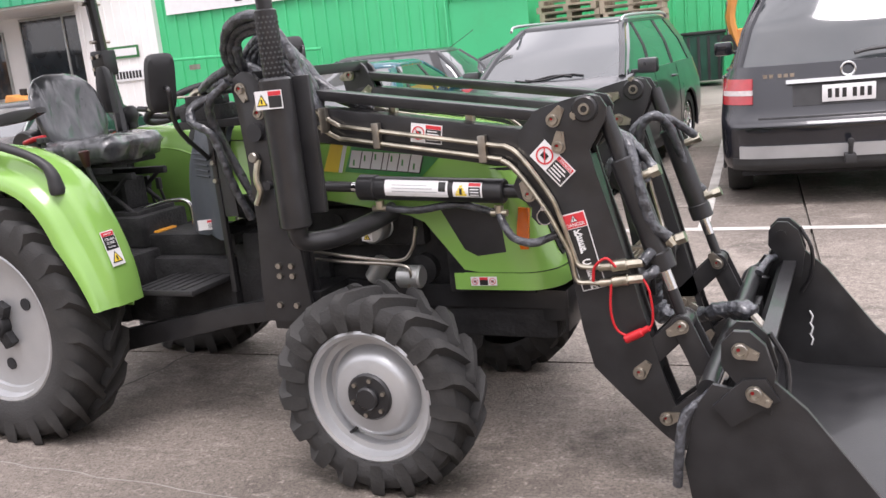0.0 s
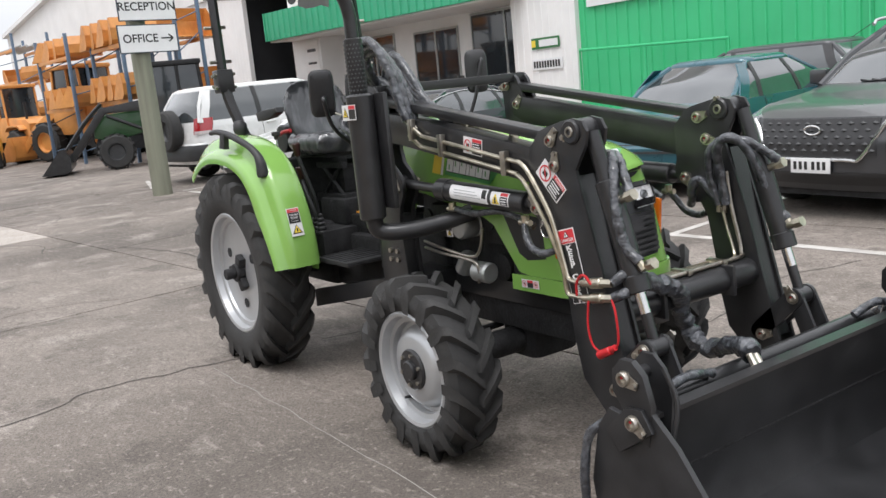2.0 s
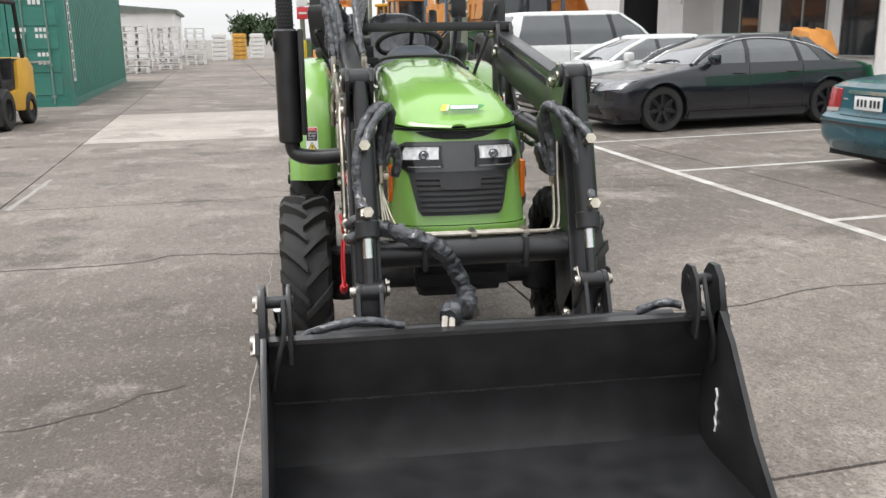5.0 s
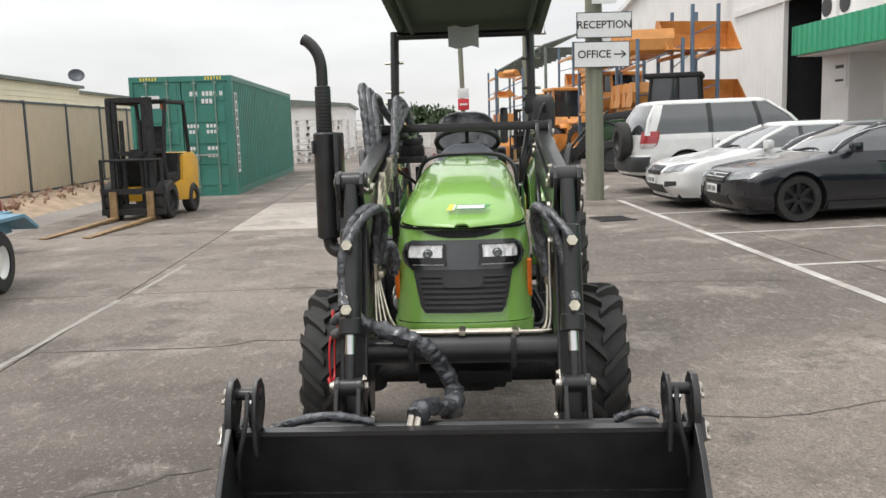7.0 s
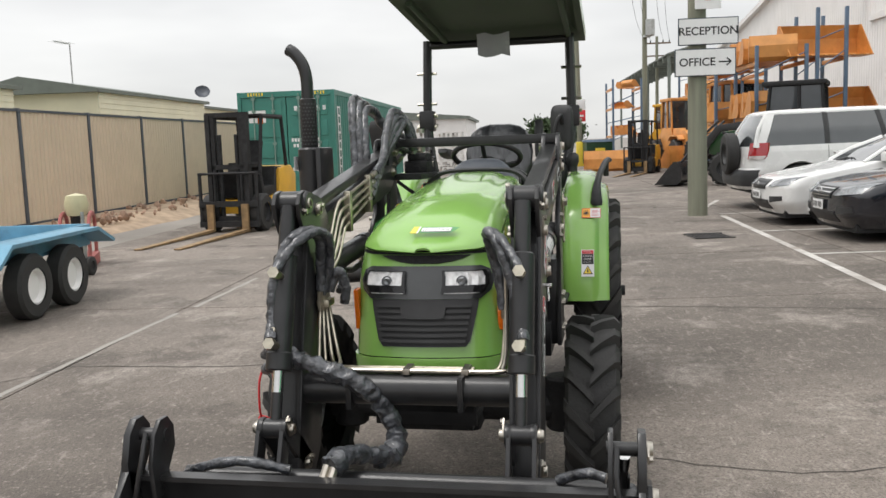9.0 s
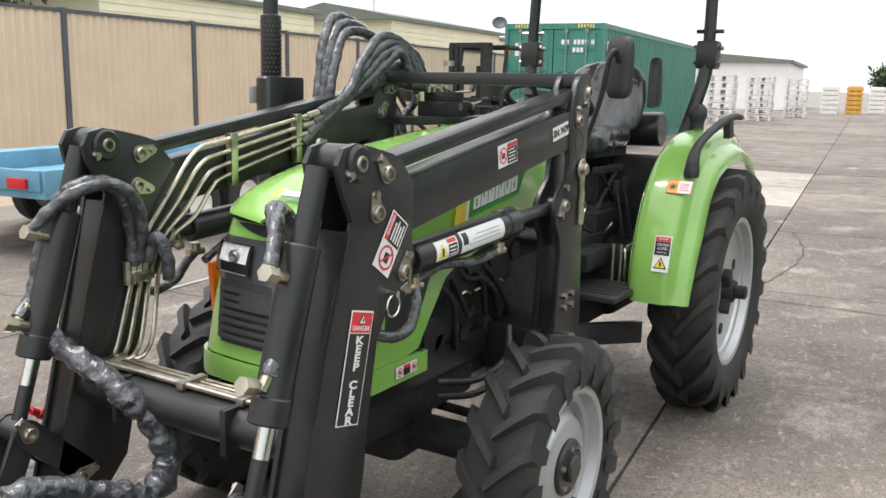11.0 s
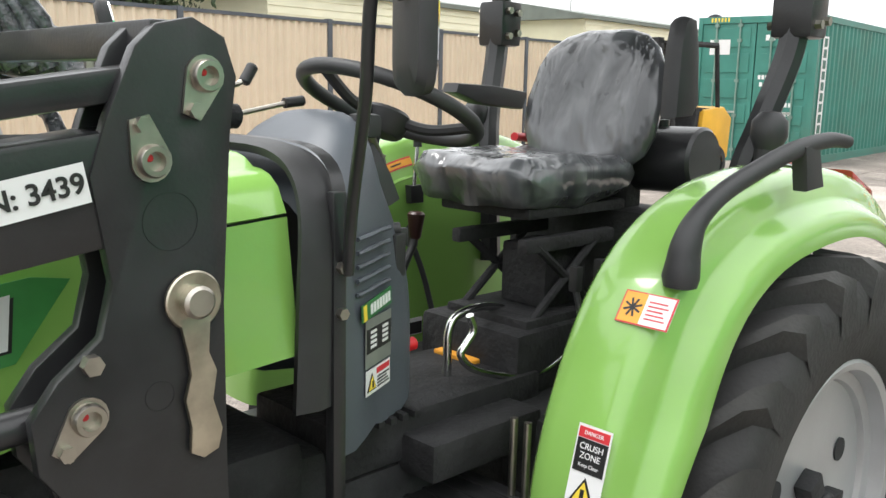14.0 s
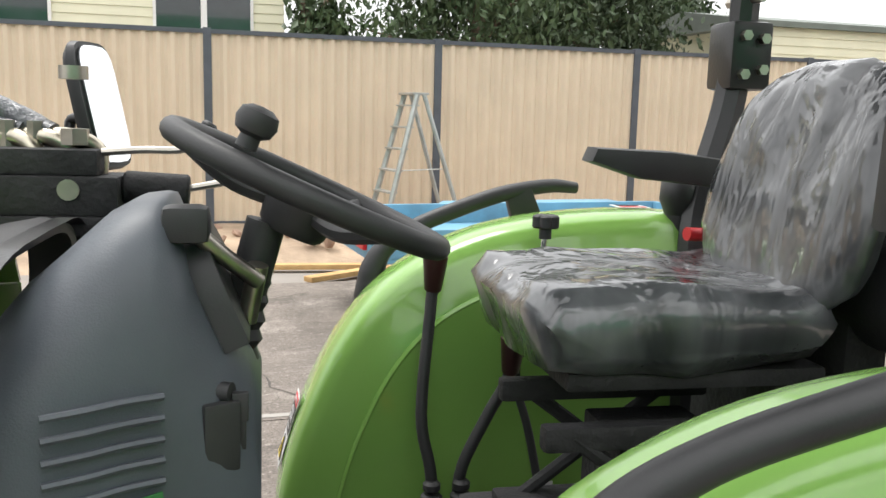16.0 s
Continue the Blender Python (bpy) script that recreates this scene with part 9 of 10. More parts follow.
for s in (-1, 1):
    part("tail_lamp", S.patch(-1, s * 0.70, s * 0.925, 0.83, 1.03, 0.012), TAIL_RED, c, "red tail lamp")
    part("lamp_band", S.patch(-1, s * 0.70, s * 0.92, 0.90, 0.94, 0.016), LENS_PALE, c)
part("bumper_strip", S.patch(-1, -0.80, 0.80, 0.40, 0.50, 0.02, 20), SILVER, c, "dull silver bumper strip")
part("lower_valance", S.patch(-1, -0.86, 0.86, 0.29, 0.40, 0.01, 20), GREY_TRIM, c)
part("tail_step", S.patch(-1, -0.84, 0.84, 0.655, 0.685, 0.03, 20), PAINT_BLACK, c)
part("tailgate_seam", S.patch(-1, -0.66, 0.66, 0.71, 0.722, 0.004, 20), BLACK_DULL, c)
part("plate_recess", S.patch(-1, -0.40, 0.40, 0.80, 0.97, 0.006, 12), BLACK_PLASTIC, c)
part("chrome_strip", S.patch(-1, -0.44, 0.44, 0.975, 1.005, 0.035, 12), CHROME, c, "chrome strip over the plate")
plate(c, S, -1, 0.885, 0.0)
badge_ring(c, S, -1, 0.0, 1.06, 0.05, 0.02)
for k in range(5):
    bm = B()
    x = -0.62 + 0.045 * k + (0.02 if k > 1 else 0)
    box(bm, x, x + 0.032, S.end(x, 1.04, -1) - 0.012, S.end(x, 1.04, -1) + 0.004, 1.025, 1.055)
    part("model_badge", bm, CHROME, c)
bm = B()
box(bm, -0.04, 0.04, -2.52, -2.3, 0.36, 0.43, 0.01)
tube(bm, [(0, -2.48, 0.42), (0, -2.50, 0.50)], 0.018, 8, soft=False)
lathe(bm, [(0.0, 0.03), (0.02, 0.022), (0.026, 0), (0.02, -0.022), (0.0, -0.03)], (0, -2.50, 0.525), "z", 14)
part("tow_ball", bm, BLACK_PLASTIC, c)
bm = B()
tube(bm, [(0.05, -2.19, 1.17), (0.18, -2.17, 1.19), (0.45, -2.15, 1.20)], 0.016, 6)
part("rear_wiper", bm, BLACK_PLASTIC, c)

# charcoal wagon, nose to the lane
L, W = 4.5, 1.85
c, S, G = car("charcoal_car", "charcoal compact four wheel drive with a mesh grille", -0.62, 6.67, 171, PAINT_GREY, L, W, 1.08, 1.66,
    [(0.22, 2.08), (0.4, 2.24), (0.66, 2.25), (0.88, 2.16), (0.96, 1.9), (1.02, 1.35), (1.08, 1.1)], [(0.24, -2.15), (0.5, -2.24), (0.8, -2.22), (1.08, -2.05)],
    WID(1.85), (1.1, 0.25, -1.55, -1.98, 0.61), [(0.1, 0.0, 0.07), (-0.85, -0.85, 0.08), (-1.75, -1.45, 0.22)], (1.38, -1.34), 0.35, CHROME, 0.24)
part("grille", S.patch(1, -0.56, 0.56, (0.56, 0.56), (0.86, 0.86), 0.008, 16, 8), BLACK_PLASTIC, c, "black mesh grille")
bm = B()
for i in range(11):
    for j in range(5):
        x = -0.50 + 0.10 * i + (0.05 if j % 2 else 0) - 0.025
        z = 0.60 + 0.055 * j
        y = S.end(x, z, 1) + 0.008
        q = [bm.verts.new(p) for p in ((x - 0.035, y, z), (x, y, z + 0.02), (x + 0.035, y, z), (x, y, z - 0.02))]
        t = bm.verts.new((x, y + 0.018, z))
        for k in range(4):
            bm.faces.new((q[k], q[(k + 1) % 4], t))
part("grille_studs", bm, GREY_TRIM, c)
bm = B()
pts = [(-0.66, 0.86), (-0.60, 0.80), (-0.44, 0.545), (-0.3, 0.53), (0.3, 0.53), (0.44, 0.545), (0.60, 0.80), (0.66, 0.86)]
tube(bm, [(x, S.end(x, z, 1) + 0.016, z) for x, z in pts], 0.019, 8, 4)
part("grille_surround", bm, CHROME, c, "chrome grille surround")
badge_ring(c, S, 1, 0.0, 0.77, 0.075, 0.03, 0.5)
for s in (-1, 1):
    part("headlamp", S.patch(1, s * 0.62, s * 0.89, (0.84, 0.90), (0.88, 0.97), 0.010), LAMP_GLASS, c, "slim clear headlamp")
    part("lower_lamp", S.patch(1, s * 0.64, s * 0.82, 0.56, 0.72, 0.008), LAMP_SMOKE, c)
    bm = B()
    tube(bm, [(s * 0.62, 0.38, 1.60), (s * 0.635, 0.15, 1.655), (s * 0.635, -1.2, 1.655), (s * 0.62, -1.5, 1.60)], 0.016, 8)
    part("roof_rail", bm, SILVER, c, "silver roof rail")
part("lower_grille", S.patch(1, -0.66, 0.66, 0.30, 0.42, 0.008, 16), BLACK_PLASTIC, c)
plate(c, S, 1, 0.475, 0.0)

# teal saloon, tail to the lane
L, W = 4.4, 1.70
c, S, G = car("teal_car", "teal blue older saloon car parked tail to the lane", -3.31, 7.22, 0, PAINT_TEAL, L, W, 0.96, 1.42,
    [(0.22, 2.1), (0.45, 2.2), (0.62, 2.15), (0.78, 1.75), (0.88, 1.3), (0.96, 1.05)], [(0.22, -2.12), (0.34, -2.21), (0.55, -2.22), (0.60, -2.15), (0.86, -2.12), (0.91, -1.95), (0.96, -1.45)],
    [(0.2, 0.79), (0.4, 0.845), (0.62, 0.85), (0.8, 0.83), (0.96, 0.79)], (1.05, 0.35, -0.75, -1.42, 0.55), [(0.1, 0.02, 0.07), (-0.78, -0.70, 0.07), (-1.15, -0.86, 0.18)], (1.32, -1.28), 0.30, SILVER, 0.22, 0.22)
for s in (-1, 1):
    part("tail_lamp", S.patch(-1, s * 0.46, s * 0.82, (0.655, 0.64), (0.88, 0.90), 0.010), TAIL_RED, c, "red tail lamp")
    part("reversing_lens", S.patch(-1, s * 0.47, s * 0.82, (0.615, 0.60), (0.655, 0.635), 0.012), LENS_PALE, c)
part("boot_strip", S.patch(-1, -0.33, 0.33, 0.80, 0.835, 0.02, 10), CHROME, c, "bright strip over the plate")
part("bumper_strip", S.patch(-1, -0.78, 0.78, 0.50, 0.525, 0.012, 20), GREY_TRIM, c)
part("boot_seam", S.patch(-1, -0.42, 0.42, 0.585, 0.593, 0.003, 10), BLACK_DULL, c)
plate(c, S, -1, 0.72)
for x in (-0.42, 0.36):
    bm = B()
    box(bm, x, x + 0.08, S.end(x, 0.74, -1) - 0.008, S.end(x, 0.74, -1) + 0.004, 0.735, 0.75)
    part("model_badge", bm, CHROME, c)
bm = B()
rod(bm, (0.5, -2.22, 0.24), (0.5, -1.9, 0.24), 0.025)
part("exhaust_pipe", bm, BLACK_DULL, c)


def saloon(label, u, v, paint, rim, chrome, name):
    W = 1.80
    c, S, G = car(name, label, u, v, 180, paint, 4.65, W, 0.95, 1.37,
        [(0.2, 2.18), (0.36, 2.31), (0.62, 2.30), (0.74, 2.15), (0.82, 1.75), (0.89, 1.3), (0.95, 1.05)], [(0.22, -2.2), (0.5, -2.33), (0.85, -2.26), (0.91, -2.1), (0.95, -1.55)],
        [(0.2, 0.84), (0.36, 0.89), (0.62, 0.90), (0.8, 0.875), (0.97, 0.83)], (1.05, 0.25, -0.95, -1.62, 0.56), [(0.05, 0.0, 0.07), (-0.85, -0.78, 0.07), (-1.3, -1.0, 0.18)], (1.42, -1.34), 0.33, rim, 0.19)
    for s in (-1, 1):
        part("headlamp", S.patch(1, s * 0.48, s * 0.85, (0.60, 0.64), (0.70, 0.77), 0.010), LAMP_GLASS, c, "clear headlamp")
        part("fog_intake", S.patch(1, s * 0.52, s * 0.80, (0.36, 0.40), (0.46, 0.47), 0.008), BLACK_PLASTIC, c)
        if chrome:
            bm = B()
            pts = []
            for i in range(13):
                k = i / 12
                y = 0.95 - 2.4 * k
                z = 0.96 + 0.34 * math.sin(math.pi * min(1, max(0, k))) ** 0.6
                pts.append((s * (G.at(G.width, z) + 0.014), y, z))
            tube(bm, pts, 0.009, 6, soft=False)
            part("window_trim", bm, CHROME, c, "chrome window line")
    part("grille", S.patch(1, -0.34, 0.34, 0.56, 0.71, 0.012, 12), BLACK_PLASTIC, c, "upper grille")
    part("lower_grille", S.patch(1, -0.46, 0.46, 0.25, 0.40, 0.010, 12), BLACK_PLASTIC, c)
    for k in range(3):
        part("grille_bar", S.patch(1, -0.33, 0.33, 0.59 + 0.045 * k, 0.603 + 0.045 * k, 0.022, 12), CHROME if chrome else BLACK, c)
    badge_ring(c, S, 1, 0.0, 0.64, 0.06 if chrome else 0.03, 0.03)
    plate(c, S, 1, 0.47)
    return c


saloon("black saloon car with black wheels and chrome window line", -8.55, 6.65, PAINT_BLACK, BLACK, True, "black_saloon")
saloon("white sporty saloon car parked nose to the lane", -10.9, 6.45, PAINT_WHITE, BLACK, False, "white_saloon")

# white four wheel drive wagon, tail to the lane
c, S, G = car("white_wagon", "white four wheel drive wagon with a rear spare wheel", -14.0, 6.85, 0, PAINT_WHITE, 4.8, 1.88, 1.10, 1.72,
    [(0.3, 2.2), (0.5, 2.38), (0.85, 2.34), (0.98, 2.1), (1.1, 1.3), (1.16, 1.1)], [(0.3, -2.25), (0.45, -2.36), (0.68, -2.36), (0.72, -2.28), (1.16, -2.24)],
    [(0.25, 0.89), (0.5, 0.935), (0.75, 0.94), (1.0, 0.92), (1.16, 0.885)], (1.1, 0.4, -1.95, -2.2, 0.66), [(0.15, 0.05, 0.08), (-0.85, -0.85, 0.09), (-2.02, -1.80, 0.16)], (1.45, -1.34), 0.39, SILVER, 0.36)
for s in (-1, 1):
    part("tail_lamp", S.patch(-1, s * 0.74, s * 0.925, 0.88, 1.16, 0.014), TAIL_RED, c, "red tail lamp")
    part("lamp_lens", S.patch(-1, s * 0.76, s * 0.925, 0.88, 0.94, 0.02), LENS_PALE, c)
part("rear_bumper", S.patch(-1, -0.93, 0.93, 0.42, 0.70, 0.03, 20), GREY_TRIM, c, "grey plastic rear bumper")
t, d = B(), B()
small_wheel(t, d, (0.1, -2.37, 0.98), 0.37, 0.22)
w = part("spare_wheel", t, RUBBER, c, "spare wheel on the tailgate")
part("wheel_cover", d, BLACK_PLASTIC, w)
c.matrix_basis = c.matrix_basis @ Matrix.Diagonal((1.04, 1.04, 1.08, 1))

# dark cars along the wall
for nm, lab, u, v, tn, h in (("dark_wagon", "dark estate car parked along the green wall", -5.0, 10.5, 90, 1.5), ("dark_saloon", "dark saloon car parked along the green wall", -2.7, 12.1, 88, 1.42)):
    c, S, G = car(nm, lab, u, v, tn, PAINT_GREY, 4.7, 1.8, 0.98, h,
        [(0.2, 2.18), (0.36, 2.33), (0.62, 2.32), (0.76, 2.1), (0.90, 1.3), (0.98, 1.05)], [(0.22, -2.2), (0.5, -2.35), (0.85, -2.3), (0.98, -2.15 if h > 1.45 else -1.6)],
        [(0.2, 0.84), (0.36, 0.89), (0.62, 0.90), (0.8, 0.875), (0.98, 0.83)], (1.05, 0.25, -1.65 if h > 1.45 else -0.95, -2.12 if h > 1.45 else -1.62, 0.56), [(0.05, 0.0, 0.07), (-0.85, -0.8, 0.07), (-1.75 if h > 1.45 else -1.3, -1.5 if h > 1.45 else -1.0, 0.14)], (1.42, -1.34), 0.32, SILVER, 0.2, group="cars along the wall")
    for s in (-1, 1):
        part("tail_lamp", S.patch(-1, s * 0.60, s * 0.86, 0.68, 0.84, 0.01), TAIL_RED, c, "red tail lamp")
        part("headlamp", S.patch(1, s * 0.48, s * 0.85, 0.62, 0.74, 0.01), LAMP_GLASS, c)
    bm = B()
    rod(bm, (0.0, -1.6, h - 0.02), (0.05, -2.0, h + 0.22), 0.006, seg=5)
    part("aerial", bm, BLACK_PLASTIC, c)


# ---- machines in the lane ----
def scoop(bm, w, d, h, m=None, t=0.03):
    """An open digging scoop: back, floor and two cheeks, mouth to +x."""
    prof = [(d, 0.0), (0.12, 0.0), (0.0, 0.12), (-0.02, h * 0.6), (0.10, h)]
    inner = [(d, t), (0.14, t), (t, 0.14), (t - 0.02, h * 0.6), (0.10 + t, h)]
    n0 = len(bm.verts)
    prism(bm, prof + list(reversed(inner)), -w / 2, w / 2)
    for s in (-1, 1):
        prism(bm, [(d, 0), (0.12, 0), (0.0, 0.12), (-0.02, h * 0.6), (0.10, h), (0.22, h)], s * (w / 2) - t / 2, s * (w / 2) + t / 2)
    bm.verts.ensure_lookup_table()
    if m is not None:
        bmesh.ops.transform(bm, matrix=m, verts=list(bm.verts)[n0:])
    return bm


def big_wheels(parent, spots, r, w, rim):
    for c in spots:
        t, d = B(), B()
        small_wheel(t, d, c, r, w)
        for k in range(18):
            a = 6.28318 * k / 18
            m = Matrix.Translation(c) @ Matrix.Rotation(a, 4, "Y")
            box(t, r - 0.02, r + 0.035, -w * 0.45, w * 0.45, -0.035, 0.035, 0, m @ Matrix.Rotation(0.3 if k % 2 else -0.3, 4, "X"))
        ob = part("wheel", t, RUBBER, parent)
        part("wheel_disc", d, rim, ob)


def cabin(parent, x0, x1, w, z0, z1, paint, roof):
    bm = B()
    prism(bm, [(x0, z0), (x1, z0), (x1 - 0.12, z1), (x0 + 0.08, z1)], -w / 2 + 0.05, w / 2 - 0.05, 0.03)
    cb = part("cab_glass", bm, GLASS_DARK, parent, "dark cab glass")
    for s in (-1, 1):
        for a, b in ((x0, x0 + 0.08), ((x0 + x1) / 2 - 0.1, (x0 + x1) / 2 - 0.1), (x1, x1 - 0.12)):
            bm = B()
            tube(bm, [(a, s * (w / 2 - 0.03), z0), (b, s * (w / 2 - 0.03), z1)], 0.045, 8, soft=False)
            part("cab_post", bm, paint, parent)
    bm = B()
    box(bm, x0 - 0.02, x1 + 0.1, -w / 2 - 0.03, w / 2 + 0.03, z1, z1 + 0.14, 0.05)
    part("cab_roof", bm, roof, parent)


def wheel_loader(label, m, paint, backhoe=False, name="wheel_loader", scale=1.0):
    f = thing(name, label, "loader", "loaders in the yard lane", m=m @ Matrix.Diagonal((scale, scale, scale, 1)))
    bm = B()
    prism(bm, [(-2.3, 0.75), (-2.35, 1.45), (-2.1, 1.62), (-0.7, 1.72), (-0.6, 0.75)], -0.62, 0.62, 0.06)
    part("engine_cover", bm, paint, f)
    bm = B()
    prism(bm, [(-2.2, 0.55), (-2.2, 0.85), (1.5, 0.85), (1.7, 0.55), (1.4, 0.42), (-1.8, 0.42)], -0.45, 0.45, 0.03)
    part("chassis", bm, BLACK_DULL, f)
    bm = B()
    prism(bm, [(-0.7, 0.8), (-0.65, 1.75), (0.7, 1.75), (0.75, 1.25), (0.5, 1.0), (0.45, 0.8)], -0.66, 0.66, 0.05)
    part("cab_base", bm, paint, f)
    cabin(f, -0.68, 0.62, 1.36, 1.7, 2.85, paint, paint)
    for s in (-1, 1):
        bm = B()
        prism(bm, [(0.6, 1.55), (0.75, 1.75), (1.9, 1.15), (2.55, 0.45), (2.4, 0.32), (1.75, 0.85)], s * 0.48 - 0.05, s * 0.48 + 0.05, 0.015)
        part("boom_arm", bm, paint, f)
        bm = B()
        rod(bm, (0.7, s * 0.34, 0.9), (1.7, s * 0.34, 0.95), 0.05)
        rod(bm, (1.6, s * 0.34, 0.95), (2.0, s * 0.34, 0.98), 0.03)
        part("lift_ram", bm, CHROME, f)
        bm = B()
        prism(bm, [(-2.1, 1.25), (-1.9, 1.42), (-1.0, 1.42), (-0.75, 1.2), (-0.85, 1.2), (-1.05, 1.36), (-1.85, 1.36), (-2.0, 1.2)], s * 0.70 - 0.18, s * 0.70 + 0.18, 0.02)
        part("mudguard", bm, paint, f)
    bm = scoop(B(), 1.9, 0.8, 0.8, Matrix.Translation((2.4, 0, 0.08)))
    part("bucket", bm, paint if not backhoe else BLACK_DULL, f)
    bm = B()
    rod(bm, (-1.9, 0.45, 1.6), (-1.9, 0.45, 2.25), 0.05)
    part("exhaust", bm, BLACK_DULL, f)
    big_wheels(f, [(x, s * 0.70, 0.62) for x in (-1.45, 1.05) for s in (-1, 1)], 0.62, 0.42, paint)
    if backhoe:
        bm = B()
        tube(bm, [(-2.3, 0, 0.9), (-2.9, 0, 1.9), (-2.6, 0, 3.0)], 0.13, 8, 3)
        part("digging_boom", bm, paint, f)
        bm = B()
        tube(bm, [(-2.6, 0, 3.0), (-3.3, 0, 1.7)], 0.10, 8, soft=False)
        part("dipper_arm", bm, paint, f)
        bm = scoop(B(), 0.5, 0.5, 0.5, Matrix.Translation((-3.5, 0, 1.3)))
        part("digging_scoop", bm, paint, f)
    return f


wheel_loader("orange wheel loader with a glazed cab standing in the lane", yard(-30.4, 8.4, None, 205), MACHINE, scale=1.12)
wheel_loader("orange backhoe loader behind the forklift", yard(-35.0, 7.2, None, 190), MACHINE, True, "backhoe_loader")
wheel_loader("yellow loader parked farther along the lane", yard(-41.5, 7.9, None, 200), MACHINE_Y, True, "backhoe_loader")
forklift(yard(-31.2, 4.9, None, -20), "yellow forklift with a black mast in the machine lane", MACHINE_Y)

# dark green cab tractor with a black loader, nose to the lane
f = thing("cab_tractor", "green cab tractor with a black front loader in the lane", "tractor", m=yard(-21.4, 7.6, None, -112))
bm = B()
prism(bm, [(0.35, 0.95), (0.4, 1.55), (1.6, 1.48), (1.95, 1.32), (2.0, 0.85), (1.5, 0.75)], -0.33, 0.33, 0.06)
part("bonnet", bm, mat("deep_green_paint", (0.025, 0.085, 0.028), 0.35, 0, 0.1, 4, coat=0.4), f, "deep green bonnet")
bm = B()
prism(bm, [(-1.1, 0.6), (-1.1, 0.95), (1.9, 0.9), (2.0, 0.6), (0.6, 0.45)], -0.28, 0.28, 0.03)
part("chassis", bm, BLACK_DULL, f)
cabin(f, -1.05, 0.45, 1.5, 1.15, 2.62, BLACK_DULL, BLACK_DULL)
for s in (-1, 1):
    bm = B()
    prism(bm, [(0.45, 0.7), (0.42, 1.75), (0.6, 1.8), (1.75, 1.65), (2.75, 0.35), (2.6, 0.28), (1.6, 1.5), (0.62, 1.5), (0.65, 0.7)], s * 0.48 - 0.045, s * 0.48 + 0.045, 0.01)
    part("loader_arm", bm, BLACK, f)
    bm = B()
    rod(bm, (0.7, s * 0.48, 1.0), (1.6, s * 0.48, 1.45), 0.045)
    part("lift_ram", bm, BLACK, f)
    bm = B()
    tube(bm, [(1.7, s * 0.48, 1.78), (2.2, s * 0.48, 1.3), (2.75, s * 0.48, 0.62)], 0.035, 8, 4)
    part("tilt_ram", bm, BLACK, f)
    bm = B()
    tube(bm, [(0.05, s * 0.62, 0.7), (-0.2, s * 0.62, 1.25), (-0.7, s * 0.62, 1.42), (-1.2, s * 0.62, 1.25)], 0.16, 6, 4)
    part("mudguard", bm, BLACK_DULL, f)
bm = scoop(B(), 1.8, 0.75, 0.65, Matrix.Translation((2.65, 0, 0.02)))
part("bucket", bm, BLACK, f)
big_wheels(f, [(-0.75, s * 0.78, 0.68) for s in (-1, 1)], 0.68, 0.38, GREY_TRIM)
big_wheels(f, [(1.45, s * 0.70, 0.46) for s in (-1, 1)], 0.46, 0.28, GREY_TRIM)


# ---- racks of buckets ----
def rack(u0, u1, v0, v1, levels, top, label):
    r = thing("storage_rack", label, "rack", "storage racks", m=YARD)
    g = rise(v0)
    for u in (u0, u1):
        for v in (v0, v1):
            bm = B()
            box(bm, u - 0.05, u + 0.05, v - 0.05, v + 0.05, g - 0.1, top, 0.008)
            part("post", bm, RACK, r)
        for k in range(int((top - g) / 0.9)):
            bm = B()
            rod(bm, (u, v0, g + 0.4 + 0.9 * k), (u, v1, g + (1.2 if k % 2 else 0.9) + 0.9 * k - 0.2), 0.02, seg=6)
            part("brace", bm, RACK, r)
    for z in levels:
        for v in (v0, v1):
            bm = B()
            box(bm, u0, u1, v - 0.03, v + 0.03, z - 0.12, z, 0.006)
            part("beam", bm, MACHINE, r, "orange shelf beam")
    return r


def spare_bucket(u, v, z, turn, w, d=0.75, h=0.75, paint=MACHINE):
    bm = scoop(B(), w, d, h)
    for k in range(6):
        y = -w / 2 + w * (k + 0.5) / 6
        prism(bm, [(d - 0.05, 0.0), (d + 0.12, 0.0), (d - 0.02, 0.05)], y - 0.03, y + 0.03)
    b = solo("digger_bucket", bm, paint, "orange loader bucket stored on a steel rack", "bucket", "stored buckets", m=YARD @ pose(u, v, z, 0, 0, turn), smooth=False)
    return b


rack(-25.4, -22.9, 7.2, 8.6, (1.95, 3.55), 4.0, "blue steel rack loaded with orange buckets")
rack(-24.9, -22.9, 8.9, 9.7, (1.95, 3.62), 5.0, "blue steel rack with wide orange buckets")
rack(-29.5, -26.4, 6.8, 8.4, (1.9, 3.5), 4.2, "blue steel rack with smaller orange buckets")
for v in (9.3,):
    spare_bucket(-23.9, v - 0.1, 3.64, 10, 2.5, 0.9, 0.95)
    spare_bucket(-23.9, v + 0.2, 1.97, 10, 2.4, 0.9, 0.8)
for k in range(4):
    spare_bucket(-25.3 + 0.75 * k, 7.7, 3.56, 180 - 12 * (k % 2), 1.3, 0.7, 0.75)
    spare_bucket(-25.2 + 0.75 * k, 7.7, 1.96, 175 + 9 * (k % 2), 1.3, 0.7, 0.75)
for k in range(4):
    spare_bucket(-29.2 + 0.8 * k, 7.4, 3.51, 200 - 15 * k, 1.1, 0.7, 0.65)
    spare_bucket(-29.1 + 0.8 * k, 7.3, 1.91, 170 + 12 * k, 1.1, 0.7, 0.65)
rack(-45.0, -41.5, 5.0, 6.4, (1.6, 3.0, 4.0), 4.4, "old blue rack with machine parts")
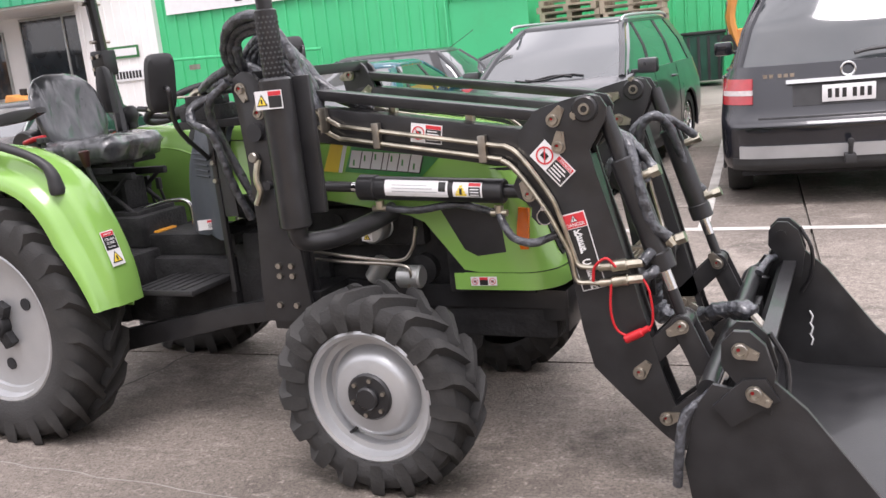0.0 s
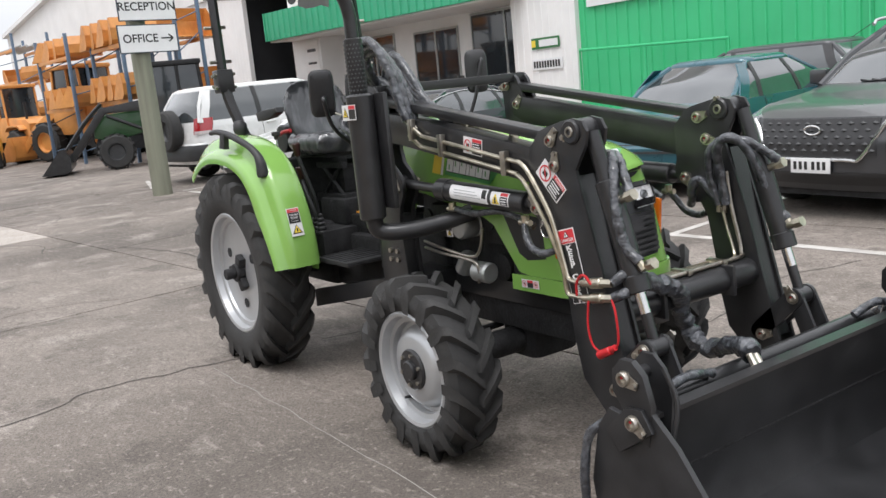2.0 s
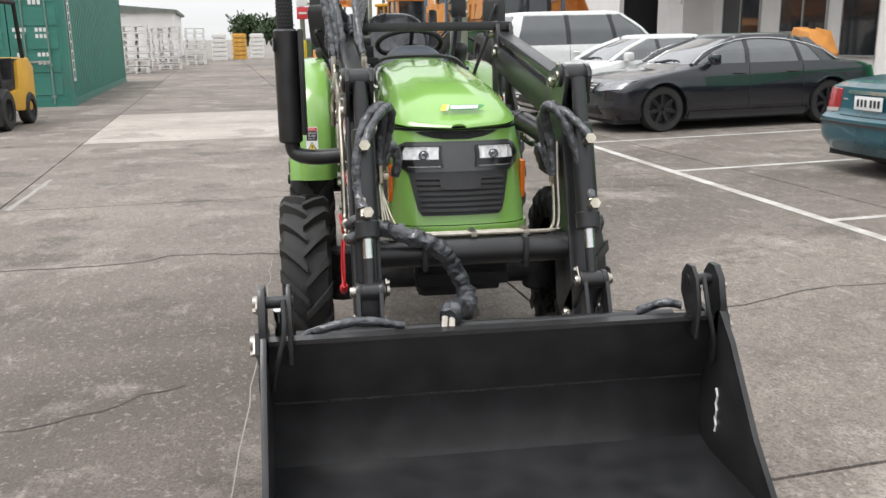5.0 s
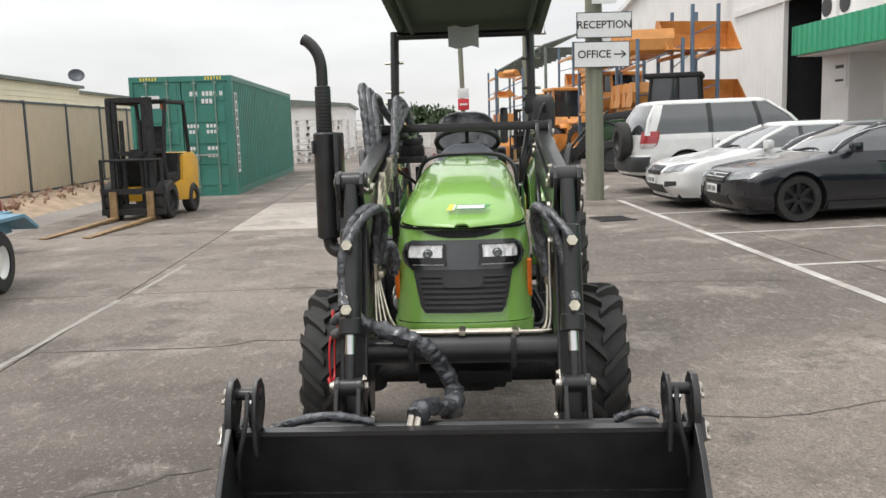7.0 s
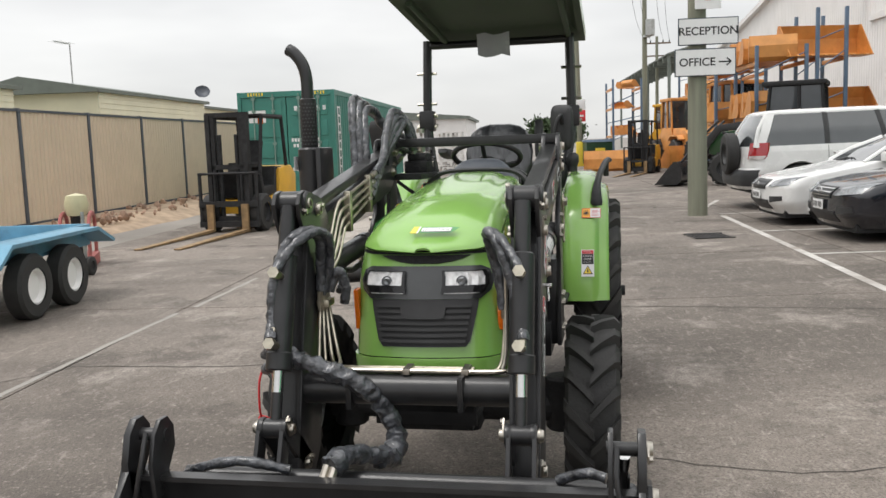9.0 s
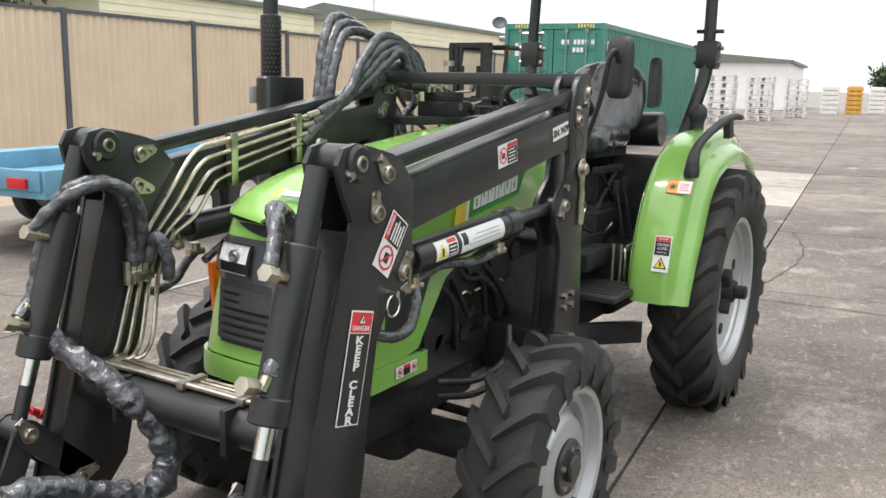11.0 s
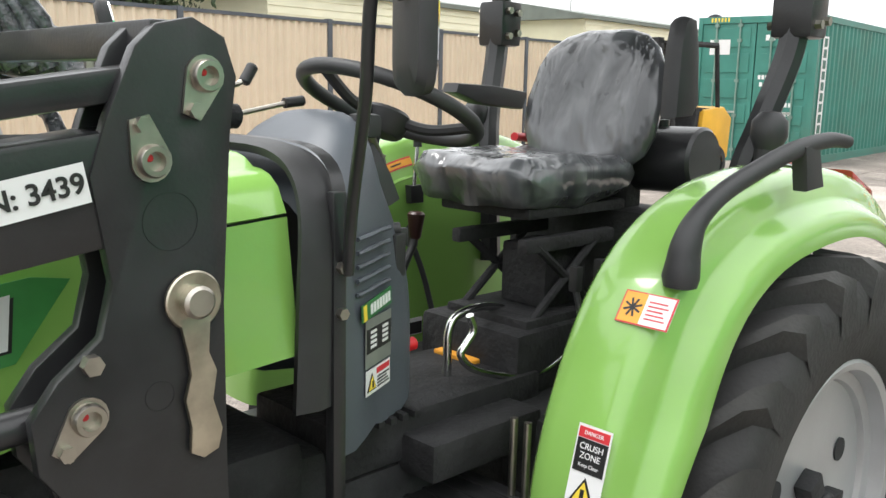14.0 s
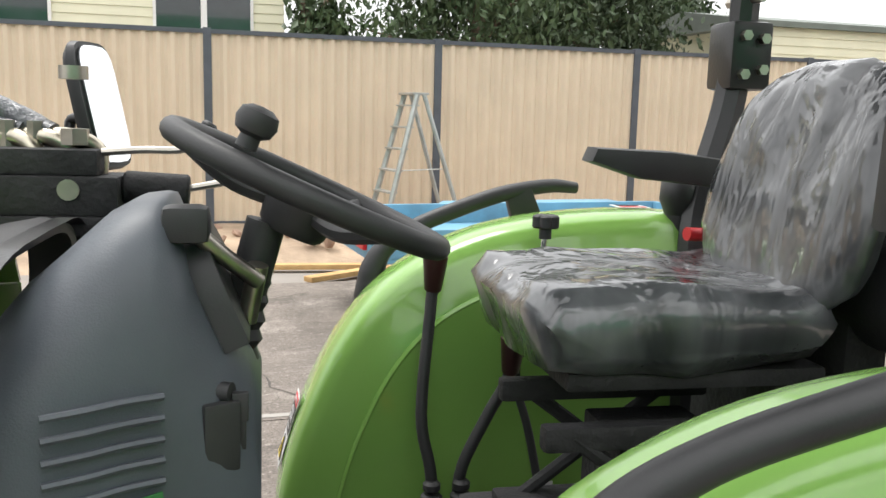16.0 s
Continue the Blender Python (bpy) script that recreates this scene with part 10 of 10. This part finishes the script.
for k in range(4):
    spare_bucket(-44.6 + 0.9 * k, 5.7, 4.01 if k % 2 else 3.01, 40 * k, 0.9, 0.5, 0.35)
    spare_bucket(-44.3 + 0.9 * k, 5.6, 1.61, 25 * k, 0.9, 0.6, 0.5)
rack(-40.0, -36.5, 8.0, 9.4, (1.8, 3.3, 4.6), 5.2, "tall blue rack with long steel parts")
for k in range(5):
    bm = B()
    tube(bm, [(-40.2, 8.2 + 0.25 * k, 4.66), (-36.2, 8.2 + 0.25 * k, 4.66)], 0.05, 8, soft=False)
    solo("steel_bar", bm, ALUM, "long grey steel bar lying on a tall rack", "bar", "steel bars on the rack", m=YARD)
for k in range(3):
    spare_bucket(-39.3 + 1.1 * k, 8.7, 3.31, 60 * k, 1.1, 0.7, 0.6)
    spare_bucket(-39.3 + 1.1 * k, 8.7, 1.81, 30 + 60 * k, 1.1, 0.7, 0.6)
spare_bucket(-35.0, 4.0, rise(4.0), 170, 1.9, 0.9, 0.9)

# lean-to roof behind the racks
bm = B()
prism(bm, [(11.0, 7.3), (14.0, 8.2), (14.0, 8.3), (11.0, 7.4)], -94, -62, axis="x")
for k in range(14):
    box(bm, -94 + 2.3 * k, -93.8 + 2.3 * k, 11.0, 14.0, 6.9, 7.3)
for u in (-93, -83, -73, -62.3):
    box(bm, u - 0.1, u + 0.1, 11.1, 11.3, 0.3, 7.3)
setting("lean_to_roof", bm, ROOF, "dark lean-to roof over the far storage racks", "roof")

# green bin by the lane
f = thing("waste_bin", "dark green steel waste bin with a yellow notice", "bin", m=yard(-43.0, 4.3, None, 4))
bm = B()
prism(bm, [(-0.95, 0.12), (-1.1, 1.25), (1.1, 1.25), (0.95, 0.12)], -0.7, 0.7, 0.03)
part("tub", bm, mat("bin_green", (0.015, 0.06, 0.028), 0.5, 0, 0.25, 3, dirt_or_sheen=(0.05, 0.05, 0.03), dirt_at=0.66), f)
bm = B()
prism(bm, [(-1.15, 1.25), (-1.1, 1.33), (1.1, 1.38), (1.15, 1.25)], -0.74, 0.74, 0.02)
part("lid", bm, RACK, f, "blue plastic lid")
bm = B()
box(bm, 1.03, 1.06, -0.25, 0.25, 0.72, 1.05)
part("notice", bm, STICK_YELLOW, f)
wheels(f, [(x, s * 0.6, 0.09) for x in (-0.8, 0.8) for s in (-1, 1)], 0.09, 0.06, BLACK_DULL)

# second sign post farther along
f = thing("sign_post", "timber post with small red and white traffic signs", "sign post", m=yard(-43.5, 3.45))
bm = B()
tube(bm, [(0, 0, -0.2), (0.02, -0.03, 3.0), (-0.05, -0.12, 6.6)], 0.13, 12, 4)
part("post", bm, POLE, f)
bm = B()
box(bm, 0.14, 0.17, -0.3, 0.3, 2.35, 2.95, 0.01)
part("red_sign", bm, STICK_RED, f, "red and white sign")
bm = B()
box(bm, 0.17, 0.18, -0.2, 0.2, 2.6, 2.7)
part("sign_bar", bm, STICK_WHITE, f)
bm = B()
box(bm, 0.14, 0.17, -0.3, 0.3, 2.98, 3.5, 0.01)
part("white_sign", bm, STICK_WHITE, f)
bm = B()
box(bm, -0.2, 0.2, -0.2, 0.2, -0.05, 1.3, 0.03)
part("post_guard", bm, STICK_YELLOW, f, "yellow guard at the foot")


# ---- back corner of the yard ----
def pallet(u, v, z, turn):
    p = thing("timber_pallet", "worn timber pallet in a tall stack", "pallet", m=YARD @ pose(u, v, z, 0, 0, turn), group="stacked pallets")
    for k in range(7):
        bm = B()
        box(bm, -0.6, 0.6, -0.58 + 0.175 * k, -0.48 + 0.175 * k, 0.105, 0.125)
        part("deck_board", bm, TIMBER, p, smooth=False)
    for k in range(3):
        bm = B()
        box(bm, -0.6, 0.6, -0.58 + 0.53 * k, -0.48 + 0.53 * k, 0.0, 0.02)
        part("bottom_board", bm, TIMBER, p, smooth=False)
        bm = B()
        box(bm, -0.6 + 0.55 * k, -0.5 + 0.55 * k, -0.58, 0.58, 0.02, 0.105)
        part("stringer", bm, TIMBER, p, smooth=False)
    return p


for i, (u, n) in enumerate(((-2.25, 17), (-1.0, 16))):
    p0 = pallet(u, 15.2, rise(15.2), 0)
    for k in range(1, n):
        copy_thing(p0, YARD @ pose(u + 0.02 * ((k * 7 + i) % 3 - 1), 15.2 + 0.02 * ((k * 5) % 3 - 1), rise(15.2) + 0.128 * k, 0, 0, (k * 13 + i * 5) % 5 - 2))
f = thing("skip_bin", "dark green steel skip bin at the back wall", "skip", m=yard(0.15, 18.6))
bm = B()
prism(bm, [(-0.36, 0.1), (-0.46, 1.15), (0.46, 1.15), (0.36, 0.1)], -0.6, 0.6, 0.02)
part("tub", bm, mat("skip_green", (0.02, 0.09, 0.06), 0.5, 0, 0.2, 3), f)
for k in range(4):
    bm = B()
    box(bm, -0.36 + 0.22 * k, -0.30 + 0.22 * k, -0.66, -0.6, 0.12, 1.1)
    part("rib", bm, GREY_TRIM, f)
bm = B()
box(bm, -0.5, 0.5, -0.65, 0.65, 1.15, 1.21, 0.015)
part("rim", bm, GREY_TRIM, f)
f = thing("mini_excavator", "orange mini excavator with raised arm at the back wall", "excavator", m=yard(1.0, 17.8))
bm = B()
prism(bm, [(-0.1, 0.5), (-0.1, 1.2), (1.2, 1.3), (1.3, 0.5)], -0.5, 0.5, 0.06)
part("house", bm, MACHINE, f)
for s in (-1, 1):
    bm = B()
    prism(bm, [(-0.2, 0.1), (-0.3, 0.25), (-0.2, 0.45), (1.2, 0.45), (1.3, 0.25), (1.2, 0.0), (-0.1, 0.0)], s * 0.5 - 0.15, s * 0.5 + 0.15, 0.03)
    part("track", bm, RUBBER, f)
bm = B()
tube(bm, [(-0.1, -0.4, 0.8), (-0.25, -0.45, 1.5), (-0.05, -0.5, 2.3), (0.1, -0.5, 2.9)], 0.11, 8, 4)
part("boom", bm, MACHINE, f)
bm = B()
rod(bm, (-0.3, -0.45, 0.9), (-0.3, -0.5, 1.8), 0.04)
part("ram", bm, CHROME, f)
bm = scoop(B(), 0.4, 0.4, 0.4, Matrix.Translation((-0.45, -0.8, 0.7)))
part("scoop", bm, BLACK_DULL, f)

# orange mower deck by the office window
f = thing("mower_deck", "orange mower deck standing against the office wall", "mower", m=yard(-13.9, 12.2, None, 8) @ Matrix.Diagonal((0.62, 0.7, 1.1, 1)))
bm = B()
prism(bm, [(-0.7, 0.85), (-0.45, 1.28), (0.3, 1.2), (0.75, 0.75), (0.7, 0.6), (-0.6, 0.65)], -0.5, 0.5, 0.05)
part("deck", bm, MACHINE, f)
for s in (-1, 1):
    bm = B()
    prism(bm, [(-0.6, 0.0), (-0.5, 0.7), (-0.4, 0.7), (-0.45, 0.0)], s * 0.42 - 0.03, s * 0.42 + 0.03)
    prism(bm, [(0.5, 0.0), (0.45, 0.65), (0.55, 0.65), (0.62, 0.0)], s * 0.42 - 0.03, s * 0.42 + 0.03)
    part("stand", bm, BLACK_DULL, f)
bm = B()
rod(bm, (-0.2, 0.1, 1.2), (-0.2, 0.1, 1.38), 0.12)
part("gearbox", bm, BLACK_DULL, f)

# ---- yard slabs, lines and cracks ----
grate = thing("drain_grate", "dark steel drain grate set in the concrete", "drain", m=yard(-9.2, 3.0, None, 5))
bm = B()
for k in range(9):
    box(bm, -0.30, 0.30, -0.26 + 0.06 * k, -0.235 + 0.06 * k, 0.002, 0.014)
for s in (-1, 1):
    box(bm, s * 0.30 - 0.02, s * 0.30 + 0.02, -0.28, 0.28, 0.001, 0.016)
part("bars", bm, BLACK_DULL, grate)
bm = B()
box(bm, -0.32, 0.32, -0.3, 0.3, -0.02, 0.004)
part("pit", bm, JOINT, grate)

pv = tagged(new("pavement"), "weathered grey concrete slabs of the yard with dark joints", "pavement", kind="structure")
pv.matrix_basis = YARD
random.seed(12)
U_CUTS = [-64.0, -52.0, -46.0, -40.0, -34.0, -28.0, -22.0, -17.4, -14.7, -12.1, -9.6, -7.42, -4.36, 1.6, 4.9, 8.2, 11.5]
V_CUTS = [-6.5, -2.95, 0.64, 4.25, 7.85, 10.4, 13.3]
for i, (a, b) in enumerate(zip(U_CUTS, U_CUTS[1:])):
    for j, (c, d) in enumerate(zip(V_CUTS, V_CUTS[1:])):
        if i > 13 and j > 3:
            continue
        g = 0.006 + 0.004 * random.random()
        vs = sorted({c + g, d - g, *[q for q in (0.6,) if c + g < q < d - g]})
        dz = 0.003 * random.random()
        bm = B()
        top = [[(u, v, rise(v) + dz) for v in vs] for u in (a + g, b - g)]
        bot = [[(u, v, rise(v) - 0.035) for v in vs] for u in (a + g, b - g)]
        grid(bm, [bot[0], top[0], top[1], bot[1]])
        for k in (0, -1):
            q = [top[0][k], top[1][k], bot[1][k], bot[0][k]]
            bm.faces.new([bm.verts.new(p) for p in q])
        pale = 8 <= i <= 9 and j == 1
        part("slab", bm, CONCRETE_PALE if pale else CONCRETE, pv, smooth=False)


def ribbon(bm, pts, w, h=0.004, ragged=0.4):
    P = smooth_line([(u, v, 0) for u, v in pts], 8)
    L, R = [], []
    for i, p in enumerate(P):
        d = (P[min(i + 1, len(P) - 1)] - P[max(i - 1, 0)]).normalized()
        n = Vector((-d.y, d.x, 0))
        jig = n * noise.noise(p * 7.0) * 0.05 * ragged * 2
        ww = w * (1 + ragged * noise.noise(p * 11.0) * 1.6) / 2
        for lst, s in ((L, 1), (R, -1)):
            q = p + jig + n * max(0.0015, ww) * s
            lst.append((q.x, q.y, rise(q.y) + h))
    grid(bm, [L, R])
    return bm


CRACKS = [([(-2.15, -2.95), (-2.1, -1.7), (-2.25, -1.36), (-2.15, -0.9), (-2.05, -0.5)], 0.016), ([(-1.92, 0.0), (-1.84, 0.3), (-1.78, 0.62)], 0.014), ([(-4.5, -0.2), (-4.9, -0.9), (-4.6, -1.6)], 0.010), ([(-4.05, 0.66), (-4.0, 1.4), (-3.75, 2.6), (-3.6, 3.3)], 0.016), ([(-7.4, 0.8), (-6.5, 0.95), (-5.4, 0.92), (-4.4, 0.74)], 0.016), ([(-0.4, 0.66), (-0.1, 1.5), (-0.25, 2.4), (0.0, 3.2)], 0.010), ([(-2.1, -2.9), (-1.6, -3.4), (-1.5, -4.2)], 0.012), ([(0.3, -2.95), (0.5, -1.9), (0.2, -1.2)], 0.010), ([(-9.8, -0.2), (-8.9, 0.3), (-8.1, 0.1)], 0.014), ([(1.4, -0.6), (2.2, -0.2), (3.1, -0.5)], 0.010), ([(-13.5, 1.0), (-12.2, 1.5), (-11.2, 1.2)], 0.014)]
for pts, w in CRACKS:
    tagged(part("crack", ribbon(B(), pts, w, 0.0045), JOINT, None, smooth=False), "irregular dark crack in the yard concrete", "crack", kind="structure").matrix_basis = YARD
SCUFF = mat("pale_scuff", (0.30, 0.288, 0.265), 0.85, 0, 0.15, 9, 0.3, 90, dirt_or_sheen=(0.30, 0.28, 0.25), dirt_at=0.52)
for pts, w in (([(-2.0, -0.7), (-1.0, -0.79), (0.3, -0.92), (2.0, -1.1)], 0.0055), ([(-4.1, -2.92), (-2.1, -3.0), (-0.9, -3.02)], 0.05), ([(-6.2, -2.8), (-4.4, -2.86)], 0.05)):
    tagged(part("saw_cut", ribbon(B(), pts, w, 0.0042, 0.22), SCUFF, None, smooth=False), "pale worn saw cut in the yard concrete", "joint", kind="structure").matrix_basis = YARD


def line(u0, v0, u1, v1, w=0.10):
    bm = B()
    d = Vector((u1 - u0, v1 - v0, 0))
    n = Vector((-d.y, d.x, 0)).normalized() * w / 2
    k = max(2, int(d.length / 0.4))
    rows = []
    for i in range(k + 1):
        p = Vector((u0, v0, 0)) + d * (i / k)
        rows.append([(*(p + n * s * (1 + 0.12 * noise.noise(p * 6 + Vector((s, 0, 0)))))[:2], rise(p.y + n.y * s) + 0.006) for s in (-1, 1)])
    grid(bm, rows)
    ob = tagged(part("road_marking", bm, LINE_PAINT, None, smooth=False), "worn white parking bay line on the concrete", "road marking", "parking lines", kind="structure")
    ob.matrix_basis = YARD


line(-12.3, 3.88, 6.0, 3.22)
for u in (-12.63, -9.6, -6.98, -4.38, -1.76, 0.85, 3.45):
    line(u, 3.45 - 0.036 * u, u + 0.02, 8.4, 0.085)
line(-16.0, 4.6, -14.0, 3.9, 0.09)
